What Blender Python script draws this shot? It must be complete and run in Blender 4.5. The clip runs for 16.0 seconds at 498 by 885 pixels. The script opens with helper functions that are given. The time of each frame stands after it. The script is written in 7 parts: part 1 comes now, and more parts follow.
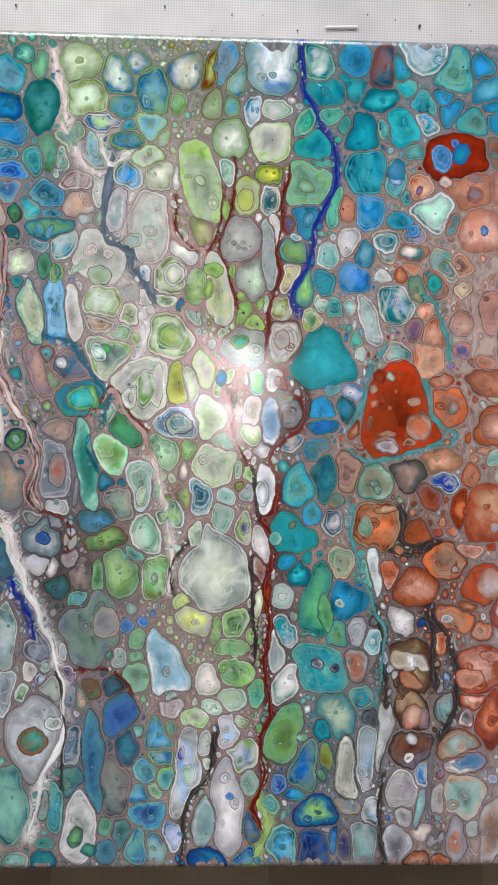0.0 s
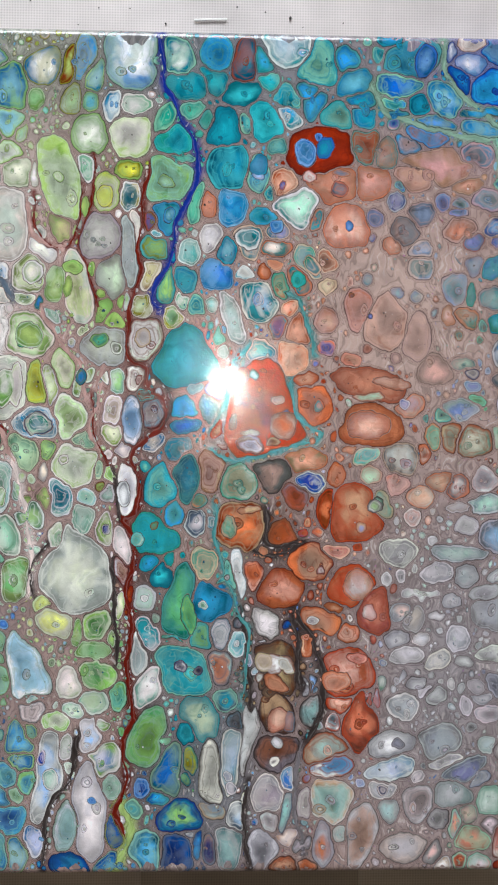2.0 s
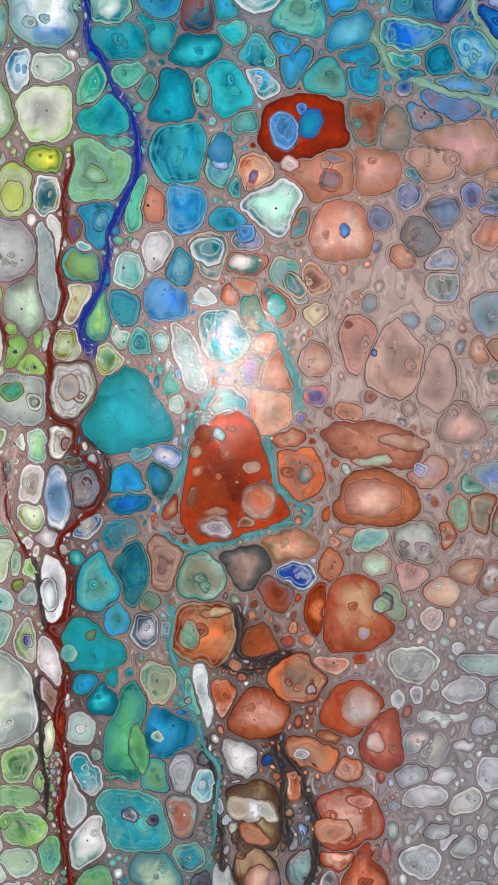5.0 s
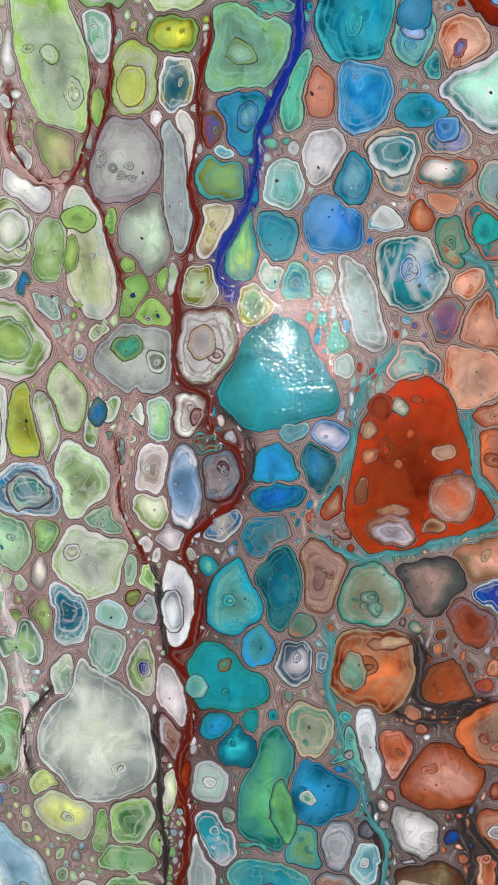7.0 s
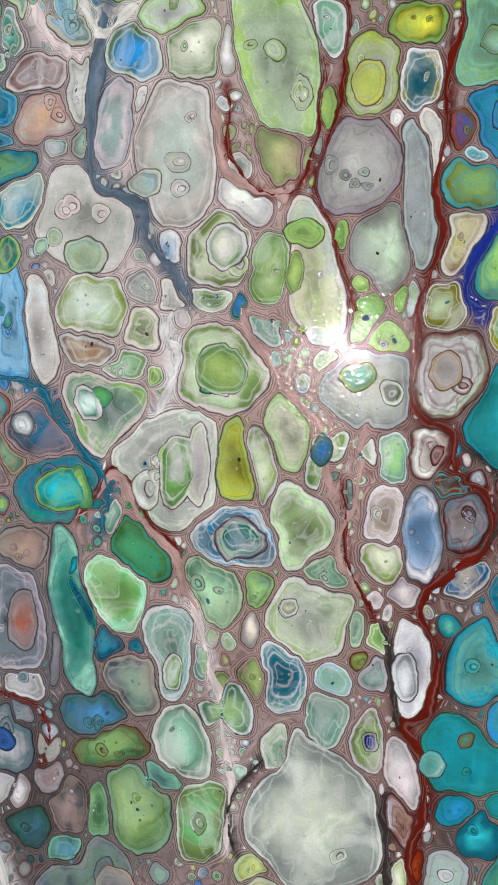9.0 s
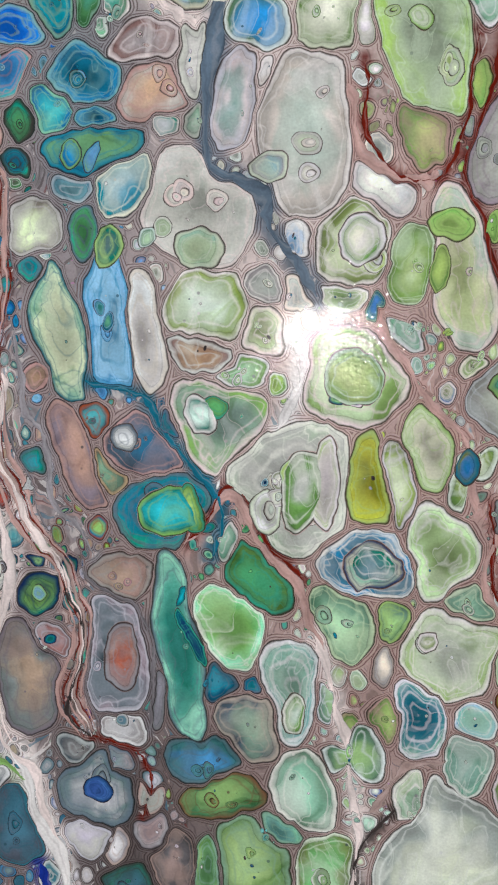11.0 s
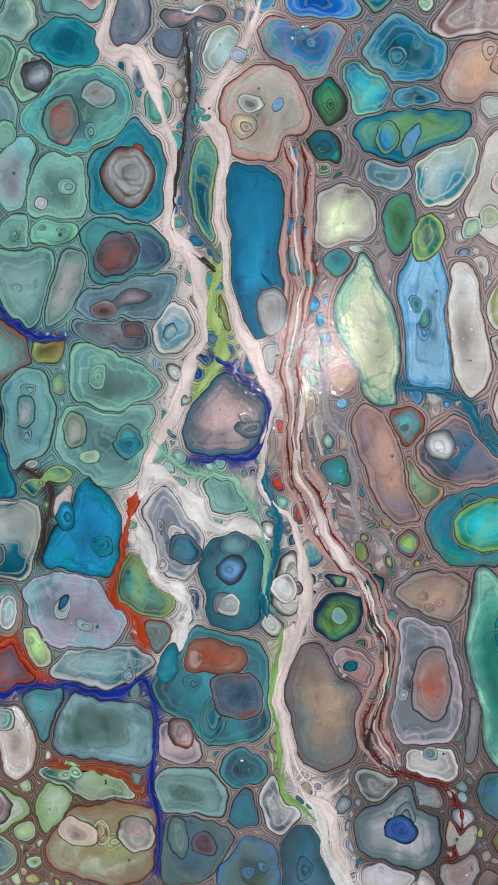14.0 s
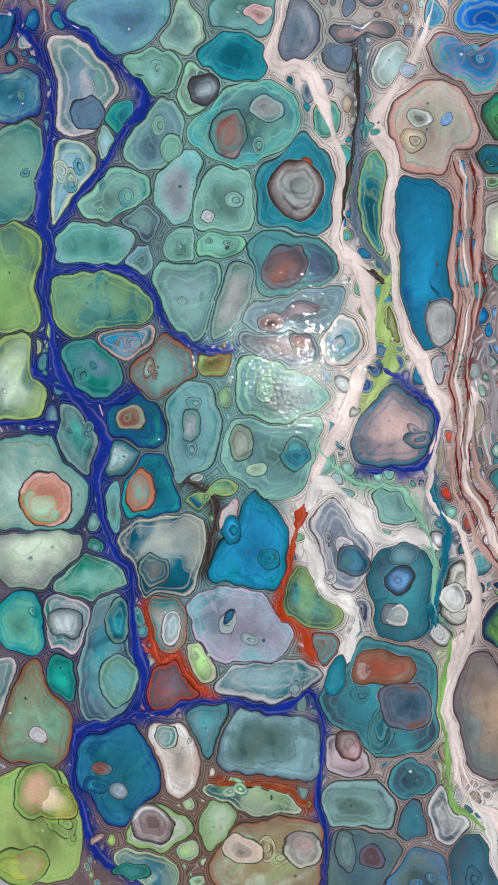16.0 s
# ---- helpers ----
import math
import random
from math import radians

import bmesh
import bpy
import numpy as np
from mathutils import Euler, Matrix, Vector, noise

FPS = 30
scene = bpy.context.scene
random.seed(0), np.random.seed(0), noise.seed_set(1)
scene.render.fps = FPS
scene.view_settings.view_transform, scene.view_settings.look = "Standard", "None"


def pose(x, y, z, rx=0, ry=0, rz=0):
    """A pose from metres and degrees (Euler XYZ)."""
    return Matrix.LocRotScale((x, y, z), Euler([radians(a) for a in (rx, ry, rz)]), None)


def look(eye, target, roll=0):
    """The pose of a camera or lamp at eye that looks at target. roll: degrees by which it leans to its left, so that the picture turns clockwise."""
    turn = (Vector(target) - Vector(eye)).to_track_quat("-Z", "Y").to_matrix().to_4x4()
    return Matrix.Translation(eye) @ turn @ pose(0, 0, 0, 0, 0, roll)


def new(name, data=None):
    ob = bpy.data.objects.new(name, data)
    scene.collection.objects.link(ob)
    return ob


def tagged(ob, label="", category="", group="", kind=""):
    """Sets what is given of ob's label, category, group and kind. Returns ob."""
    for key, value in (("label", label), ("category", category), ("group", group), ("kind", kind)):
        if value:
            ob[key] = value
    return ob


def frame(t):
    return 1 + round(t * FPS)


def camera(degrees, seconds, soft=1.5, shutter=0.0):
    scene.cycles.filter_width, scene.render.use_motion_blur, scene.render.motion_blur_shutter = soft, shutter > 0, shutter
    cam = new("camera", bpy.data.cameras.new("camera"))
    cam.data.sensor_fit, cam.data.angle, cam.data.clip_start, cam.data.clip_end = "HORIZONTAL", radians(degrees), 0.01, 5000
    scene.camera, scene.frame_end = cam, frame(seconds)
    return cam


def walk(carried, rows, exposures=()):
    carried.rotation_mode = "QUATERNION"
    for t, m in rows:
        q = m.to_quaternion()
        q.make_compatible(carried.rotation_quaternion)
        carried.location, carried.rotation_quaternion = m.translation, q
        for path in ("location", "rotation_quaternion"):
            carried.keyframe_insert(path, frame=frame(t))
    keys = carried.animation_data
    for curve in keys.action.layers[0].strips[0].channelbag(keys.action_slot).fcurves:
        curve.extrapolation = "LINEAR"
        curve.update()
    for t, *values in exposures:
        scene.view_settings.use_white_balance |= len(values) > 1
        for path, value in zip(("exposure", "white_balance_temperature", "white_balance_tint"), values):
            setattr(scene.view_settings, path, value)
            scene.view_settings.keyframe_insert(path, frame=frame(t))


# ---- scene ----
cam = camera(40.0, 16.0, 2.2)
# seconds, eye in metres, turn in degrees
PATH = [
    (0, -0.00777, 0.00579, 0.34688, -0.173, -1.750, 0.644),
    (0.5, 0.00926, 0.01107, 0.34680, -0.189, -1.680, 0.740),
    (1, 0.02336, 0.01645, 0.35050, -0.215, -1.697, 0.826),
    (1.5, 0.03910, 0.00840, 0.34660, -0.127, -1.504, 0.691),
    (2, 0.06012, 0.00659, 0.34381, -0.251, -1.374, 0.425),
    (2.5, 0.07672, 0.00824, 0.34530, -0.377, -1.057, 0.209),
    (3, 0.09034, 0.00158, 0.33622, -0.584, -0.675, -0.038),
    (3.2, 0.09185, 0.00243, 0.33471, -0.595, -1.024, -0.118),
    (5.3, 0.06985, 0.04820, 0.25007, -3.616, -0.777, -0.558),
    (5.5, 0.06583, 0.04813, 0.24340, -4.049, -1.373, -0.590),
    (6, 0.06828, 0.04424, 0.22853, -4.071, 0.676, -0.414),
    (6.5, 0.05678, 0.04637, 0.21583, -4.938, 2.513, -0.064),
    (7, 0.04534, 0.04339, 0.20257, -4.918, 4.768, 0.075),
    (7.5, 0.02830, 0.04315, 0.19590, -4.217, 5.591, -0.012),
    (8, 0.01913, 0.04549, 0.19510, -4.047, 7.104, -0.117),
    (8.5, 0.00138, 0.04303, 0.19389, -3.476, 5.703, -0.183),
    (9, -0.00693, 0.04798, 0.18520, -3.704, 7.592, -0.227),
    (9.5, -0.01495, 0.04984, 0.18046, -3.687, 7.807, -0.280),
    (9.7, -0.01878, 0.05233, 0.17841, -4.044, 8.237, -0.341),
    (11.8, -0.06927, 0.05089, 0.16748, -4.242, 3.438, -0.100),
    (12, -0.07763, 0.04841, 0.16615, -3.415, 3.085, -0.166),
    (12.5, -0.08808, 0.04948, 0.16304, -3.578, 3.405, -0.280),
    (13, -0.09555, 0.04820, 0.16560, -3.534, 3.767, -0.353),
    (13.5, -0.10777, 0.04895, 0.16590, -3.588, 4.048, -0.541),
    (14, -0.11692, 0.05176, 0.16441, -3.652, 3.963, -0.588),
    (14.5, -0.12833, 0.04858, 0.16488, -3.663, 3.416, -0.749),
    (15, -0.13988, 0.05313, 0.16486, -3.367, 3.419, -0.938),
    (15.5, -0.14682, 0.05486, 0.16517, -3.422, 3.468, -1.158),
    (16, -0.15821, 0.05305, 0.16659, -2.948, 1.789, -1.259),
]
# the film's own drift in brightness: seconds, stops
EXPOSURES = [(0, -0.09), (3.0, -0.03), (5.5, 0.12), (6.5, 0.22), (7.0, -0.03), (8.0, -0.07), (9.0, -0.11), (9.5, -0.2), (12.5, -0.07), (14.0, -0.13), (15.5, -0.12), (16.0, 0.0)]
walk(cam, [(t, pose(*p)) for t, *p in PATH], EXPOSURES)

# ---- light ----
world = bpy.data.worlds.new("sky")
scene.world = world
world.use_nodes = True
wn = world.node_tree
sky = wn.nodes.new("ShaderNodeTexSky")
sky.sky_type, sky.sun_disc, sky.sun_elevation, sky.sun_rotation = "NISHITA", False, radians(35), radians(-20)
wn.links.new(sky.outputs[0], wn.nodes["Background"].inputs[0])
wn.nodes["Background"].inputs[1].default_value = 0.1
LAMP = Vector((0.013, 0.311, 3.72))      # bulb of the ceiling lamp, seen mirrored in the wet-look varnish
LAMP_GLOW, WINDOW_POWER = 470.0, 164.0
ROOM_W, ROOM_BACK, ROOM_FRONT, FLOOR_Z, CEILING_Z = 2.3, -2.2, 2.6, -0.75, 3.95
day = bpy.data.lights.new("window_daylight", "AREA")
day.shape, day.size, day.size_y, day.energy, day.color = "RECTANGLE", 2.2, 1.7, WINDOW_POWER, (0.925, 0.98, 1.03)
new("window_daylight", day).matrix_world = look((-0.5, ROOM_FRONT - 0.02, 1.65), (-0.5, 0, 1.0))

# ---- materials ----
def srgb(h):
    c = [int(h[i:i + 2], 16) / 255 for i in (0, 2, 4)]
    return np.array([v / 12.92 if v < 0.04045 else ((v + 0.055) / 1.055) ** 2.4 for v in c])


def material(name, roughness=0.5, colour=(0.5, 0.5, 0.5), metallic=0.0):
    m = bpy.data.materials.new(name)
    m.use_nodes = True
    b = m.node_tree.nodes["Principled BSDF"]
    b.inputs["Base Color"].default_value = (*colour, 1)
    b.inputs["Roughness"].default_value = roughness
    b.inputs["Metallic"].default_value = metallic
    return m, m.node_tree.nodes, m.node_tree.links, b


def put(nodes, kind, **values):
    n = nodes.new("ShaderNode" + kind)
    for key, value in values.items():
        n.inputs[key.replace("_", " ")].default_value = value
    return n


def math_node(nodes, links, op, a, b=0.0):
    n = nodes.new("ShaderNodeMath")
    n.operation = op
    for i, v in enumerate((a, b)):
        if isinstance(v, (int, float)):
            n.inputs[i].default_value = v
        else:
            links.new(v, n.inputs[i])
    return n.outputs[0]


def ramp(nodes, links, source, *stops):
    n = nodes.new("ShaderNodeValToRGB")
    while len(n.color_ramp.elements) < len(stops):
        n.color_ramp.elements.new(0.5)
    for e, (p, c) in zip(n.color_ramp.elements, stops):
        e.position, e.color = p, (c, c, c, 1) if isinstance(c, (int, float)) else (*c, 1)
    links.new(source, n.inputs[0])
    return n.outputs[0]


def mix(nodes, links, kind, fac, a, b):
    n = nodes.new("ShaderNodeMix")
    n.data_type, n.blend_type = "RGBA", kind
    for i, v in ((0, fac), (6, a), (7, b)):
        if isinstance(v, (int, float)):
            n.inputs[i].default_value = v
        elif isinstance(v, tuple):
            n.inputs[i].default_value = (*v, 1)
        else:
            links.new(v, n.inputs[i])
    return n.outputs[2]


def plain(name, colour, roughness, amount=0.12, scale=6.0):
    m, nodes, links, b = material(name, roughness)
    co = nodes.new("ShaderNodeTexCoord").outputs["Object"]
    big, small = put(nodes, "TexNoise", Scale=scale, Detail=5.0), put(nodes, "TexNoise", Scale=scale * 22, Detail=3.0)
    links.new(co, big.inputs["Vector"]), links.new(co, small.inputs["Vector"])
    f = math_node(nodes, links, "ADD", math_node(nodes, links, "MULTIPLY", big.outputs[0], 0.6), math_node(nodes, links, "MULTIPLY", small.outputs[0], 0.4))
    links.new(ramp(nodes, links, f, (0.3, tuple(c * (1 - amount) for c in colour)), (0.7, tuple(min(1, c * (1 + amount)) for c in colour))), b.inputs["Base Color"])
    bump = put(nodes, "Bump", Strength=0.2, Distance=0.002)
    links.new(small.outputs[0], bump.inputs["Height"]), links.new(bump.outputs[0], b.inputs["Normal"])
    return m


def varnish_bump(nodes, links, co, b, coarse=0.000005, fine=0.000055):
    """Orange-peel of the glossy acrylic and the fine blisters that glitter round the lamp's mirror image."""
    n1, n2 = put(nodes, "TexNoise", Scale=150.0, Detail=1.0), put(nodes, "TexNoise", Scale=1000.0, Detail=1.5)
    links.new(co, n1.inputs["Vector"]), links.new(co, n2.inputs["Vector"])
    gate = put(nodes, "TexNoise", Scale=48.0, Detail=2.0)
    links.new(co, gate.inputs["Vector"])
    blister = math_node(nodes, links, "MULTIPLY", math_node(nodes, links, "POWER", n2.outputs[0], 2.0), ramp(nodes, links, gate.outputs[0], (0.38, 0.5), (0.6, 2.0)))
    b1, b2 = put(nodes, "Bump", Strength=1.0, Distance=coarse), put(nodes, "Bump", Strength=1.0, Distance=fine)
    links.new(n1.outputs[0], b1.inputs["Height"]), links.new(blister, b2.inputs["Height"])
    links.new(b1.outputs[0], b2.inputs["Normal"]), links.new(b2.outputs[0], b.inputs["Normal"])


def varnished(name):
    m, nodes, links, b = material(name, 0.025)
    b.inputs["Specular IOR Level"].default_value = 0.5
    co = nodes.new("ShaderNodeTexCoord").outputs["Object"]
    warp = put(nodes, "TexNoise", Scale=70.0, Detail=3.0)
    links.new(co, warp.inputs["Vector"])
    bent = nodes.new("ShaderNodeVectorMath")
    bent.operation = "MULTIPLY_ADD"
    links.new(warp.outputs["Color"], bent.inputs[0])
    bent.inputs[1].default_value = (0.012, 0.012, 0.0)
    links.new(co, bent.inputs[2])
    varnish_bump(nodes, links, co, b)
    return m, nodes, links, b, co, bent.outputs[0]


def attribute(nodes, name):
    n = nodes.new("ShaderNodeVertexColor")
    n.layer_name = name
    return n.outputs[0]


def finish(nodes, links, b, co, bent, out):
    """Soft blotches and fine grain over the pigment."""
    blot = put(nodes, "TexNoise", Scale=120.0, Detail=4.0, Distortion=0.8)
    links.new(bent, blot.inputs["Vector"])
    grain = put(nodes, "TexNoise", Scale=1900.0, Detail=2.0)
    links.new(co, grain.inputs["Vector"])
    out = mix(nodes, links, "MULTIPLY", 1.0, out, ramp(nodes, links, blot.outputs[0], (0.32, 0.80), (0.6, 1.04)))
    out = mix(nodes, links, "MULTIPLY", 1.0, out, ramp(nodes, links, grain.outputs[0], (0.3, 0.91), (0.7, 1.06)))
    links.new(out, b.inputs["Base Color"])


def ground_paint():
    """The paint between the cells: taupe drawn out into dark, pale and coloured threads."""
    m, nodes, links, b, co, bent = varnished("poured_acrylic_ground")
    out = attribute(nodes, "body")
    mp = put(nodes, "Mapping", Scale=(1.0, 0.4, 1.0))
    links.new(bent, mp.inputs[0])
    fl = put(nodes, "TexNoise", Scale=75.0, Detail=3.0, Roughness=0.5, Distortion=0.8)
    links.new(mp.outputs[0], fl.inputs["Vector"])
    line = math_node(nodes, links, "SINE", math_node(nodes, links, "MULTIPLY", fl.outputs[0], 60.0))
    out = mix(nodes, links, "MULTIPLY", 0.45, out, ramp(nodes, links, math_node(nodes, links, "ADD", line, 1.0), (0.05, 0.28), (0.4, 1.0)))
    pale = ramp(nodes, links, math_node(nodes, links, "SUBTRACT", line, 0.0), (0.82, 0.0), (0.97, 0.7))
    gate = ramp(nodes, links, warp_gate(nodes, links, co, 38.0), (0.45, 0.0), (0.6, 1.0))
    out = mix(nodes, links, "MIX", math_node(nodes, links, "MULTIPLY", pale, gate), out, (0.66, 0.58, 0.55))
    vo = put(nodes, "TexVoronoi", Scale=480.0)
    links.new(bent, vo.inputs["Vector"])
    spot = ramp(nodes, links, vo.outputs["Distance"], (0.14, 0.75), (0.22, 0.0))
    gate2 = ramp(nodes, links, warp_gate(nodes, links, co, 61.0), (0.48, 0.0), (0.58, 1.0))
    out = mix(nodes, links, "MIX", math_node(nodes, links, "MULTIPLY", spot, gate2), out, mix(nodes, links, "MIX", 0.6, (0.02, 0.06, 0.09), vo.outputs["Color"]))
    finish(nodes, links, b, co, bent, out)
    return m


def warp_gate(nodes, links, co, scale):
    n = put(nodes, "TexNoise", Scale=scale, Detail=2.0)
    links.new(co, n.inputs["Vector"])
    return n.outputs[0]


def vein_paint():
    m, nodes, links, b, co, bent = varnished("poured_acrylic_threads")
    out = attribute(nodes, "body")
    ctl = nodes.new("ShaderNodeSeparateColor")
    links.new(attribute(nodes, "control"), ctl.inputs[0])
    n = put(nodes, "TexNoise", Scale=90.0, Detail=3.0)
    links.new(co, n.inputs["Vector"])
    line = math_node(nodes, links, "SINE", math_node(nodes, links, "ADD", math_node(nodes, links, "MULTIPLY", ctl.outputs[0], 7.0), math_node(nodes, links, "MULTIPLY", n.outputs[0], 16.0)))
    out = mix(nodes, links, "MULTIPLY", ramp(nodes, links, math_node(nodes, links, "MULTIPLY", line, -1.0), (0.6, 0.0), (0.98, 0.3)), out, (0.5, 0.45, 0.45))
    out = mix(nodes, links, "MIX", ramp(nodes, links, line, (0.6, 0.0), (0.97, 0.1)), out, (0.75, 0.68, 0.66))
    finish(nodes, links, b, co, bent, out)
    return m


def cell_paint():
    """Ringed cells: control holds the place across the cell (0 in the middle, 1 on the edge), a chance number and the rim's width in cm;
    depth holds the distance from the edge in cm, plus a half."""
    m, nodes, links, b, co, bent = varnished("poured_acrylic_cells")
    rim, body, core, gap = (attribute(nodes, k) for k in ("rim", "body", "core", "gap"))
    ctl = nodes.new("ShaderNodeSeparateColor")
    links.new(attribute(nodes, "control"), ctl.inputs[0])
    rho0, chance, rimw = ctl.outputs
    dep = nodes.new("ShaderNodeSeparateColor")
    links.new(attribute(nodes, "depth"), dep.inputs[0])
    M = lambda op, a, c=0.0: math_node(nodes, links, op, a, c)
    n1, n2 = put(nodes, "TexNoise", Scale=260.0, Detail=2.0), put(nodes, "TexNoise", Scale=80.0, Detail=2.0, Distortion=0.9)
    links.new(co, n1.inputs["Vector"]), links.new(co, n2.inputs["Vector"])
    w1, w2 = M("SUBTRACT", n1.outputs[0], 0.5), M("SUBTRACT", n2.outputs[0], 0.5)
    d0 = M("MULTIPLY", M("SUBTRACT", dep.outputs[0], 0.5), 10.0)          # millimetres in from the edge
    d = M("ADD", d0, M("MULTIPLY", w1, 0.34))
    inside = M("ADD", M("SUBTRACT", 1.0, rho0), M("MULTIPLY", w1, 0.12))
    # body into core, in soft lobes, with a thin drawn line where they meet
    t = M("ADD", inside, M("ADD", M("MULTIPLY", w2, 1.5), M("MULTIPLY", chance, 0.22)))
    out = mix(nodes, links, "MIX", ramp(nodes, links, t, (0.26, 0.0), (0.50, 0.7), (0.9, 0.95)), body, core)
    seam = ramp(nodes, links, M("ABSOLUTE", M("SUBTRACT", t, 0.40)), (0.0, 0.6), (0.03, 0.0))
    out = mix(nodes, links, "MIX", M("MULTIPLY", seam, ramp(nodes, links, chance, (0.3, 0.0), (0.6, 1.0))), out, rim)
    # rings in a few cells
    rings = M("SINE", M("ADD", M("MULTIPLY", inside, M("ADD", 8.0, M("MULTIPLY", chance, 12.0))), M("MULTIPLY", w2, 7.0)))
    some = ramp(nodes, links, chance, (0.86, 0.0), (0.9, 0.6))
    out = mix(nodes, links, "MIX", M("MULTIPLY", ramp(nodes, links, rings, (0.5, 0.0), (0.98, 1.0)), some), out, rim)
    # pale and deep drifts
    n3 = put(nodes, "TexNoise", Scale=95.0, Detail=3.0, Distortion=1.4)
    links.new(bent, n3.inputs["Vector"])
    out = mix(nodes, links, "MIX", ramp(nodes, links, n3.outputs[0], (0.54, 0.0), (0.72, 0.42)), out, rim)
    out = mix(nodes, links, "MULTIPLY", ramp(nodes, links, n3.outputs[0], (0.28, 0.6), (0.44, 0.0)), out, body)
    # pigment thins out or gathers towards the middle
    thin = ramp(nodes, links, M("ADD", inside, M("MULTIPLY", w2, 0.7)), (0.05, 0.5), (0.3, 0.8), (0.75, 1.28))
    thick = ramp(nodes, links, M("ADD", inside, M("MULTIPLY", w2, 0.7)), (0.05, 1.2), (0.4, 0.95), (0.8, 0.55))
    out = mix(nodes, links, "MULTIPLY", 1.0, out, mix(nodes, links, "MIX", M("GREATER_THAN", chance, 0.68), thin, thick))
    # slow folds of one paint in another, in part of the cells
    mp = put(nodes, "Mapping", Scale=(1.0, 0.55, 1.0))
    links.new(bent, mp.inputs[0])
    n4 = put(nodes, "TexNoise", Scale=62.0, Detail=1.5, Distortion=2.2)
    links.new(mp.outputs[0], n4.inputs["Vector"])
    fold = mix(nodes, links, "MIX", ramp(nodes, links, chance, (0.2, 0.15), (0.8, 0.75)), rim, core)
    out = mix(nodes, links, "MIX", ramp(nodes, links, n4.outputs[0], (0.50, 0.0), (0.56, 0.45), (0.72, 0.7)), out, fold)
    out = mix(nodes, links, "MIX", ramp(nodes, links, M("ABSOLUTE", M("SUBTRACT", n4.outputs[0], 0.50)), (0.0, 0.4), (0.012, 0.0)), out, rim)
    # small inner bubbles
    vo = put(nodes, "TexVoronoi", Scale=330.0)
    links.new(co, vo.inputs["Vector"])
    dot = ramp(nodes, links, vo.outputs["Distance"], (0.10, 1.0), (0.15, 0.0))
    sep = nodes.new("ShaderNodeSeparateColor")
    links.new(vo.outputs["Color"], sep.inputs[0])
    out = mix(nodes, links, "MIX", M("MULTIPLY", dot, ramp(nodes, links, sep.outputs[0], (0.86, 0.0), (0.88, 0.8))), out, mix(nodes, links, "MIX", sep.outputs[1], (0.03, 0.05, 0.06), rim))
    # rim that fades inwards, of uneven width, and the dark line round it
    q = M("DIVIDE", d, M("MULTIPLY", M("MULTIPLY", rimw, 10.0), M("ADD", M("MULTIPLY", n2.outputs[0], 2.4), -0.15)))
    out = mix(nodes, links, "MULTIPLY", ramp(nodes, links, q, (0.75, 0.0), (1.05, 0.7), (1.7, 0.0)), out, (0.4, 0.4, 0.42))
    out = mix(nodes, links, "MIX", ramp(nodes, links, q, (0.3, 0.3), (3.2, 0.0)), out, rim)
    out = mix(nodes, links, "MIX", M("MULTIPLY", ramp(nodes, links, q, (0.3, 0.95), (1.0, 0.0)), ramp(nodes, links, n3.outputs[0], (0.3, 0.35), (0.5, 1.0))), out, rim)
    out = mix(nodes, links, "MIX", ramp(nodes, links, M("ABSOLUTE", M("SUBTRACT", q, 1.9)), (0.0, 0.5), (0.3, 0.0)), out, rim)
    dark = mix(nodes, links, "MULTIPLY", 1.0, mix(nodes, links, "MIX", 0.35, gap, body), (0.13, 0.11, 0.11))
    out = mix(nodes, links, "MIX", ramp(nodes, links, M("DIVIDE", M("ABSOLUTE", d), M("ADD", M("MULTIPLY", rimw, 8.0), 0.15)), (0.09, 0.98), (0.36, 0.0)), out, dark)
    # outside the edge: ground paint drawn into threads along the outline
    wave = M("SINE", M("ADD", M("MULTIPLY", d, 11.0), M("MULTIPLY", w2, 9.0)))
    halo = mix(nodes, links, "MULTIPLY", ramp(nodes, links, wave, (0.2, 0.0), (0.95, 0.85)), gap, (0.28, 0.2, 0.2))
    halo = mix(nodes, links, "MIX", ramp(nodes, links, M("MULTIPLY", wave, -1.0), (0.7, 0.0), (0.98, 0.35)), halo, mix(nodes, links, "MIX", 0.5, gap, rim))
    out = mix(nodes, links, "MIX", ramp(nodes, links, M("MULTIPLY", d, -1.0), (0.04, 0.0), (0.12, 1.0)), out, halo)
    finish(nodes, links, b, co, bent, out)
    return m


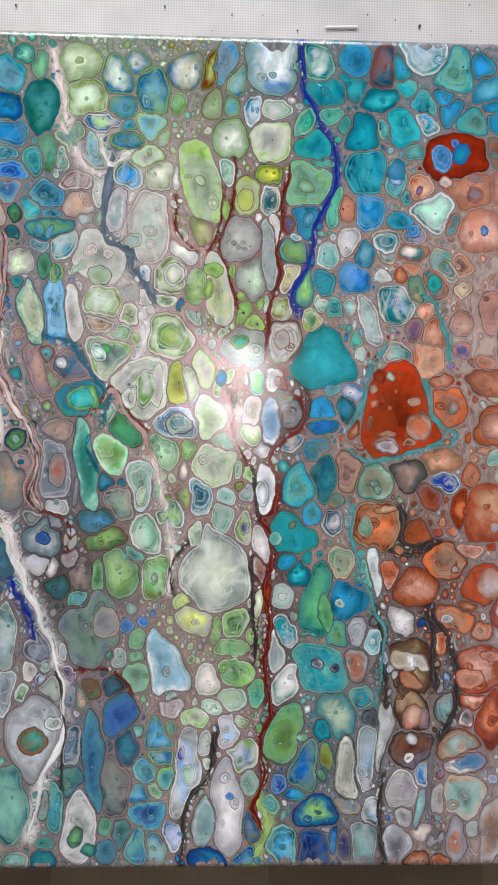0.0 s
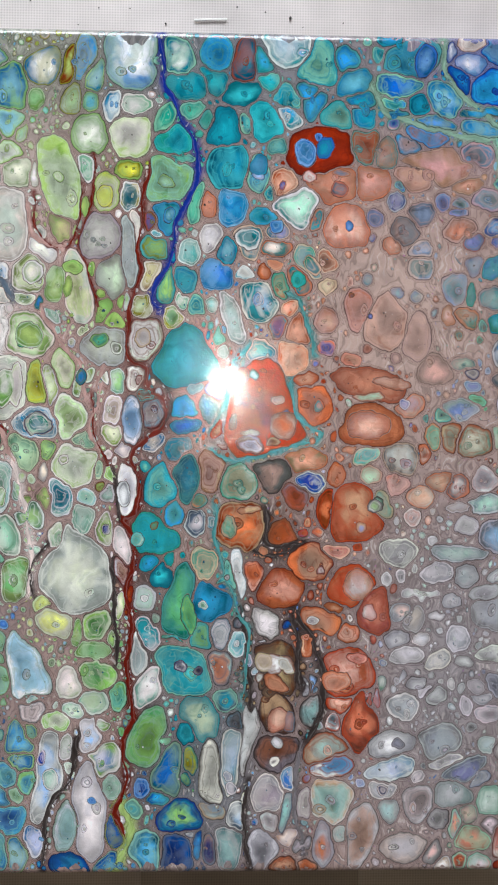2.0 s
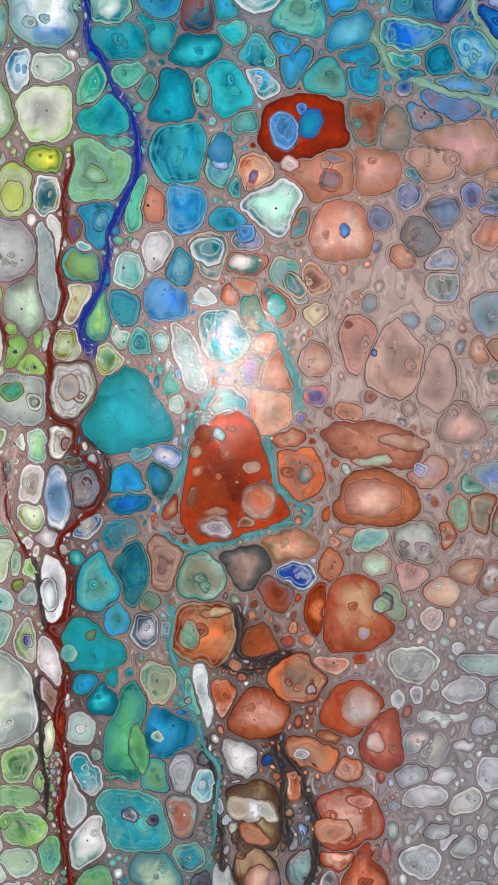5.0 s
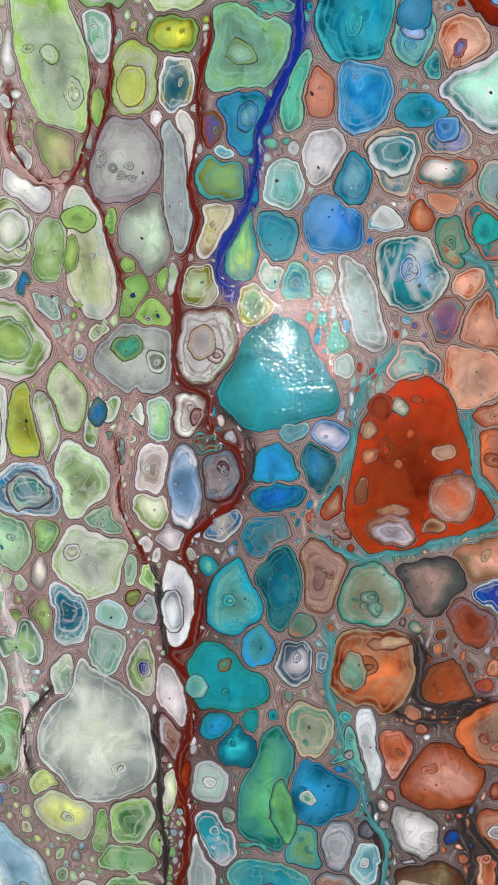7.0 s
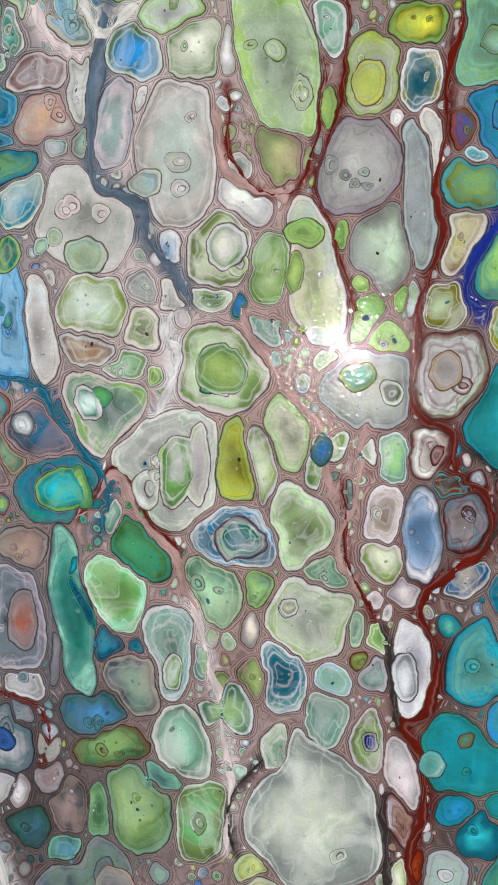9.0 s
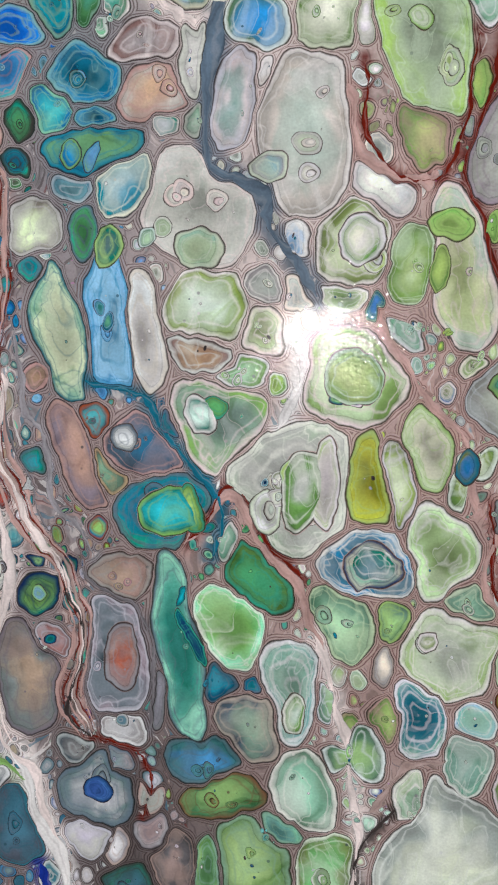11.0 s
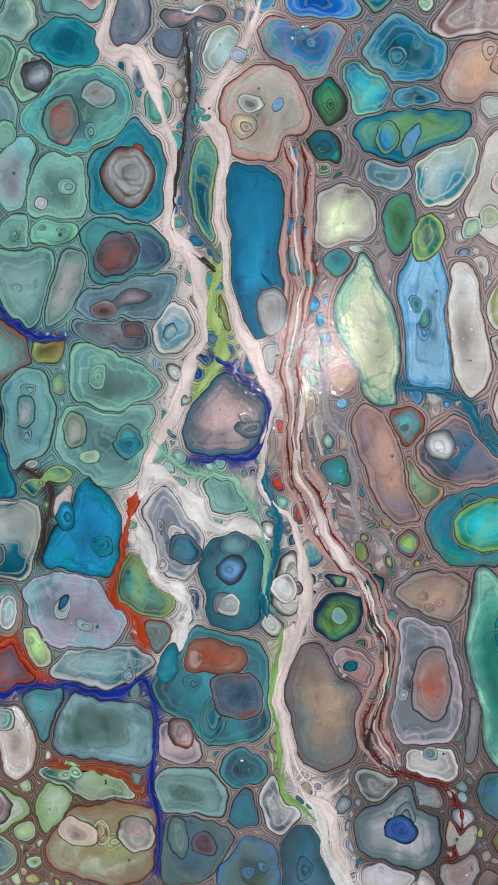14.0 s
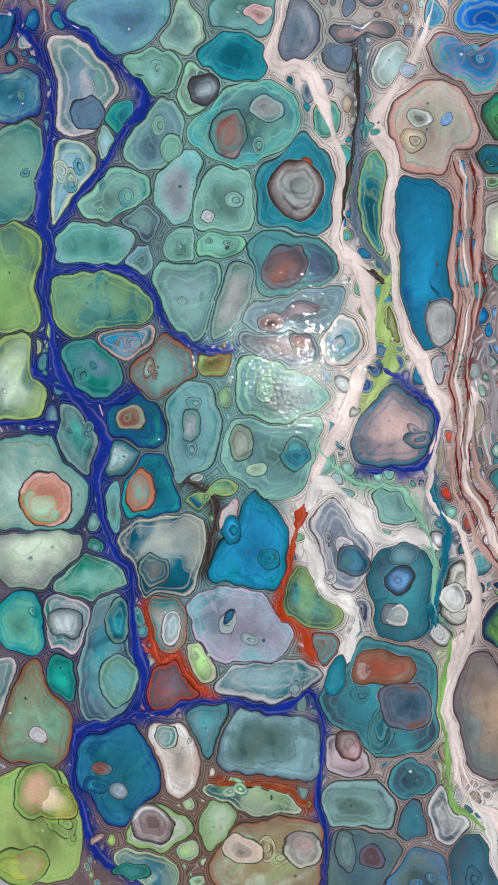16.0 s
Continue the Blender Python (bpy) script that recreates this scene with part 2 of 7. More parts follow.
def woven_cloth():
    """Silver-grey vinyl mesh: two sets of strands, 1.35 mm apart, with dark gaps between."""
    m, nodes, links, b = material("woven_vinyl_mesh", 0.42)
    co = nodes.new("ShaderNodeTexCoord").outputs["Object"]
    xyz = nodes.new("ShaderNodeSeparateXYZ")
    links.new(co, xyz.inputs[0])
    k = 2 * math.pi / 0.00190
    p = math_node(nodes, links, "MULTIPLY", math_node(nodes, links, "ADD", xyz.outputs[0], xyz.outputs[1]), k / math.sqrt(2) * 1.0)
    q = math_node(nodes, links, "MULTIPLY", math_node(nodes, links, "SUBTRACT", xyz.outputs[0], xyz.outputs[1]), k / math.sqrt(2) * 1.0)
    h = math_node(nodes, links, "MULTIPLY", math_node(nodes, links, "SINE", p), math_node(nodes, links, "SINE", q))
    h01 = math_node(nodes, links, "ADD", math_node(nodes, links, "MULTIPLY", h, 0.5), 0.5)
    n = put(nodes, "TexNoise", Scale=28.0, Detail=5.0)
    links.new(co, n.inputs["Vector"])
    weave = ramp(nodes, links, h01, (0.12, (0.50, 0.455, 0.445)), (0.36, (0.60, 0.55, 0.54)), (0.8, (0.69, 0.635, 0.63)))
    out = mix(nodes, links, "MULTIPLY", 1.0, weave, ramp(nodes, links, n.outputs[0], (0.3, 0.8), (0.7, 1.06)))
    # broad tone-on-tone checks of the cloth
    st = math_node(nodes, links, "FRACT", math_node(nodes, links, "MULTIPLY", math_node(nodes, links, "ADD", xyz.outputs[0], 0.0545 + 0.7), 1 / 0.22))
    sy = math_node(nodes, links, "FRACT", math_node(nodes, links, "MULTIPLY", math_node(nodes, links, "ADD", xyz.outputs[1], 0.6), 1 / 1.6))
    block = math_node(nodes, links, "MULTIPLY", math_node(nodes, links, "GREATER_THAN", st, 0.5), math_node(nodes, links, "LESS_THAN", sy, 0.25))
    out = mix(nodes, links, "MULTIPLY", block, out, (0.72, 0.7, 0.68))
    # brown band of the cloth below the canvas, with the canvas's shadow painted in
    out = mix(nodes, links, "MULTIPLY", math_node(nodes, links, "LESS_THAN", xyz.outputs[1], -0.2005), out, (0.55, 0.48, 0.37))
    links.new(out, b.inputs["Base Color"])
    bump = put(nodes, "Bump", Strength=0.35, Distance=0.0003)
    links.new(h01, bump.inputs["Height"]), links.new(bump.outputs[0], b.inputs["Normal"])
    return m


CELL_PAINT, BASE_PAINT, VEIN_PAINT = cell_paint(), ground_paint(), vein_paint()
CLOTH = woven_cloth()
WALL = plain("wall_plaster", (0.13, 0.1, 0.075), 0.9)
CEIL = plain("ceiling_plaster", (0.16, 0.145, 0.13), 0.95)
WOOD = plain("floor_wood", (0.22, 0.14, 0.085), 0.5, 0.3)
WHITE = plain("white_lacquer", (0.75, 0.75, 0.73), 0.35)
CRUMB = plain("dried_dark_crumb", (0.035, 0.032, 0.03), 0.7)
FIBRE = plain("white_fibre", (0.8, 0.8, 0.78), 0.5)
GLOW, gn, gl, gb = material("lamp_opal_glass", 0.4, (0.9, 0.9, 0.88))
gb.inputs["Emission Color"].default_value = (1.0, 0.97, 0.93, 1)
gb.inputs["Emission Strength"].default_value = LAMP_GLOW


def part(name, bm, mat, parent=None, label="", smooth=False):
    me = bpy.data.meshes.new(name)
    bm.to_mesh(me)
    bm.free()
    me.materials.append(mat)
    if smooth:
        me.polygons.foreach_set("use_smooth", [True] * len(me.polygons))
    ob = new(name, me)
    ob.parent = parent
    if label:
        ob["label"] = label
    return ob


def box(x0, x1, y0, y1, z0, z1, bevel=0.0, segments=3):
    bm = bmesh.new()
    bmesh.ops.create_cube(bm, size=1, matrix=Matrix.Translation(((x0 + x1) / 2, (y0 + y1) / 2, (z0 + z1) / 2)) @ Matrix.Diagonal((x1 - x0, y1 - y0, z1 - z0, 1)))
    if bevel:
        bmesh.ops.bevel(bm, geom=list(bm.edges), offset=bevel, segments=segments, profile=0.5, affect="EDGES")
    return bm


# ---- the room ----
def setting(name, bm, mat, label, category):
    return tagged(part(name, bm, mat), label, category, kind="structure")


T = 0.12
setting("floor", box(-ROOM_W, ROOM_W, ROOM_BACK, ROOM_FRONT, FLOOR_Z - T, FLOOR_Z), WOOD, "plain brown wooden floor of the room", "floor")
setting("ceiling", box(-ROOM_W, ROOM_W, ROOM_BACK, ROOM_FRONT, CEILING_Z, CEILING_Z + T), CEIL, "plain grey plastered ceiling", "ceiling")
setting("wall_east", box(ROOM_W, ROOM_W + T, ROOM_BACK - T, ROOM_FRONT + T, FLOOR_Z - T, CEILING_Z + T), WALL, "plain brown-grey plastered wall", "wall")
setting("wall_west", box(-ROOM_W - T, -ROOM_W, ROOM_BACK - T, ROOM_FRONT + T, FLOOR_Z - T, CEILING_Z + T), WALL, "plain brown-grey plastered wall", "wall")
setting("wall_south", box(-ROOM_W, ROOM_W, ROOM_BACK - T, ROOM_BACK, FLOOR_Z - T, CEILING_Z + T), WALL, "plain brown-grey plastered wall", "wall")
WX0, WX1, WZ0, WZ1 = -1.6, 0.6, 0.8, 2.5
north = box(-ROOM_W, WX0, ROOM_FRONT, ROOM_FRONT + T, FLOOR_Z - T, CEILING_Z + T)
for b4 in ((WX1, ROOM_W, FLOOR_Z - T, CEILING_Z + T), (WX0, WX1, FLOOR_Z - T, WZ0), (WX0, WX1, WZ1, CEILING_Z + T)):
    piece = box(b4[0], b4[1], ROOM_FRONT, ROOM_FRONT + T, b4[2], b4[3])
    tmp = bpy.data.meshes.new("tmp")
    piece.to_mesh(tmp)
    piece.free()
    north.from_mesh(tmp)
    bpy.data.meshes.remove(tmp)
setting("wall_north", north, WALL, "plain brown-grey plastered wall with a window opening", "wall")

# table under its cloth
table = tagged(new("table"), "plain table wholly covered by a silver-grey mesh cloth", "table")
part("tabletop", box(-0.95, 0.95, -0.6, 0.6, -0.035, -0.003, 0.004), WOOD, table)
for sx in (-0.86, 0.86):
    for sy in (-0.52, 0.52):
        part("leg", box(sx - 0.03, sx + 0.03, sy - 0.03, sy + 0.03, FLOOR_Z, -0.035, 0.004), WOOD, table)
bm = bmesh.new()
bmesh.ops.create_grid(bm, x_segments=140, y_segments=90, size=1, matrix=Matrix.Diagonal((0.96, 0.61, 1, 1)))
for v in bm.verts:
    v.co.z = -0.0006 + 0.0005 * noise.noise((v.co.x * 9, v.co.y * 9, 0.3))
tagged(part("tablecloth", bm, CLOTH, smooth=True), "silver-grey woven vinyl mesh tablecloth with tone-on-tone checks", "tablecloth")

# pendant lamp
lamp = tagged(new("ceiling_lamp"), "round white ceiling lamp, switched on, above the table", "ceiling lamp")
lamp.location = LAMP
bm = bmesh.new()
bmesh.ops.create_uvsphere(bm, u_segments=24, v_segments=14, radius=0.055)
part("bulb", bm, GLOW, lamp, "glowing opal glass globe", True)
bm = bmesh.new()
bmesh.ops.create_cone(bm, cap_ends=True, segments=24, radius1=0.03, radius2=0.045, depth=0.2, matrix=Matrix.Translation((0, 0, 0.145)))
part("fitting", bm, WHITE, lamp, "white lacquered cap", True)

# ---- the painting ----
CX0, CX1, CY0, CY1, TOP = -0.30, 0.2012, -0.20, 0.20, 0.02   # stretched canvas, 50 x 40 cm
PAL = {k: srgb(v) for k, v in dict(
    white="efeae8", pinkw="ecdcd8", cream="e2ded6", pale="ccd8bc", lime="a6c274", leaf="88b566", green="5ea266", grgr="b3b9af", olive="93922f", yellow="c9cc5c",
    mint="8fc9ae", sage="84a894", jade="2f9c86", teal="1f93a6", turq="45b9c2", petrol="156d86", sea="4f9a9c", mist="8db3b1", azure="3b8fc4", blue="2c68bd", sky="86b3dc", navy="16308f", ink="12275f",
    taupe="ab928c", rose="bf9a93", grey="989398", silver="c6c4c9", smoke="777277", dark="3d3534", slate="5f7081",
    red="b8401f", rust="9a4a2a", coral="cc7450", salmon="cc9986", peach="e0bda9", brown="7b4a34", maroon="6d1d12", tan="b39a7c", blush="c4aaa1", ash="b3aeac").items()}
CELLS, VEINS = [], []


def cell(x, y, a, b, turn=0, taper=0, body="lime", rim="white", core="", layer=0):
    """One paint cell: centre and half-axes in millimetres, turn clockwise in degrees, taper > 0 widens its lower end."""
    taper = taper or (0 if layer else 0.32 * math.sin(12.9 * x + 7.3 * y))
    CELLS.append((x, y, a, b, radians(turn), taper, body, rim, core or body, layer))


def vein(colour, width, *points):
    """A thread of paint through some points, in millimetres."""
    VEINS.append((colour, width, tuple(points)))


GROUND = (("dark", 20, -60, 9, 150, 0.75), ("maroon", 6, 20, 7, 190, 0.45), ("rose", -30, 60, 40, 130, 0.5), ("dark", 84, -68, 30, 48, 0.6), ("grey", 165, -105, 52, 85, 0.9),
          ("blush", 135, 70, 50, 62, 0.95), ("petrol", 60, 190, 90, 45, 0.5), ("blue", 190, 190, 40, 35, 0.6), ("grey", -110, 20, 30, 110, 0.5), ("pinkw", -140, 60, 14, 120, 0.5),
          ("sea", -168, 60, 26, 110, 0.9), ("mist", -160, 75, 18, 60, 0.6), ("ink", -205, 45, 22, 110, 0.95), ("brown", -170, -42, 28, 30, 0.75), ("sage", -60, 190, 60, 40, 0.5), ("slate", -80, -150, 30, 60, 0.6),
          ("pinkw", -54, 95, 22, 55, 0.85), ("smoke", -95, -60, 60, 50, 0.6), ("dark", -88, -50, 26, 42, 0.7), ("petrol", -95, 120, 20, 50, 0.4), ("petrol", 50, -150, 30, 50, 0.55))


# where a thin film of one colour lies over the cells
VEIL = (("smoke", -125, -75, 95, 50, 0.28), ("blush", 150, 72, 36, 58, 0.5), ("silver", 168, -95, 42, 80, 0.62), ("petrol", -175, 60, 45, 90, 0.22), ("slate", -80, -160, 50, 60, 0.3))


# ---- the larger cells ----
# green and teal middle
cell(-20.7, 127.4, 9.3, 20.0, -18, 0, "lime", "pale", "pale")
cell(-10.3, 133.8, 4.2, 5.6, 1, 0, "mint", "white", "sage")
cell(-22.6, 129.6, 2.1, 2.8, 1, 0, "lime", "leaf", "cream", 1)
cell(-10.8, 115.7, 2.4, 5.4, 12, 0, "leaf", "lime", "lime")
cell(-0.9, 121.1, 6.0, 8.4, 9, 0, "yellow", "lime", "cream")
cell(11.3, 132.1, 5.6, 4.4, 0, 0, "olive", "leaf", "yellow")
cell(10.5, 120.7, 5.2, 5.9, 0, 0, "olive", "white", "petrol")
cell(29.1, 128.4, 11.9, 10.7, -0, 0, "leaf", "mint", "sage")
cell(34.2, 139.2, 6.5, 3.4, -0, 0, "teal", "mint", "jade")
cell(58.4, 135.5, 9.8, 8.8, -1, 0, "teal", "turq", "teal")
cell(71.0, 132.2, 4.2, 8.1, -1, 0, "azure", "mint", "azure")
cell(41.5, 117.6, 4.3, 8.6, 5, 0, "sea", "mint", "jade")
cell(47.2, 117.4, 3.2, 5.5, -1, 0, "rose", "coral", "salmon")
cell(58.0, 116.3, 6.8, 6.9, -1, 0, "azure", "sky", "azure")
cell(29.9, 110.2, 7.6, 7.3, -0, -0.2, "teal", "azure", "sea")
cell(19.9, 108.4, 3.0, 3.4, 0, 0, "olive", "rust", "blue")
cell(13.6, 105.7, 2.4, 7.8, -8, 0, "white", "pinkw", "white")
cell(22.5, 96.2, 5.0, 5.7, 0, 0, "olive", "turq", "leaf")
cell(23.7, 102.6, 2.1, 2.0, 0, 0, "mint", "white", "turq")
cell(20.2, 84.0, 4.8, 5.5, 0, 0, "tan", "pinkw", "olive")
cell(30.6, 95.3, 2.4, 3.1, -0, 0, "petrol", "navy", "teal")
cell(49.6, 100.5, 4.8, 5.3, 20, 0, "grgr", "white", "silver")
cell(55.4, 94.8, 3.7, 7.0, -1, 0, "azure", "teal", "silver")
cell(39.4, 94.4, 4.4, 4.5, -0, 0, "mist", "white", "sea")
cell(51.9, 84.2, 6.5, 5.7, -1, 0, "azure", "sky", "blue")
cell(67.5, 100.1, 5.4, 6.7, -1, 0, "teal", "peach", "petrol")
cell(80.0, 106.7, 5.6, 4.7, -1, 0, "teal", "peach", "blue")
cell(75.0, 111.0, 5.6, 4.1, -1, 0, "azure", "sea", "teal")
cell(80.3, 97.7, 6.3, 3.3, -1, 0, "sea", "coral", "white")
cell(65.5, 85.1, 2.9, 2.3, -1, 0, "teal", "white", "white")
cell(-3.0, 101.1, 8.8, 12.2, 1, 0, "grgr", "grey", "grgr")
cell(3.2, 83.6, 7.3, 10.9, 1, 0, "grgr", "grey", "pale")
cell(10.2, 95.0, 3.9, 17.2, -4, 0, "grgr", "silver", "grey")
cell(-12.6, 76.4, 7.4, 18.4, -7, 0.2, "grgr", "pinkw", "lime")
cell(-16.2, 86.8, 4.3, 3.8, 1, 0, "leaf", "lime", "lime", 1)
cell(-18.0, 77.2, 2.5, 4.4, 1, 0, "leaf", "lime", "lime", 1)
cell(-7.5, 85.6, 2.8, 3.2, 1, 0, "leaf", "lime", "leaf")
cell(-21.2, 105.2, 4.0, 7.5, -9, 0, "leaf", "taupe", "lime")
cell(-15.1, 104.3, 1.5, 2.6, 1, 0, "leaf", "taupe", "leaf")
cell(-22.9, 66.1, 5.6, 3.9, 1, 0, "mint", "white", "sage")
cell(-15.9, 64.8, 2.8, 3.3, 1, 0, "leaf", "lime", "yellow")
cell(-10.1, 58.9, 3.4, 3.0, 1, 0, "leaf", "white", "lime")
cell(-2.7, 66.4, 4.9, 5.2, 1, 0, "leaf", "lime", "leaf")
cell(-1.2, 66.3, 0.8, 0.7, 1, 0, "petrol", "ink", "dark", 1)
cell(3.4, 61.4, 4.3, 4.2, 1, 0, "leaf", "lime", "lime")
cell(3.8, 61.1, 0.9, 0.9, 1, 0, "ink", "white", "dark", 1)
cell(0.2, 50.9, 9.2, 10.2, 1, 0, "grgr", "silver", "grgr")
cell(-2.9, 53.6, 4.0, 3.3, 1, 0, "sage", "leaf", "jade", 1)
cell(4.8, 48.9, 2.8, 3.0, 1, 0, "leaf", "white", "dark", 1)
cell(-2.6, 74.8, 2.1, 2.1, 1, 0, "leaf", "lime", "leaf")
cell(7.3, 71.0, 1.5, 2.1, 1, 0, "leaf", "lime", "leaf")
cell(10.7, 71.0, 1.2, 2.9, 0, 0, "pale", "white", "leaf")
cell(17.2, 69.1, 3.6, 4.7, 0, 0, "olive", "white", "leaf")
cell(18.6, 53.1, 7.0, 8.6, 0, 0, "grgr", "maroon", "pinkw")
cell(32.2, 64.1, 4.2, 4.1, -0, 0, "olive", "white", "sage")
cell(27.7, 79.5, 3.3, 9.0, 5, 0, "sage", "teal", "leaf")
cell(37.3, 80.1, 3.7, 7.2, -0, 0, "azure", "sea", "teal")
cell(35.9, 71.4, 3.3, 4.1, -0, 0, "mint", "white", "sage")
cell(43.3, 69.9, 2.9, 3.8, -0, 0, "sea", "mint", "teal")
cell(49.9, 69.8, 2.3, 2.9, -1, 0, "mist", "white", "sea")
cell(59.5, 63.9, 3.8, 12.4, -19, 0, "silver", "white", "mist")
cell(73.8, 71.7, 9.1, 8.3, -1, 0, "teal", "white", "azure")
cell(81.2, 60.1, 4.0, 4.3, -1, 0, "sea", "coral", "blue")
cell(85.9, 69.4, 3.5, 3.6, -2, 0, "coral", "peach", "salmon")
cell(73.6, 48.1, 6.7, 4.1, 9, 0, "sea", "peach", "mist")
cell(36.7, 46.1, 12.6, 14.6, -4, 0.75, "turq", "teal", "turq")
cell(54.5, 55.2, 2.1, 3.8, -1, 0, "jade", "mint", "sea")
cell(55.3, 47.8, 1.8, 2.7, -1, 0, "mint", "white", "jade")
cell(57.4, 58.8, 1.8, 2.3, -1, 0, "teal", "sky", "jade")
cell(13.9, 35.0, 4.9, 5.2, 0, 0, "white", "maroon", "pinkw")
cell(15.8, 34.5, 2.2, 2.1, 0, 0, "dark", "maroon", "rose", 1)
cell(20.8, 28.4, 5.2, 3.4, 0, 0, "rust", "turq", "dark")
cell(-18.8, 40.2, 5.4, 8.9, 1, 0, "pale", "lime", "cream")
cell(-10.5, 34.8, 5.0, 8.4, 1, 0, "leaf", "white", "lime")
cell(-10.7, 35.6, 3.1, 3.4, 1, 0, "olive", "petrol", "blue", 1)
cell(-1.1, 35.7, 3.1, 3.7, 1, 0, "lime", "white", "pale")
cell(5.4, 33.4, 3.7, 5.8, 1, 0, "mint", "white", "leaf")
cell(-16.9, 16.6, 7.6, 9.7, 1, 0, "pale", "cream", "lime")
cell(-4.9, 21.7, 2.8, 6.5, 1, 0, "grgr", "smoke", "sage")
cell(3.4, 19.5, 4.4, 6.5, 1, 0, "cream", "white", "tan")
cell(3.3, 9.3, 3.5, 5.0, 1, 0, "lime", "white", "pale")
cell(12.7, 15.4, 4.3, 11.4, 5, 0.1, "white", "slate", "sky")
cell(21.5, 18.2, 5.2, 6.5, 0, 0, "slate", "maroon", "silver")
cell(21.5, 5.8, 5.3, 3.9, 0, 0, "azure", "white", "tan")
cell(9.0, 1.6, 4.1, 2.5, 0, 0, "white", "pinkw", "white")
cell(-10.7, 6.3, 4.8, 4.1, 1, 0, "sage", "pale", "sage")
cell(-14.4, -5.3, 9.3, 10.2, 1, 0.1, "lime", "white", "pale")
cell(-20.2, -3.0, 1.9, 1.9, 1, 0, "leaf", "white", "mint", 1)
cell(-3.0, -7.9, 2.5, 2.9, 1, 0, "sage", "pale", "sage")
cell(3.4, -9.6, 2.9, 5.6, 1, 0, "lime", "white", "leaf")
cell(10.9, -17.7, 6.4, 12.0, -12, 0, "white", "pinkw", "silver")
cell(-1.5, -15.8, 2.2, 1.9, 1, 0, "leaf", "maroon", "lime")
cell(1.7, -18.5, 3.5, 4.2, 1, 0, "sage", "silver", "sage")
cell(-21.2, -20.8, 4.6, 8.8, -19, 0, "sage", "white", "petrol")
cell(-11.4, -31.1, 4.9, 6.9, 1, 0, "mint", "white", "sage")
cell(-8.8, -20.4, 2.9, 3.8, -19, 0, "sky", "white", "mint")
cell(0.7, -35.5, 3.5, 6.8, 1, 0, "leaf", "white", "lime")
cell(0.5, -35.2, 1.9, 2.9, 1, 0, "ink", "white", "navy", 1)
cell(9.4, -44.2, 4.3, 10.2, -30, 0.2, "white", "pinkw", "white")
cell(8.2, -55.0, 4.2, 7.5, -9, 0, "silver", "maroon", "peach")
cell(-21.4, -40.5, 3.9, 6.3, 1, 0, "pale", "white", "sage")
cell(-13.0, -54.6, 15.2, 21.8, -12, 0.62, "cream", "white", "pale")
cell(-3.2, -80.8, 6.3, 7.6, 1, 0, "leaf", "pale", "green")
cell(-13.1, -83.9, 3.7, 5.5, 1, 0, "leaf", "pale", "lime")
cell(-27.9, -71.0, 4.4, 3.8, 1, 0, "yellow", "pale", "yellow")
cell(-21.4, -79.2, 9.7, 6.0, 30, 0, "cream", "pale", "yellow")
cell(-4.2, -96.3, 7.5, 7.8, 1, 0, "leaf", "pale", "green")
cell(5.0, -87.1, 3.3, 4.4, 1, 0, "leaf", "pale", "lime")
cell(6.8, -70.9, 2.3, 6.0, 1, 0, "lime", "white", "pale")
cell(12.5, -66.8, 2.6, 3.3, 0, 0, "red", "maroon", "rust")
cell(18.9, -67.8, 4.5, 4.7, 0, 0, "white", "silver", "sage")
cell(19.2, -67.8, 1.6, 1.7, 0, 0, "teal", "white", "silver", 1)
cell(20.5, -85.3, 5.5, 7.1, 0, -0.2, "turq", "white", "teal")
cell(15.6, -93.7, 3.9, 10.2, 0, 0, "white", "silver", "mist")
cell(25.4, -15.4, 5.9, 8.2, 0, 0, "turq", "teal", "mint")
cell(23.0, -39.9, 10.3, 7.8, 34, 0, "turq", "jade", "teal")
cell(16.2, -40.2, 3.2, 3.3, 0, 0, "white", "turq", "sage", 1)
cell(23.8, -33.9, 1.9, 1.9, 0, 0, "green", "rust", "jade", 1)
cell(21.4, -51.4, 4.5, 3.6, 0, 0, "turq", "teal", "azure")
cell(27.7, -56.6, 4.1, 5.3, -0, 0, "teal", "petrol", "turq")
cell(30.4, -49.4, 1.9, 3.6, -0, 0, "teal", "jade", "teal")
cell(37.6, 20.7, 5.1, 4.6, -0, 0, "azure", "teal", "azure")
cell(37.6, 13.6, 4.9, 4.0, -0, 0, "azure", "teal", "blue")
cell(41.8, 31.0, 3.9, 2.4, -0, 0, "azure", "mist", "teal")
cell(51.8, 29.6, 3.6, 3.3, -1, 0, "azure", "sky", "white")
cell(48.2, 20.5, 3.3, 5.8, -1, 0, "petrol", "sea", "azure")
cell(34.6, 1.3, 6.1, 4.7, -0, 0, "petrol", "taupe", "teal")
cell(39.3, -11.9, 5.5, 12.2, -6, 0, "petrol", "sea", "petrol")
cell(49.2, -8.2, 5.8, 8.4, -1, 0, "tan", "brown", "rose")
cell(62.9, -14.7, 6.3, 7.8, -1, 0, "grgr", "jade", "tan")
cell(54.0, 11.7, 3.9, 4.6, -1, 0, "rust", "red", "tan")
cell(55.9, 3.3, 1.8, 1.8, -1, 0, "rose", "maroon", "rose")
cell(75.1, 23.0, 17.2, 26.0, 3, 0.8, "red", "rust", "red")
cell(60.2, 15.2, 2.4, 3.3, -1, 0, "tan", "rust", "peach", 1)
cell(61.5, 30.3, 1.5, 2.4, -1, 0, "peach", "rust", "peach", 1)
cell(70.2, 36.9, 2.3, 2.7, -1, 0, "pale", "rust", "cream", 1)
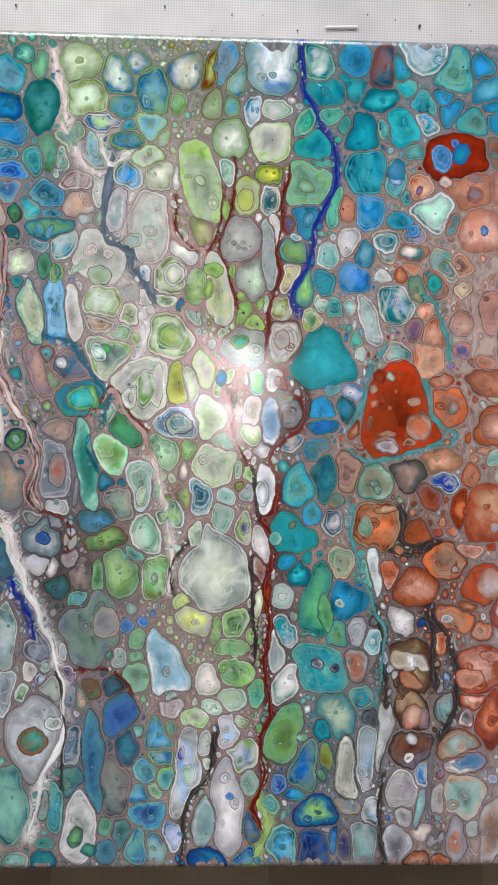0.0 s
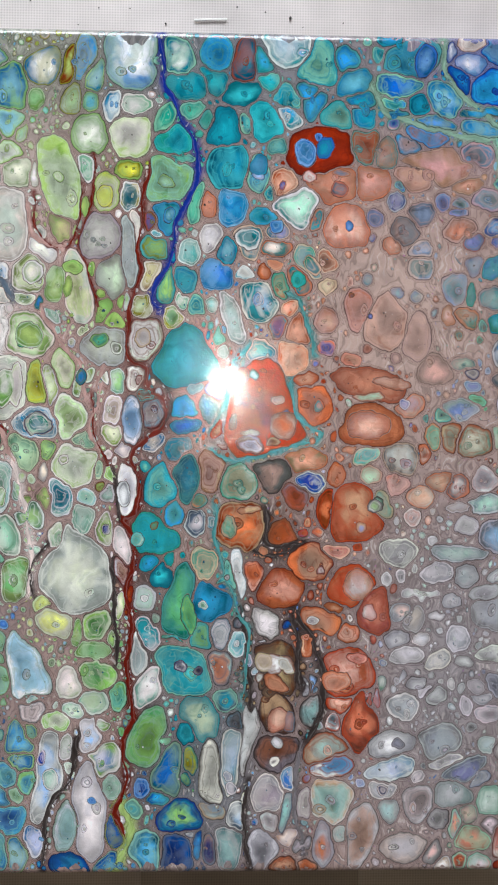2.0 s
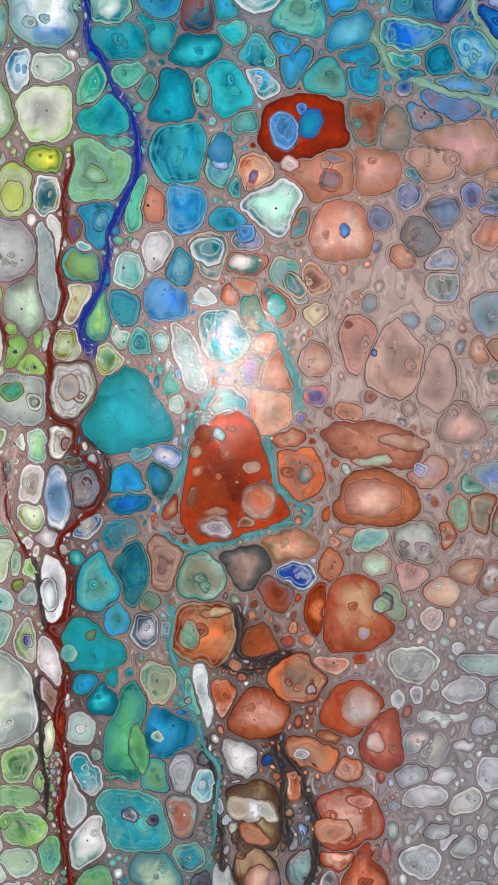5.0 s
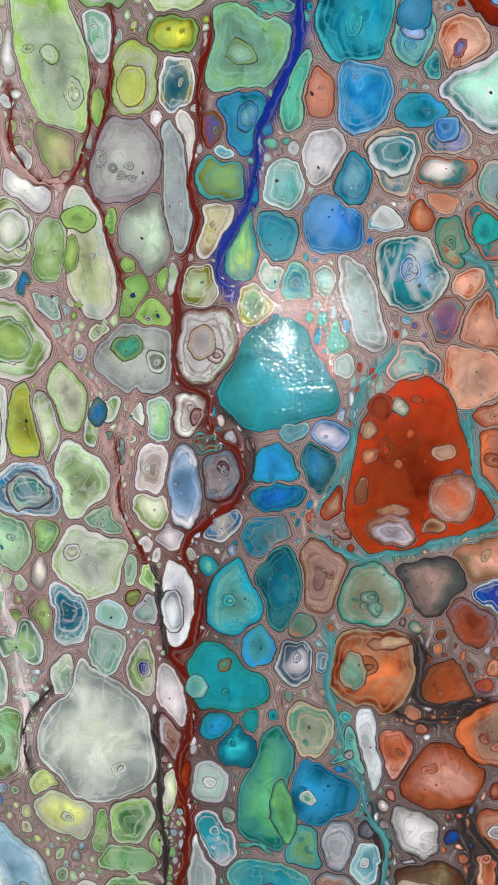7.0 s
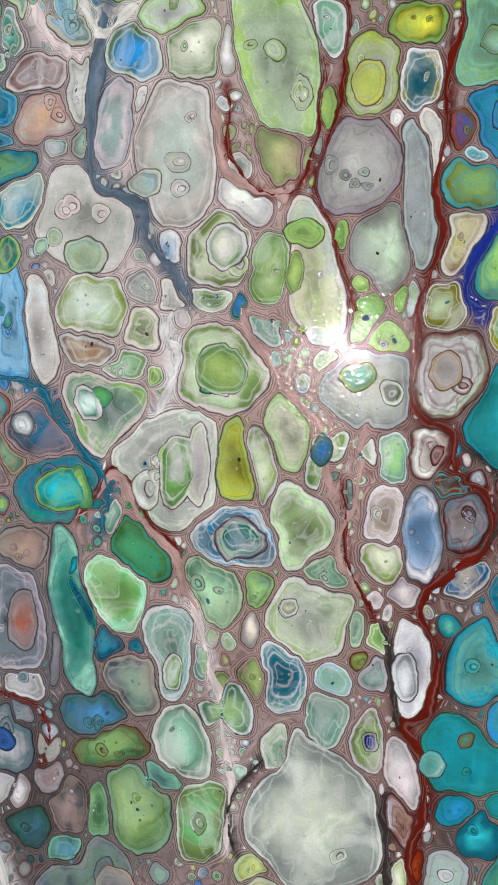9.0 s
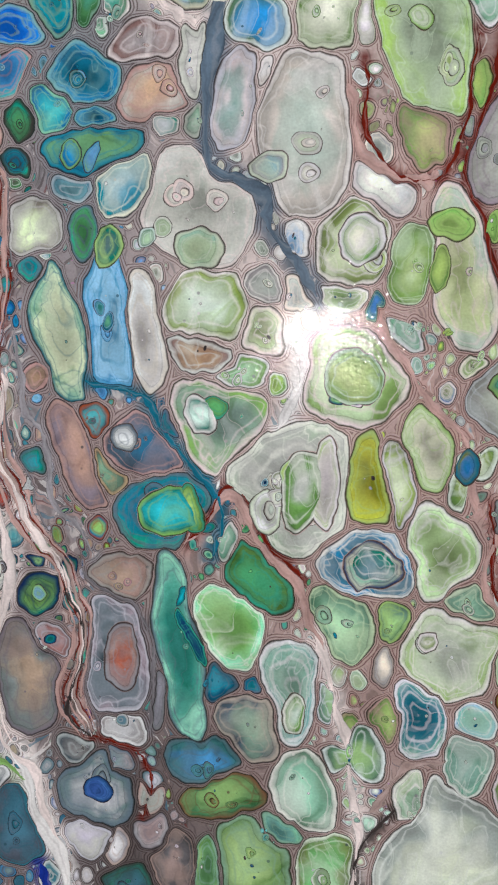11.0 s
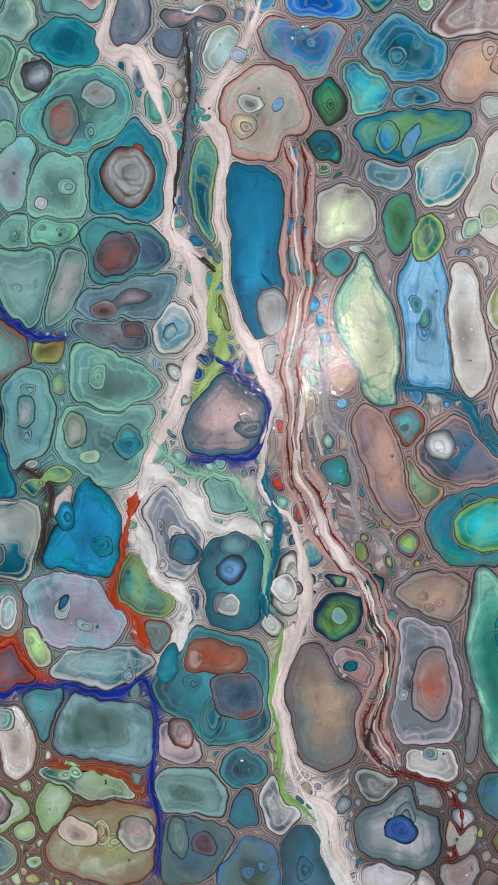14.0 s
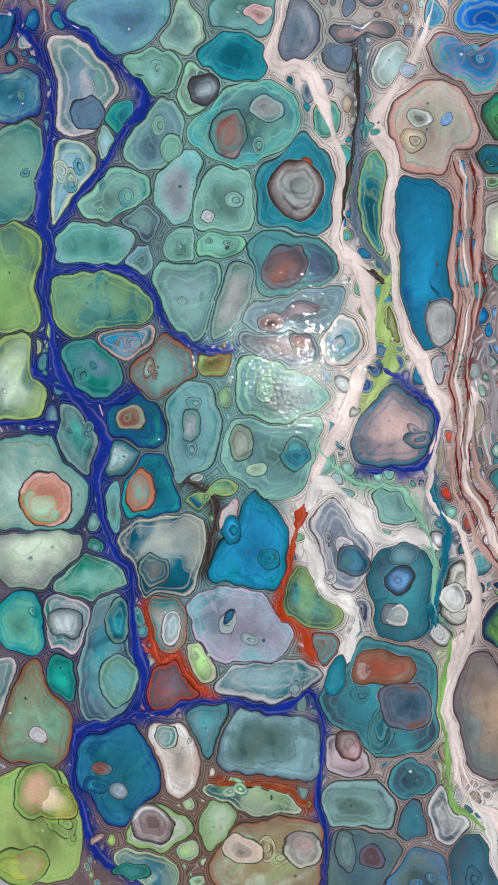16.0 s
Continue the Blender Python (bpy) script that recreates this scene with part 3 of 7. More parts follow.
cell(81.8, 25.7, 2.3, 2.4, -1, 0, "peach", "coral", "blue", 1)
cell(84.6, 14.0, 6.7, 5.4, -2, 0, "peach", "rust", "tan", 1)
cell(83.5, 12.5, 2.9, 2.4, -1, 0, "azure", "peach", "blue", 1)
cell(84.4, 19.0, 1.9, 1.6, -2, 0, "blue", "rust", "azure", 1)
cell(67.9, 3.4, 7.4, 4.0, 4, 0, "cream", "rust", "tan", 1)
cell(67.5, 8.6, 4.4, 1.7, -1, 0, "peach", "rust", "tan", 1)
cell(62.3, 23.2, 2.4, 2.1, -1, 0, "rust", "coral", "tan", 1)
cell(65.8, 37.5, 2.9, 3.9, -1, 0, "maroon", "red", "rust", 1)
cell(79.7, 5.3, 3.5, 2.1, -1, 0, "tan", "rust", "brown", 1)
cell(74.5, 38.7, 1.3, 1.2, -1, 0, "coral", "red", "rust", 1)
cell(73.2, 30.1, 1.2, 1.2, -1, 0, "coral", "red", "coral", 1)
cell(70.5, 22.6, 1.3, 1.4, -1, 0, "rust", "coral", "coral", 1)
cell(43.7, -22.5, 4.0, 2.9, -0, 0, "coral", "sea", "olive")
cell(32.9, -28.7, 3.7, 4.2, -0, 0, "azure", "sea", "sea")
cell(42.8, -32.4, 4.3, 5.7, -0, 0, "slate", "white", "silver")
cell(50.5, -32.9, 1.8, 1.9, -1, 0, "teal", "white", "sea")
cell(47.0, -52.7, 5.7, 7.0, -20, 0, "jade", "peach", "sage")
cell(58.6, -57.9, 5.9, 7.1, -1, 0, "petrol", "mint", "teal")
cell(58.6, -58.1, 1.5, 1.6, -1, 0, "white", "dark", "silver", 1)
cell(63.6, -57.0, 3.7, 10.9, -9, -0.3, "white", "silver", "white")
cell(36.5, -71.9, 7.1, 19.9, 9, 0.3, "jade", "sea", "green")
cell(40.4, -76.6, 3.5, 9.9, -5, 0, "leaf", "jade", "green", 1)
cell(48.7, -69.5, 8.0, 8.9, -20, 0, "petrol", "azure", "azure")
cell(46.9, -71.3, 2.0, 2.1, -0, 0, "mist", "white", "sage", 1)
cell(55.2, -85.8, 4.4, 6.3, -1, 0, "silver", "slate", "silver")
cell(62.6, -89.8, 5.0, 5.3, -1, 0, "mist", "white", "teal")
cell(64.8, -80.6, 2.8, 2.6, -1, 0, "slate", "dark", "smoke")
cell(70.5, -57.8, 3.7, 6.1, -1, 0, "peach", "maroon", "coral")
cell(64.3, -34.5, 11.5, 10.8, -1, 0, "rust", "tan", "coral")
cell(59.5, -35.0, 3.4, 5.6, -1, 0, "sage", "tan", "mint", 1)
cell(68.4, -26.7, 6.0, 1.9, -6, 0, "peach", "rust", "tan", 1)
cell(76.4, -81.2, 4.4, 8.0, -30, 0.4, "pinkw", "dark", "white")
cell(76.1, -87.3, 1.4, 1.5, -1, 0, "white", "dark", "silver")
cell(23.7, -79.2, 2.3, 2.4, 0, 0, "grgr", "smoke", "sage")
cell(33.3, -87.1, 6.3, 3.1, 19, 0, "sage", "jade", "teal")
cell(46.1, -86.3, 4.7, 5.4, -0, 0, "teal", "sea", "leaf")

# red and coral drift
cell(74.8, 156.7, 8.2, 8.2, 1, 0, "teal", "turq", "turq")
cell(85.5, 162.4, 6.4, 6.8, 0, 0, "teal", "white", "azure")
cell(95.3, 166.2, 6.4, 6.1, 0, 0, "azure", "sea", "azure")
cell(121.2, 162.8, 7.5, 6.5, -0, 0, "azure", "sea", "teal")
cell(136.5, 162.8, 8.1, 6.5, -1, 0, "azure", "sea", "blue")
cell(147.2, 166.3, 5.4, 6.8, -1, 0, "petrol", "teal", "petrol")
cell(109.6, 161.1, 6.1, 5.8, -0, 0, "sea", "teal", "mint")
cell(80.9, 146.4, 4.3, 3.1, 0, 0, "sea", "mint", "teal")
cell(101.5, 143.0, 15.3, 11.1, -10, 0, "red", "maroon", "red")
cell(93.8, 142.5, 5.4, 6.6, -8, 0, "blue", "sky", "azure", 1)
cell(103.3, 145.6, 4.7, 4.8, 0, 0, "azure", "blue", "teal", 1)
cell(100.1, 150.8, 1.8, 2.1, 0, 0, "blue", "sky", "blue", 1)
cell(96.1, 131.7, 3.6, 3.1, 0, 0, "white", "red", "pinkw", 1)
cell(122.6, 145.6, 6.5, 8.0, -16, 0, "brown", "sea", "rust")
cell(130.9, 143.0, 7.2, 5.9, -1, 0, "salmon", "sea", "rose")
cell(146.0, 148.2, 8.3, 6.9, -1, 0, "azure", "slate", "rose")
cell(147.7, 134.2, 10.0, 7.0, -1, 0, "salmon", "rose", "salmon")
cell(107.8, 128.5, 11.9, 8.0, -0, 0, "salmon", "coral", "rose")
cell(110.0, 125.7, 4.7, 3.5, -0, 0, "petrol", "coral", "teal", 1)
cell(110.5, 133.1, 4.0, 1.7, -0, 0, "rose", "coral", "slate", 1)
cell(125.0, 129.9, 7.3, 7.3, -0, 0, "salmon", "coral", "rose")
cell(139.2, 128.1, 2.2, 2.1, -1, 0, "blue", "mint", "ink")
cell(89.7, 117.3, 10.1, 8.8, -10, 0, "sea", "white", "mint")
cell(83.5, 127.3, 6.8, 5.6, 16, 0, "coral", "peach", "salmon")
cell(83.1, 127.3, 1.8, 2.3, 0, 0, "blue", "coral", "azure", 1)
cell(77.5, 124.7, 3.2, 3.1, 0, 0, "teal", "mint", "petrol")
cell(136.9, 120.2, 4.7, 4.1, -1, 0, "blue", "silver", "navy")
cell(126.4, 112.3, 4.0, 3.9, -0, 0, "blue", "rose", "azure")
cell(125.2, 103.1, 1.8, 1.8, -0, 0, "blue", "rose", "azure")
cell(113.7, 108.4, 11.3, 10.3, -0, 0, "salmon", "coral", "peach")
cell(115.0, 107.7, 2.2, 2.1, -0, 0, "azure", "coral", "blue", 1)
cell(140.7, 106.0, 7.3, 6.8, -1, 0, "rose", "slate", "petrol")
cell(148.9, 114.3, 6.6, 5.3, -1, 0, "slate", "rose", "azure")
cell(148.2, 97.9, 4.8, 4.7, -1, 0, "azure", "peach", "azure")
cell(148.7, 89.3, 5.9, 5.0, -1, 0, "azure", "peach", "sea")
cell(135.3, 100.2, 4.8, 3.9, -1, 0, "salmon", "coral", "peach")
cell(99.1, 112.4, 2.9, 5.6, 8, 0, "sea", "coral", "teal")
cell(95.5, 90.7, 4.7, 8.3, -45, 0, "jade", "peach", "teal")
cell(91.4, 81.8, 5.1, 6.1, 0, 0, "teal", "coral", "jade")
cell(102.8, 91.4, 5.1, 5.7, 0, 0, "coral", "peach", "salmon")
cell(103.7, 79.0, 4.0, 3.2, 0, 0, "salmon", "peach", "jade")
cell(82.3, 78.6, 5.5, 6.5, -30, 0, "coral", "jade", "tan")
cell(74.1, 85.5, 2.2, 3.6, 1, 0, "coral", "rust", "salmon")
cell(79.1, 89.0, 2.9, 1.8, 0, 0, "coral", "peach", "coral")
cell(138.3, 77.6, 3.0, 1.8, -1, 0, "azure", "rose", "teal")
cell(119.4, 69.2, 6.7, 9.8, -0, 0, "coral", "rose", "salmon")
cell(116.7, 76.5, 1.5, 1.4, -0, 0, "dark", "coral", "ink", 1)
cell(125.5, 66.1, 1.1, 1.3, -0, 0, "blue", "dark", "blue", 1)
cell(132.9, 63.3, 10.8, 13.1, -1, 0, "salmon", "rose", "salmon")
cell(104.2, 63.9, 4.6, 6.2, -0, 0, "salmon", "rose", "peach")
cell(147.9, 56.2, 6.5, 11.0, -1, 0, "rose", "taupe", "salmon")
cell(91.3, 58.5, 4.6, 6.9, 0, 0, "coral", "salmon", "salmon")
cell(87.9, 45.4, 6.7, 8.4, 10, 0, "coral", "peach", "salmon")
cell(105.2, 50.7, 4.1, 2.9, -0, 0, "coral", "rose", "blue")
cell(116.3, 44.5, 4.1, 3.0, -0, 0, "coral", "salmon", "salmon")
cell(94.9, 36.4, 4.5, 3.0, 0, 0, "coral", "rust", "peach")
cell(96.8, 23.0, 8.2, 7.8, 0, 0, "coral", "rust", "salmon")
cell(101.4, 22.8, 2.8, 3.2, 0, 0, "sea", "coral", "teal", 1)
cell(126.6, 33.8, 19.6, 7.4, 14, 0, "coral", "rust", "coral")
cell(136.0, 34.1, 9.8, 3.0, 4, 0, "peach", "rust", "salmon", 1)
cell(124.8, 27.1, 7.1, 2.2, -0, 0, "peach", "rust", "mint", 1)
cell(143.6, 23.9, 6.4, 6.4, -1, 0, "peach", "coral", "sky")
cell(142.1, 24.7, 2.6, 2.8, -1, 0, "blue", "white", "navy", 1)
cell(125.8, 13.6, 15.8, 9.8, -0, 0, "coral", "rust", "coral")
cell(124.5, 14.0, 10.4, 7.1, -0, 0, "salmon", "coral", "peach", 1)
cell(111.7, 14.5, 1.7, 1.7, -0, 0, "peach", "rust", "cream")
cell(115.5, 2.4, 2.6, 1.7, -0, 0, "peach", "coral", "peach")
cell(123.1, -1.1, 6.8, 3.4, -18, 0, "mint", "peach", "turq")
cell(140.5, -2.2, 8.0, 8.4, -1, 0, "smoke", "rose", "silver")
cell(150.0, -0.0, 3.0, 4.2, -1, 0, "coral", "rust", "peach")
cell(93.0, -2.9, 9.8, 4.7, 0, 0, "tan", "coral", "peach")
cell(108.6, -10.8, 4.3, 5.3, -0, 0, "coral", "rust", "salmon")
cell(126.0, -10.2, 4.2, 4.2, -0, 0, "coral", "rose", "mint")
cell(138.4, -14.2, 5.7, 5.0, -1, 0, "coral", "rose", "rose")
cell(96.7, -14.1, 5.7, 4.4, 0, 0, "blue", "white", "navy")
cell(79.8, -9.4, 7.5, 6.8, 0, 0, "smoke", "dark", "rose")
cell(90.1, -20.1, 4.9, 5.7, 0, 0, "smoke", "brown", "rust")
cell(117.5, -27.3, 13.7, 14.2, -0, 0.35, "coral", "red", "tan")
cell(105.2, -27.1, 3.8, 10.6, 5, 0, "rust", "red", "coral")
cell(121.8, -34.2, 2.3, 2.7, -0, 0, "peach", "coral", "sky", 1)
cell(129.9, -24.6, 6.9, 6.2, -0, 0, "mint", "tan", "mist")
cell(129.3, -23.7, 3.2, 3.1, -0, 0, "sage", "dark", "mint", 1)
cell(146.2, -29.8, 3.6, 3.9, -1, 0, "coral", "white", "rose")
cell(149.5, -20.2, 5.4, 5.4, -1, 0, "cream", "coral", "peach")
cell(101.0, -37.7, 2.3, 1.6, 0, 0, "white", "red", "coral")
cell(83.3, -40.2, 6.1, 6.6, 0, 0, "coral", "brown", "rust")
cell(97.6, -51.2, 9.6, 7.4, 0, 0, "coral", "maroon", "peach")
cell(102.3, -55.8, 2.1, 2.2, 0, 0, "rose", "maroon", "silver", 1)
cell(110.0, -46.6, 6.1, 3.1, -0, 0, "coral", "peach", "salmon")
cell(139.7, -46.6, 8.9, 6.5, -1, 0, "silver", "white", "grey")
cell(118.1, -62.9, 10.8, 10.2, -0, 0, "coral", "red", "rust")
cell(120.6, -62.5, 6.2, 7.9, -0, 0, "peach", "coral", "silver", 1)
cell(128.4, -74.6, 8.1, 12.4, -10, 0, "red", "rust", "coral")
cell(126.5, -75.6, 3.1, 4.0, -0, 0, "white", "red", "pinkw", 1)
cell(150.6, -66.2, 6.6, 4.4, 4, 0, "silver", "white", "mint")
cell(100.4, -79.9, 12.0, 7.2, 0, 0, "coral", "rust", "peach")
cell(98.9, -79.5, 2.3, 2.4, 0, 0, "silver", "white", "smoke", 1)
cell(96.5, -89.2, 8.5, 5.6, 0, 0, "peach", "rust", "coral")
cell(115.9, -85.3, 5.0, 4.4, -0, 0, "coral", "rust", "peach")
cell(108.1, -74.2, 4.2, 2.8, -0, 0, "coral", "rust", "peach")
cell(114.4, -105.8, 13.7, 12.5, -0, 0, "coral", "red", "peach")
cell(119.8, -97.5, 5.8, 2.4, -0, 0, "peach", "red", "salmon", 1)
cell(110.1, -108.3, 7.8, 4.5, -0, 0, "peach", "coral", "salmon", 1)
cell(143.2, -96.1, 7.4, 4.0, -6, 0, "silver", "white", "grey")
cell(139.2, -87.9, 6.6, 3.6, -1, 0, "silver", "grey", "silver")
cell(141.4, -75.9, 7.4, 4.8, -1, 0, "grey", "silver", "salmon")
cell(150.1, -88.2, 4.3, 2.8, -1, 0, "silver", "white", "silver")
cell(139.4, -108.1, 4.7, 4.9, -1, 0, "silver", "grey", "silver")
cell(151.2, -112.5, 5.1, 4.9, -1, 0, "silver", "white", "grey")
cell(127.7, -117.0, 3.9, 4.5, -0, 0, "silver", "red", "grey")
cell(83.6, -64.3, 8.8, 7.5, 0, 0, "coral", "maroon", "salmon")
cell(76.3, -88.3, 1.9, 1.6, 0, 0, "white", "dark", "silver")
cell(79.1, -100.4, 4.8, 5.2, 0, 0, "white", "brown", "pinkw", 1)
cell(86.4, -100.6, 5.5, 3.6, 30, 0, "white", "brown", "peach", 1)
cell(81.0, -106.5, 10.8, 18.1, -4, 0, "brown", "dark", "tan")
cell(95.5, -111.0, 2.7, 4.5, 0, 0, "white", "dark", "silver")
cell(99.4, -112.1, 1.6, 2.8, 0, 0, "white", "dark", "sky")
cell(88.5, -81.2, 2.3, 2.0, 0, 0, "navy", "dark", "blue")

# blue and grey edge
cell(-12.0, 185.5, 4.6, 10.3, 15, 0, "azure", "olive", "sky")
cell(-4.9, 176.6, 3.1, 6.4, 15, 0, "azure", "lime", "sky")
cell(-17.7, 182.9, 3.1, 10.3, 20, 0, "rust", "olive", "lime")
cell(-16.0, 166.2, 3.6, 6.2, 10, 0, "pale", "olive", "sage")
cell(12.4, 185.2, 11.9, 14.1, 0, 0, "sky", "sage", "white")
cell(21.5, 184.5, 3.1, 4.6, 0, 0, "teal", "mint", "sage")
cell(33.6, 185.3, 6.7, 9.2, -25, 0, "teal", "mint", "white")
cell(38.2, 174.0, 9.8, 7.2, 0, 0, "teal", "sea", "teal")
cell(3.3, 162.5, 4.1, 5.7, 0, 0, "azure", "white", "sky")
cell(13.7, 164.6, 6.5, 3.6, 0, 0, "mint", "white", "silver")
cell(-7.5, 165.0, 2.6, 4.6, 15, 0, "mint", "lime", "azure")
cell(51.2, 187.2, 5.7, 8.8, 10, 0, "azure", "sea", "azure")
cell(49.4, 176.1, 8.2, 4.7, 30, 0, "teal", "sea", "teal")
cell(65.4, 186.0, 5.7, 8.8, 0, 0, "petrol", "rust", "teal")
cell(73.7, 186.1, 4.7, 7.7, 0, 0, "turq", "sea", "azure")
cell(75.8, 177.1, 3.6, 4.1, 0, 0, "turq", "mint", "teal")
cell(62.8, 170.5, 7.8, 4.6, -10, 0, "teal", "petrol", "turq")
cell(84.1, 193.3, 11.9, 9.3, 0, 0, "turq", "white", "azure")
cell(87.4, 166.3, 6.7, 7.7, 0, 0, "teal", "mint", "teal")
cell(93.9, 170.7, 5.7, 5.7, 0, 0, "azure", "sea", "azure")
cell(99.6, 185.7, 8.3, 9.3, 0, 0, "sea", "teal", "mint")
cell(112.6, 186.8, 4.7, 5.7, 0, 0, "azure", "sea", "azure")
cell(117.3, 176.8, 7.8, 6.2, -10, 0, "azure", "sea", "sky")
cell(121.2, 166.2, 7.3, 7.2, -0, 0, "azure", "sea", "teal")
cell(135.5, 195.5, 7.3, 5.2, -0, 0, "petrol", "teal", "azure")
cell(142.0, 187.8, 12.5, 10.8, -0, 0, "petrol", "sea", "azure")
cell(150.1, 187.1, 5.2, 8.3, 10, 0, "azure", "blue", "sky", 1)
cell(138.1, 174.8, 9.9, 7.2, -0, 0, "azure", "mint", "blue")
cell(136.8, 165.8, 8.3, 4.7, -0, 0, "azure", "mint", "teal")
cell(160.3, 168.5, 9.4, 7.8, -0, 0, "azure", "mint", "sky")
cell(129.0, 190.3, 3.1, 3.6, -0, 0, "petrol", "mint", "teal")
cell(163.6, 191.3, 2.3, 4.1, -0, 0, "sky", "navy", "white")
cell(171.5, 185.1, 6.8, 6.2, -0, 0, "sky", "blue", "white")
cell(167.3, 178.4, 5.7, 7.8, -30, 0, "blue", "navy", "azure")
cell(174.1, 196.0, 7.8, 4.1, -0, 0, "white", "taupe", "silver")
cell(185.0, 194.0, 8.4, 6.7, -0, 0, "azure", "navy", "sky")
cell(182.5, 173.8, 8.9, 9.3, -10, 0, "blue", "navy", "azure")
cell(190.8, 168.2, 3.1, 10.9, -35, 0, "sky", "navy", "white")
cell(196.0, 178.5, 4.2, 10.9, -0, 0, "sky", "blue", "azure")
cell(178.6, 162.9, 10.5, 3.6, -0, 0, "petrol", "sage", "azure")
cell(180.4, 155.1, 12.0, 3.9, 5, 0, "azure", "sage", "azure")
cell(197.1, 155.7, 5.2, 3.1, -0, 0, "azure", "sage", "blue")
cell(154.3, 157.6, 9.4, 4.7, 10, 0, "azure", "sage", "blue")
cell(149.9, 150.8, 9.9, 7.3, -0, 0, "rose", "azure", "slate")
cell(197.2, 141.5, 6.3, 8.8, -0, 0, "azure", "mint", "sky")
cell(198.3, 128.2, 4.7, 5.7, -0, 0, "azure", "sky", "white")
cell(-7.5, 149.0, 6.7, 8.2, 0, 0, "pale", "leaf", "white")
cell(11.0, 148.1, 8.8, 8.2, 0, 0, "lime", "pale", "cream")
cell(27.8, 156.9, 4.1, 6.7, 10, 0, "teal", "mint", "jade")
cell(32.5, 146.1, 7.3, 9.3, -20, 0, "jade", "turq", "teal")
cell(41.0, 162.7, 5.2, 3.6, 0, 0, "sea", "mint", "jade")
cell(55.0, 154.5, 7.8, 7.7, 0, 0, "teal", "petrol", "teal")
cell(47.8, 156.3, 3.6, 4.6, 0, 0, "sage", "sea", "jade")
cell(66.7, 156.4, 3.4, 4.4, 0, 0, "petrol", "mint", "teal")
cell(174.2, 141.4, 8.4, 5.2, -10, 0, "azure", "rose", "slate")
cell(157.7, 136.9, 17.2, 8.8, 5, 0, "salmon", "rose", "rose")
cell(170.8, 135.6, 4.2, 2.6, -0, 0, "azure", "rose", "slate")
cell(164.2, 135.6, 3.4, 2.9, -0, 0, "azure", "rose", "teal")
cell(171.3, 128.6, 6.8, 2.9, -5, 0, "rust", "tan", "salmon")
cell(182.0, 121.4, 8.4, 5.2, -10, 0, "azure", "rose", "sea")
cell(188.6, 127.1, 3.7, 4.7, -0, 0, "petrol", "mint", "blue")
cell(159.0, 120.5, 3.7, 3.9, -0, 0, "azure", "rose", "blue")
cell(168.2, 119.8, 3.7, 2.3, -0, 0, "azure", "rose", "sea")
cell(167.4, 115.4, 3.7, 2.3, -0, 0, "blue", "rose", "azure")
cell(185.2, 108.4, 5.8, 4.7, -10, 0, "blue", "peach", "azure")
cell(187.1, 101.7, 4.7, 3.1, -0, 0, "blue", "peach", "azure")
cell(174.0, 102.1, 4.7, 4.2, -0, 0, "azure", "coral", "blue")
cell(167.4, 107.3, 7.3, 5.7, -0, 0, "salmon", "rose", "coral")
cell(197.0, 114.2, 5.2, 6.2, -0, 0, "azure", "sea", "sky")
cell(197.8, 98.6, 4.2, 6.8, -0, 0, "azure", "sky", "blue")
cell(174.8, 89.4, 3.9, 4.4, -0, 0, "azure", "rose", "teal")
cell(184.0, 89.4, 6.8, 4.7, -15, 0, "azure", "sea", "petrol")
cell(195.0, 87.6, 5.2, 4.7, -0, 0, "blue", "taupe", "azure")
cell(165.6, 79.0, 6.3, 7.3, -0, 0, "azure", "rose", "teal")
cell(173.5, 76.4, 2.1, 5.2, -0, 0, "teal", "jade", "petrol")
cell(184.0, 75.1, 6.3, 5.2, -0, 0, "teal", "taupe", "sea")
cell(170.9, 65.9, 7.3, 4.2, 30, 0, "jade", "coral", "turq")
cell(163.8, 67.2, 3.7, 4.7, -0, 0, "salmon", "coral", "rose")
cell(187.9, 63.4, 6.8, 4.2, -0, 0, "jade", "teal", "sea")
cell(180.6, 62.1, 2.6, 2.1, -0, 0, "teal", "mint", "dark")
cell(197.6, 69.9, 3.7, 5.7, -0, 0, "azure", "mist", "blue")
cell(193.2, 50.3, 8.9, 7.8, -0, 0, "slate", "silver", "azure")
cell(169.6, 43.8, 5.2, 3.1, -0, 0, "sea", "rose", "jade")
cell(173.6, 39.1, 2.9, 2.1, -0, 0, "grey", "ink", "silver")
cell(174.4, 33.3, 3.4, 2.4, -0, 0, "azure", "silver", "blue")
cell(191.9, 36.5, 7.4, 4.7, -0, 0, "slate", "rose", "grey")
cell(193.3, 25.5, 6.8, 7.8, -0, 0, "grey", "silver", "slate")
cell(156.5, 41.2, 7.9, 6.8, -0, 0, "rose", "taupe", "salmon")
cell(168.4, 21.6, 7.9, 5.2, -0, 0, "mist", "silver", "blue")
cell(161.8, 19.7, 4.2, 3.7, -0, 0, "mint", "sea", "sage")
cell(176.7, 26.5, 3.1, 2.1, 20, 0, "jade", "mint", "green")
cell(155.3, 8.5, 3.7, 6.3, 10, 0, "mint", "coral", "sage")
cell(174.9, 6.7, 10.5, 7.3, -0, 0, "sage", "rust", "grgr")
cell(165.0, 8.5, 5.8, 6.8, -0, 0, "tan", "rust", "sage")
cell(194.7, 4.0, 7.9, 9.4, -0, 0, "salmon", "red", "peach")
cell(185.4, 8.5, 3.2, 5.2, -0, 0, "mint", "rose", "sage")
cell(167.1, -15.1, 6.3, 5.2, -0, 0, "grey", "coral", "silver")
cell(159.2, -12.4, 6.8, 4.2, -0, 0, "peach", "coral", "tan")
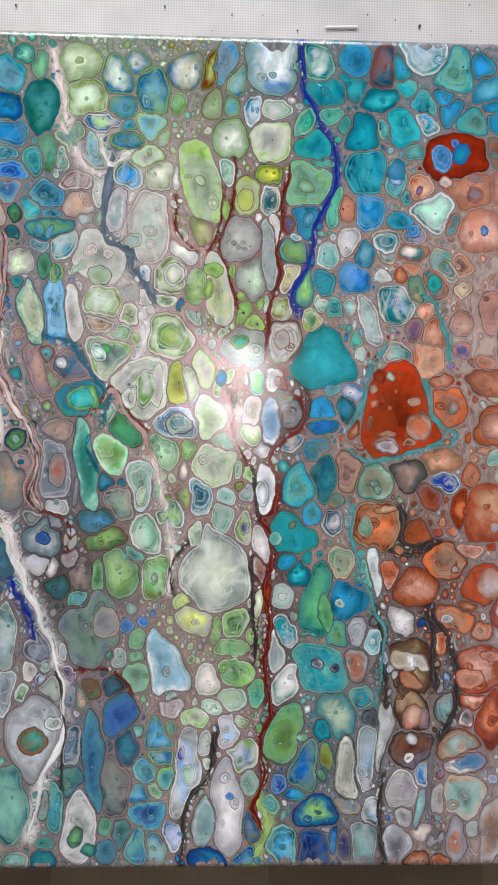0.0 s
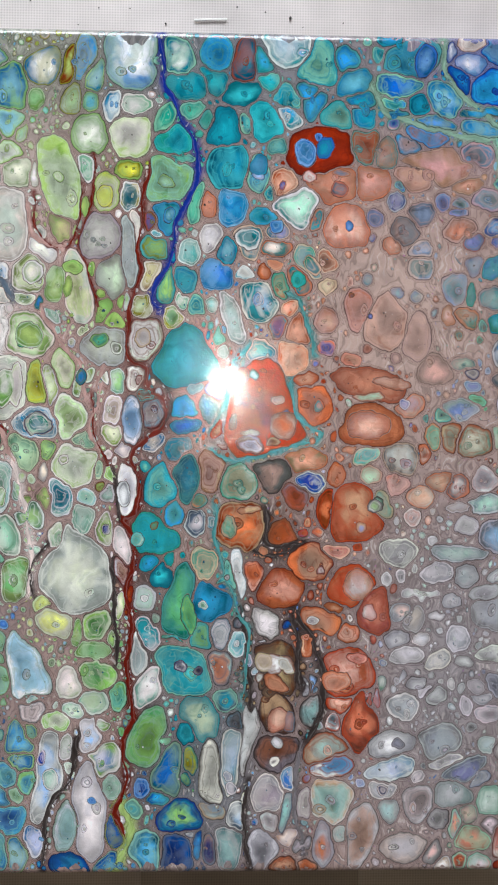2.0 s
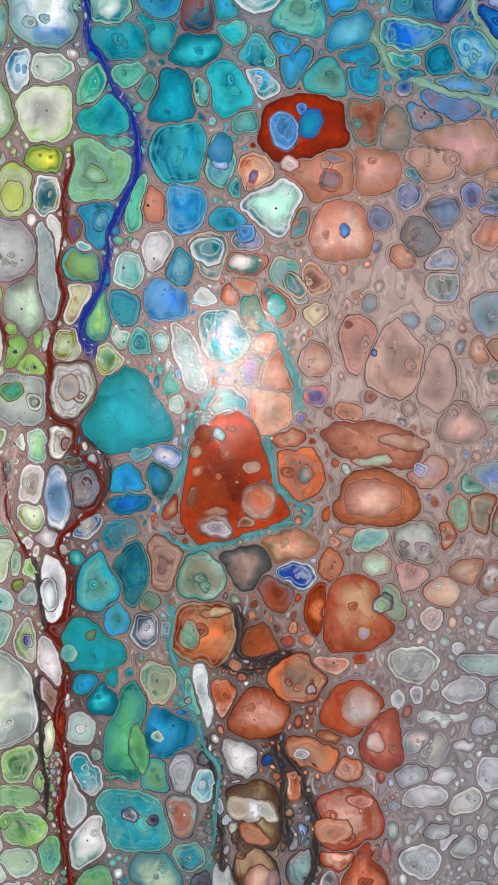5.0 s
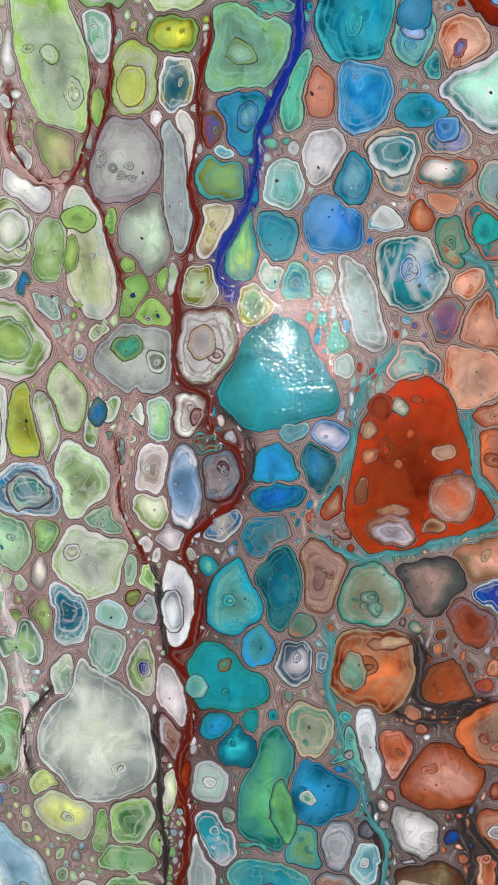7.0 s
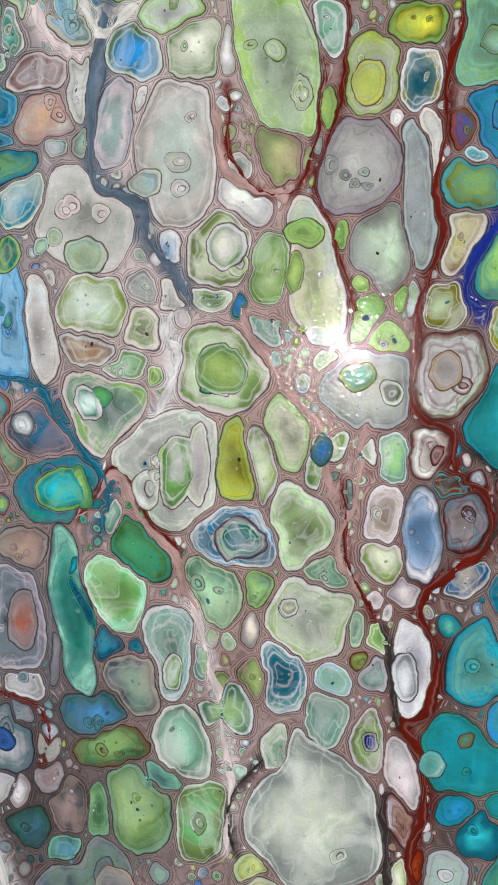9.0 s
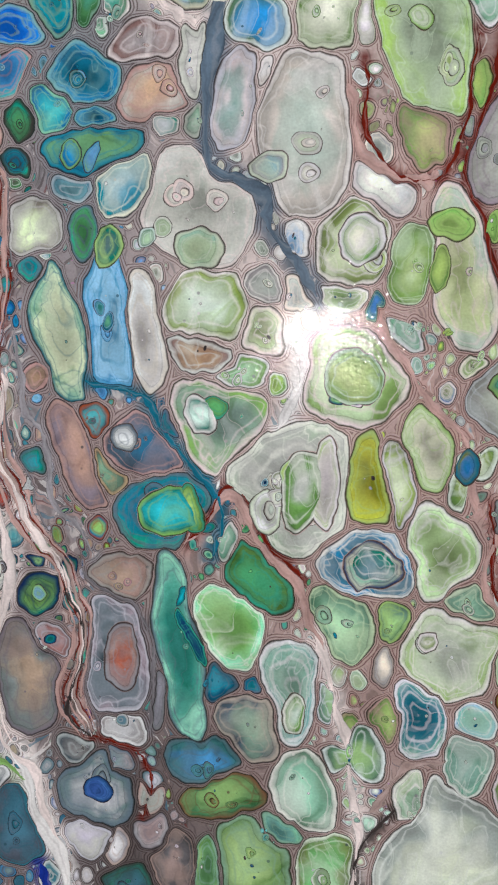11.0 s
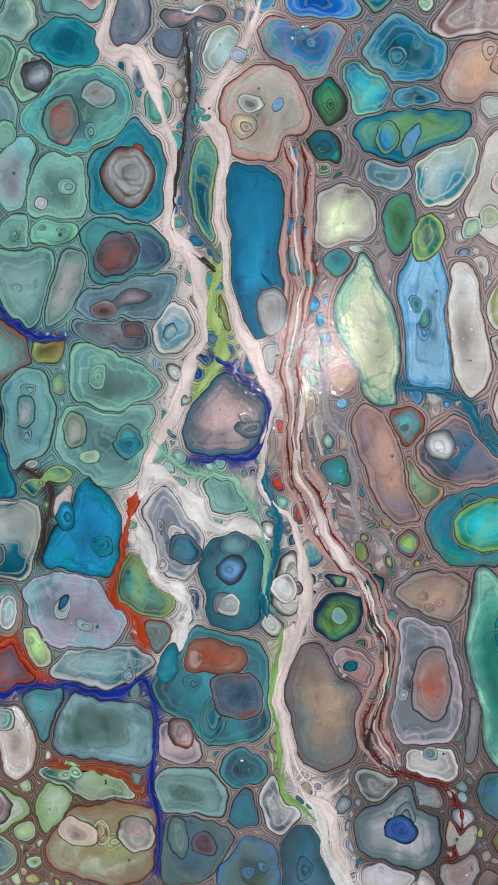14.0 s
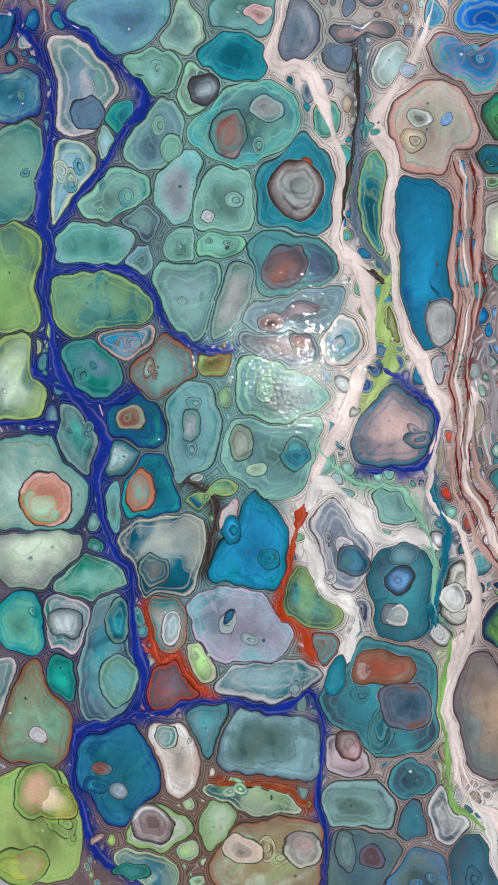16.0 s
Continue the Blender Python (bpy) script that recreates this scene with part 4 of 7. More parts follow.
cell(180.8, -11.1, 5.8, 5.8, -0, 0, "silver", "rose", "grey")
cell(193.4, -5.9, 6.8, 4.2, -0, 0, "mist", "sage", "white")
cell(188.1, -16.4, 2.1, 2.1, -0, 0, "rust", "coral", "coral")
cell(199.2, -18.5, 3.2, 5.2, -0, 0, "sky", "azure", "white")
cell(181.6, -23.2, 10.5, 4.2, -10, 0, "mist", "silver", "mint")
cell(169.8, -24.8, 6.8, 2.4, -5, 0, "peach", "silver", "grey")
cell(172.4, -33.4, 6.8, 3.7, -0, 0, "silver", "grey", "silver")
cell(186.9, -38.7, 7.9, 8.4, -15, 0, "slate", "silver", "azure")
cell(200.0, -35.3, 2.6, 4.2, -0, 0, "azure", "sky", "sky")
cell(168.5, -46.5, 13.2, 3.7, 3, 0, "mist", "silver", "mint")
cell(159.3, -55.7, 7.9, 4.7, -0, 0, "silver", "white", "grey")
cell(171.7, -57.6, 6.8, 4.7, -0, 0, "silver", "grey", "mist")
cell(181.7, -65.5, 6.8, 3.7, -20, 0, "silver", "grey", "silver")
cell(186.9, -57.6, 4.2, 2.6, -20, 0, "silver", "grey", "silver")
cell(199.3, -49.2, 3.7, 6.3, -0, 0, "sky", "blue", "white")
cell(150.1, -66.7, 8.4, 4.7, 5, 0, "silver", "white", "mint")
cell(165.9, -69.4, 3.9, 3.2, -0, 0, "silver", "grey", "silver")
cell(158.8, -76.2, 3.2, 1.6, -0, 0, "white", "grey", "silver")
cell(146.2, -78.0, 6.8, 5.8, -0, 0, "grey", "silver", "tan")
cell(185.6, -75.5, 10.6, 7.4, 20, 0, "grey", "silver", "slate")
cell(198.3, -79.5, 4.2, 7.4, -0, 0, "sky", "blue", "white")
cell(168.5, -87.8, 6.3, 5.8, -0, 0, "silver", "white", "slate")
cell(188.3, -94.2, 11.6, 3.4, -5, 0, "silver", "white", "grey")
cell(159.4, -97.8, 6.8, 3.7, -35, 0, "silver", "white", "grey")
cell(171.2, -99.1, 4.2, 2.1, -0, 0, "silver", "grey", "silver")
cell(197.6, -105.8, 5.3, 10.0, -0, 0, "blue", "sky", "white")
cell(178.3, -110.5, 3.7, 3.7, -0, 0, "slate", "silver", "grey")
cell(185.7, -110.5, 3.2, 5.8, -20, 0, "slate", "silver", "ink")
cell(179.9, -116.8, 4.2, 2.6, -0, 0, "slate", "silver", "grey")
cell(184.4, -123.2, 7.4, 3.7, -0, 0, "slate", "white", "grey")
cell(156.7, -114.9, 5.8, 3.7, -0, 0, "grey", "silver", "silver")
cell(172.0, -120.2, 2.9, 4.7, -0, 0, "silver", "white", "grey")
cell(175.7, -130.0, 2.4, 1.6, -0, 0, "slate", "silver", "dark")
cell(37.5, -102.0, 15.2, 11.0, 18, 0, "turq", "mint", "turq")
cell(21.9, -108.2, 4.7, 12.0, 25, 0, "mist", "white", "white")
cell(36.2, -100.4, 2.9, 2.9, 0, 0, "white", "ink", "dark", 1)
cell(44.1, -103.3, 2.1, 2.1, 0, 0, "white", "ink", "dark", 1)
cell(-4.1, -101.0, 8.3, 10.5, 0, 0, "leaf", "pale", "green")
cell(-15.8, -108.8, 5.7, 6.3, 0, 0, "pale", "cream", "white")
cell(-5.5, -118.0, 6.2, 5.2, 0, 0, "mint", "white", "leaf")
cell(7.0, -114.9, 4.4, 5.2, 0, 0, "leaf", "mint", "sea")
cell(-1.6, -129.0, 3.4, 2.6, 0, 0, "leaf", "white", "sage")
cell(-13.8, -121.1, 3.9, 3.7, 0, 0, "mint", "white", "pale")
cell(-6.1, -134.2, 5.2, 8.9, 0, 0, "silver", "white", "sky")
cell(-16.5, -139.4, 4.7, 4.7, 0, 0, "pale", "white", "sage")
cell(-0.9, -145.8, 6.8, 7.9, 0, 0, "leaf", "white", "blue")
cell(3.5, -157.4, 3.6, 5.8, 0, 0, "mint", "silver", "sage")
cell(-15.0, -148.4, 3.1, 2.6, 0, 0, "mint", "white", "pale")
cell(-6.2, -170.5, 7.8, 26.3, 0, 0.3, "white", "silver", "white")
cell(-16.1, -176.2, 7.3, 11.0, 0, 0, "silver", "sage", "mist")
cell(-4.9, -165.2, 1.8, 1.8, 0, 0, "azure", "sky", "blue", 1)
cell(-13.6, -194.6, 9.4, 5.8, 0, 0, "blue", "ink", "azure")
cell(4.7, -178.5, 5.2, 6.8, 0, 0, "blue", "olive", "slate")
cell(5.2, -194.8, 10.4, 5.3, 0, 0, "blue", "sage", "azure")
cell(20.9, -189.1, 7.3, 9.0, 0, -0.3, "petrol", "mint", "azure")
cell(13.9, -168.0, 3.4, 4.2, 0, 0, "sage", "mint", "sea")
cell(21.8, -133.9, 7.8, 13.1, 10, 0, "green", "sage", "leaf")
cell(27.5, -136.5, 3.1, 3.7, 0, 0, "leaf", "sage", "mint")
cell(19.1, -158.6, 3.4, 3.7, 0, 0, "blue", "sky", "ink")
cell(26.4, -161.8, 4.7, 3.2, 0, 0, "blue", "sea", "azure")
cell(31.7, -149.7, 6.8, 12.6, 10, 0, "petrol", "sage", "blue")
cell(40.6, -145.8, 3.1, 6.8, 0, 0, "leaf", "petrol", "olive")
cell(37.4, -152.9, 3.1, 4.2, 0, 0, "olive", "petrol", "leaf")
cell(46.1, -125.6, 6.8, 11.0, -22, 0, "mist", "teal", "pale")
cell(38.8, -132.7, 3.7, 4.2, 0, 0, "teal", "petrol", "turq")
cell(57.1, -117.0, 4.4, 4.2, 0, 0, "slate", "mint", "teal")
cell(53.2, -101.2, 5.7, 6.8, -20, 0, "mist", "smoke", "coral")
cell(51.3, -150.4, 4.7, 18.9, -5, 0.3, "cream", "dark", "white")
cell(51.8, -167.2, 4.4, 4.7, 0, 0, "silver", "tan", "slate")
cell(60.2, -144.6, 4.7, 17.3, 8, 0, "sea", "white", "azure")
cell(59.6, -153.0, 2.1, 2.6, 0, 0, "slate", "white", "ink", 1)
cell(60.2, -159.1, 2.6, 3.2, 0, 0, "slate", "white", "grey", 1)
cell(68.8, -132.8, 3.7, 18.9, 8, -0.2, "white", "dark", "silver")
cell(63.6, -128.3, 4.2, 4.7, 0, 0, "slate", "dark", "smoke")
cell(37.4, -172.4, 9.4, 7.4, 0, 0, "azure", "navy", "leaf")
cell(34.7, -189.7, 8.4, 9.5, 0, 0, "blue", "slate", "ink")
cell(41.3, -180.3, 2.9, 2.1, 0, 0, "white", "slate", "silver")
cell(45.5, -184.6, 3.1, 6.3, 10, 0, "blue", "slate", "azure")
cell(50.7, -187.2, 3.1, 6.9, 0, 0, "rose", "slate", "ink")
cell(64.8, -172.6, 5.0, 6.9, 0, 0, "slate", "white", "azure")
cell(59.1, -187.3, 5.8, 10.0, 0, 0, "mist", "silver", "sea")
cell(79.3, -162.1, 6.3, 9.0, 0, 0, "silver", "white", "grey")
cell(79.3, -173.7, 3.7, 4.7, 0, 0, "silver", "grey", "silver")
cell(74.0, -189.5, 6.3, 10.0, 12, 0, "silver", "smoke", "grey")
cell(81.9, -141.6, 7.9, 8.9, 0, 0, "smoke", "dark", "brown")
cell(80.6, -146.6, 2.4, 2.6, 0, 0, "white", "smoke", "cream", 1)
cell(82.2, -137.6, 2.1, 3.4, -20, 0, "white", "smoke", "silver", 1)
cell(80.1, -114.5, 9.4, 20.0, -12, 0, "brown", "dark", "tan")
cell(75.4, -99.5, 4.2, 5.3, -15, 0, "white", "tan", "pinkw", 1)
cell(85.4, -100.6, 6.3, 3.1, 30, 0, "white", "tan", "cream", 1)
cell(72.8, -106.8, 2.4, 2.6, 0, 0, "white", "brown", "silver", 1)
cell(81.2, -109.2, 6.8, 3.7, 30, 0, "coral", "brown", "salmon", 1)
cell(88.0, -126.9, 3.7, 4.7, 0, 0, "coral", "slate", "salmon", 1)
cell(81.9, -126.9, 5.8, 5.3, -30, 0, "salmon", "brown", "peach", 1)
cell(93.7, -110.6, 1.8, 2.9, 0, 0, "white", "dark", "slate")
cell(98.2, -110.1, 2.6, 4.5, 10, 0, "white", "dark", "sky")
cell(99.0, -122.5, 3.9, 8.4, 0, 0, "silver", "dark", "mist")
cell(87.9, -154.3, 2.9, 6.3, 0, 0, "sky", "white", "blue")
cell(86.3, -170.1, 2.6, 9.0, 8, 0, "silver", "slate", "mist")
cell(87.9, -182.2, 4.2, 3.2, -10, 0, "peach", "silver", "pinkw")
cell(95.3, -186.0, 4.7, 3.7, 0, 0, "silver", "smoke", "grey")
cell(86.3, -195.4, 7.4, 3.2, 0, 0, "coral", "dark", "salmon")
cell(96.8, -196.3, 5.3, 2.6, 0, 0, "salmon", "dark", "coral")
cell(112.1, -119.1, 7.3, 4.7, 0, 0, "coral", "red", "peach")
cell(125.2, -117.6, 5.0, 4.5, -0, 0, "grey", "red", "silver")
cell(108.9, -128.6, 3.9, 4.2, 0, 0, "white", "red", "slate")
cell(117.8, -131.3, 3.1, 4.5, -20, 0, "white", "red", "slate")
cell(121.3, -127.1, 7.9, 15.8, -0, 0, "rust", "red", "coral")
cell(105.5, -139.6, 11.0, 6.9, -20, 0, "peach", "rust", "mist")
cell(108.7, -148.9, 10.0, 5.3, -10, 0, "silver", "rust", "azure")
cell(108.1, -165.5, 10.0, 11.1, 0, 0, "tan", "silver", "mist")
cell(96.3, -165.4, 3.7, 5.8, 0, 0, "silver", "grey", "silver")
cell(104.2, -185.5, 4.7, 11.1, 0, 0, "silver", "grey", "coral")
cell(122.6, -182.5, 6.9, 16.3, 15, 0, "silver", "grey", "rose")
cell(112.6, -180.3, 2.9, 3.7, 0, 0, "white", "silver", "mist")
cell(135.7, -138.5, 12.6, 5.8, -5, 0, "silver", "grey", "white")
cell(140.5, -138.0, 2.9, 2.9, -0, 0, "slate", "grey", "ink", 1)
cell(137.0, -150.9, 12.1, 5.3, -12, 0, "sky", "white", "blue")
cell(133.1, -159.8, 6.8, 3.7, -0, 0, "silver", "white", "slate")
cell(133.1, -159.8, 2.4, 2.1, -0, 0, "ink", "white", "smoke", 1)
cell(142.3, -120.6, 7.4, 6.3, 10, 0, "silver", "white", "slate")
cell(138.9, -108.2, 4.5, 4.5, -0, 0, "silver", "grey", "silver")
cell(150.2, -110.9, 5.3, 4.7, -0, 0, "silver", "grey", "silver")
cell(160.7, -137.8, 9.5, 8.4, -0, 0, "grey", "silver", "slate")
cell(163.4, -145.8, 7.4, 3.7, -15, 0, "silver", "white", "grey")
cell(150.2, -153.6, 3.2, 2.6, -0, 0, "silver", "white", "grey")
cell(172.6, -151.1, 11.1, 5.3, -25, 0, "slate", "silver", "navy")
cell(179.2, -153.8, 4.7, 3.7, -20, 0, "silver", "slate", "grey")
cell(150.2, -166.8, 7.9, 8.4, 10, 0, "silver", "smoke", "rose")
cell(135.7, -170.2, 3.7, 5.8, -0, 0, "silver", "grey", "mist")
cell(160.0, -174.3, 5.3, 5.3, -0, 0, "silver", "smoke", "grey")
cell(166.8, -161.1, 9.0, 6.9, -0, 0, "mist", "grey", "silver")
cell(185.1, -165.2, 7.9, 6.4, -0, 0, "mint", "sage", "white")
cell(167.4, -176.2, 4.5, 6.3, 10, 0, "silver", "mint", "coral")
cell(174.0, -171.8, 4.5, 4.0, -0, 0, "rose", "mint", "salmon")
cell(176.6, -183.4, 7.9, 6.4, -0, 0, "salmon", "mint", "coral")
cell(143.1, -187.9, 10.0, 6.9, -0, 0, "pinkw", "smoke", "silver")
cell(157.4, -190.2, 4.2, 5.3, 20, 0, "silver", "smoke", "rose")
cell(169.5, -194.5, 4.2, 3.7, -0, 0, "coral", "mint", "red")
cell(162.1, -196.0, 4.2, 3.7, -0, 0, "peach", "silver", "pinkw")
cell(179.3, -195.1, 6.3, 3.7, -0, 0, "peach", "mint", "silver")
cell(195.1, -167.9, 5.8, 10.6, -0, 0, "turq", "blue", "jade")
cell(195.8, -132.2, 5.8, 6.9, -0, 0, "mist", "silver", "white")
cell(192.4, -140.7, 7.9, 4.2, -0, 0, "rose", "smoke", "pinkw")
cell(196.9, -148.6, 3.7, 6.9, 10, 0, "salmon", "white", "pinkw")
cell(189.9, -185.6, 4.7, 8.5, -20, 0, "pinkw", "maroon", "red")
cell(196.5, -183.0, 3.7, 5.8, -0, 0, "peach", "maroon", "salmon")
cell(194.4, -195.8, 7.9, 3.7, -10, 0, "red", "maroon", "rust")
cell(182.4, -139.0, 4.0, 4.0, -0, 0, "mint", "silver", "mist")
cell(184.6, -178.5, 3.7, 4.8, -0, 0, "grey", "smoke", "silver")

# upper and lower left
cell(-112.6, 178.0, 5.3, 8.5, -1, 0, "teal", "sea", "sky")
cell(-105.5, 187.5, 5.3, 3.7, -1, 0, "sea", "jade", "mint")
cell(-98.9, 182.4, 3.2, 6.4, -1, 0, "jade", "sage", "green")
cell(-97.3, 163.0, 6.9, 11.7, -1, 0, "jade", "petrol", "sea")
cell(-113.2, 162.6, 5.8, 5.9, -1, 0, "blue", "petrol", "azure")
cell(-111.7, 149.8, 5.8, 6.4, -1, 0, "azure", "mist", "azure")
cell(-113.0, 140.7, 4.5, 3.2, -1, 0, "azure", "mist", "teal")
cell(-111.0, 132.8, 6.3, 4.8, -1, 0, "azure", "mist", "blue")
cell(-101.0, 137.0, 4.5, 5.9, -1, 0, "petrol", "sage", "teal")
cell(-114.7, 126.0, 3.7, 3.5, -1, 0, "azure", "mist", "azure")
cell(-80.3, 183.7, 8.0, 6.9, -1, 0, "pale", "lime", "cream")
cell(-76.2, 168.3, 10.1, 7.5, -1, 0, "lime", "pale", "pale")
cell(-89.6, 180.0, 2.4, 2.9, -1, 0, "mint", "sage", "pale")
cell(-62.2, 178.9, 5.4, 8.0, -16, 0, "azure", "leaf", "white")
cell(-59.4, 163.4, 6.4, 4.5, -1, 0, "azure", "leaf", "blue")
cell(-68.6, 156.8, 9.1, 3.7, -1, 0, "azure", "white", "leaf")
cell(-56.0, 148.5, 6.9, 4.3, -1, 0, "azure", "leaf", "blue")
cell(-55.5, 155.0, 4.0, 2.7, -1, 0, "azure", "leaf", "teal")
cell(-44.2, 171.3, 7.5, 10.7, -11, 0, "azure", "leaf", "sky")
cell(-52.9, 184.5, 5.3, 3.7, -1, 0, "azure", "leaf", "white")
cell(-28.3, 180.9, 9.2, 6.4, -11, 0, "azure", "olive", "white")
cell(-34.2, 165.2, 3.2, 4.8, -1, 0, "leaf", "pale", "green")
cell(-46.7, 155.2, 7.0, 7.0, -1, 0, "lime", "leaf", "sky")
cell(-40.0, 150.5, 2.7, 3.5, -1, 0, "white", "lime", "sage")
cell(-47.4, 141.0, 6.4, 4.8, -1, 0, "pale", "lime", "cream")
cell(-93.1, 141.2, 4.2, 9.6, -1, 0, "green", "sage", "jade")
cell(-90.4, 133.8, 3.7, 2.7, -1, 0, "mint", "white", "sage")
cell(-83.9, 148.1, 6.4, 10.1, -11, 0, "sage", "pale", "petrol")
cell(-72.7, 141.7, 5.3, 8.6, -1, 0, "mist", "pale", "sky")
cell(-64.1, 156.6, 3.2, 2.7, -1, 0, "sage", "mint", "leaf")
cell(-76.3, -71.3, 4.5, 4.8, -1, 0, "sea", "mint", "azure")
cell(-72.2, -84.7, 12.0, 17.3, 9, 0, "slate", "grey", "sage")
cell(-64.7, -82.0, 6.9, 7.5, -1, 0, "sage", "rose", "teal", 1)
cell(-54.8, -82.8, 2.4, 2.4, -1, 0, "azure", "sky", "blue")
cell(-49.9, -90.8, 4.0, 4.3, -1, 0, "mint", "sage", "leaf")
cell(-49.9, -97.8, 3.5, 3.0, -1, 0, "leaf", "sage", "mint")
cell(-50.3, -107.0, 5.1, 6.2, -1, 0, "mint", "leaf", "sage")
cell(-94.7, -94.1, 6.9, 9.1, -1, 0, "slate", "silver", "slate")
cell(-93.8, -102.2, 3.5, 3.2, -1, 0, "grgr", "silver", "sage")
cell(-84.1, -94.7, 3.5, 4.0, -1, 0, "slate", "white", "petrol")
cell(-82.6, -106.5, 2.4, 3.5, -1, 0, "slate", "white", "ink")
cell(-80.9, -117.2, 2.7, 4.0, -1, 0, "petrol", "silver", "slate")
cell(-65.1, -97.3, 4.5, 2.7, -1, 0, "jade", "slate", "green")
cell(-59.5, -98.4, 2.9, 3.5, -1, 0, "mint", "white", "sage")
cell(-101.2, -104.9, 2.9, 4.0, -1, 0, "white", "pinkw", "silver")
cell(-95.3, -108.1, 2.4, 2.4, -1, 0, "navy", "white", "blue")
cell(-90.5, -115.6, 6.4, 7.5, -1, 0, "sage", "silver", "leaf")
cell(-103.7, -117.2, 4.2, 5.9, -1, 0, "sage", "white", "leaf")
cell(-96.9, -134.9, 12.8, 20.9, -1, -0.3, "pinkw", "smoke", "silver")
cell(-98.7, -137.8, 6.6, 6.7, -1, 0, "green", "red", "jade", 1)
cell(-89.0, -129.5, 4.0, 3.5, -1, 0, "silver", "white", "grey", 1)
cell(-112.0, -88.8, 3.7, 16.0, -1, 0, "sea", "white", "teal")
cell(-111.7, -116.1, 3.7, 10.7, -1, 0, "sea", "white", "petrol")
cell(-110.1, -167.8, 7.4, 16.6, -1, 0, "sea", "mint", "mint")
cell(-80.9, -141.1, 5.9, 8.6, -1, -0.2, "petrol", "silver", "slate")
cell(-79.9, -157.5, 5.9, 6.7, -1, 0, "sage", "petrol", "green")
cell(-70.2, -149.2, 5.3, 23.7, -5, 0, "sea", "slate", "azure")
cell(-57.9, -125.8, 6.4, 10.2, -1, 0, "petrol", "slate", "blue")
cell(-54.2, -141.2, 4.5, 8.6, -1, 0, "petrol", "slate", "teal")
cell(-50.8, -135.0, 2.1, 4.0, -1, 0, "mint", "petrol", "sage")
cell(-60.2, -161.3, 7.5, 15.1, -1, 0, "slate", "taupe", "sage")
cell(-71.9, -114.2, 3.5, 4.0, -1, 0, "green", "rust", "dark")
cell(-75.8, -117.7, 2.9, 4.8, -1, 0, "rust", "mint", "salmon")
cell(-61.2, -113.4, 4.0, 4.6, -1, 0, "dark", "slate", "petrol")
cell(-39.0, -136.1, 5.9, 7.0, -1, 0, "azure", "lime", "azure")
cell(-34.8, -131.8, 3.2, 4.3, -1, 0, "azure", "lime", "teal")
cell(-38.6, -146.9, 6.2, 4.6, -1, 0, "azure", "lime", "sky")
cell(-34.5, -155.2, 5.4, 6.2, -1, 0, "leaf", "mint", "azure")
cell(-44.7, -152.2, 4.6, 5.4, -1, 0, "azure", "mint", "teal")
cell(-40.4, -160.9, 3.2, 3.2, -1, 0, "pale", "mint", "leaf")
cell(-47.3, -164.6, 4.6, 4.3, -1, 0, "azure", "mint", "azure")
cell(-44.5, -173.8, 6.7, 6.5, -1, 0, "azure", "mint", "blue")
cell(-48.1, -188.3, 5.6, 7.5, -1, 0, "azure", "mint", "sea")
cell(-40.6, -190.0, 4.6, 7.6, -1, 0, "azure", "lime", "sky")
cell(-92.6, -168.4, 4.0, 5.4, -1, 0, "sage", "dark", "pinkw")
cell(-87.3, -169.8, 4.3, 11.3, -1, 0, "sea", "mint", "teal")
cell(-76.5, -176.0, 6.9, 18.3, -1, 0.4, "grgr", "white", "pale")
cell(-77.8, -183.3, 4.0, 4.6, -1, 0, "leaf", "petrol", "green", 1)
cell(-71.9, -190.3, 3.2, 3.2, -1, 0, "jade", "petrol", "green", 1)
cell(-93.7, -193.9, 5.3, 3.8, -1, 0, "teal", "petrol", "jade")
cell(-93.5, -187.2, 3.2, 2.7, -1, 0, "teal", "sage", "jade")
cell(-106.9, -194.9, 5.3, 3.8, -1, 0, "sage", "silver", "mint")
cell(-63.2, -177.4, 3.7, 4.3, -1, 0, "jade", "sage", "green")
cell(-57.3, -181.5, 3.7, 7.5, -1, 0, "sage", "slate", "jade")
cell(-64.4, -190.9, 4.3, 4.3, -1, 0, "sea", "slate", "teal")
cell(-37.8, -101.7, 7.8, 16.0, -22, 0, "white", "sage", "sky")
cell(-33.9, -115.6, 3.5, 3.8, -1, 0, "mint", "white", "mist")
cell(-33.5, -122.6, 4.8, 4.9, -1, 0, "white", "smoke", "pinkw")
cell(-22.2, -126.9, 5.1, 3.8, -1, 0, "leaf", "white", "pale")
cell(-25.9, -154.7, 6.5, 23.7, 4, 0, "silver", "white", "sky")
cell(-28.7, -144.5, 2.4, 3.0, -1, 0, "blue", "white", "navy", 1)
cell(-24.6, -154.7, 3.8, 5.4, -1, 0, "mint", "white", "sage", 1)
cell(-31.0, -183.6, 4.8, 6.5, -1, 0, "azure", "white", "blue")

# pale green drift
cell(-88.1, 139.0, 4.5, 7.0, 2, 0, "sage", "pinkw", "jade")
cell(-73.0, 138.4, 8.1, 6.5, 1, 0, "mist", "pale", "sky")
cell(-56.4, 129.6, 5.8, 6.8, 1, 0, "leaf", "white", "azure")
cell(-42.7, 129.6, 6.4, 7.3, 0, 0, "leaf", "pale", "white")
cell(-33.7, 130.4, 1.3, 5.1, 0, 0, "white", "pale", "white")
cell(-80.1, 127.8, 7.1, 4.8, 1, 0, "rose", "pinkw", "grey")
cell(-79.6, 118.5, 6.6, 5.9, 1, 0, "pinkw", "rose", "tan")
cell(-69.8, 125.5, 4.9, 9.0, 6, 0, "grgr", "cream", "silver")
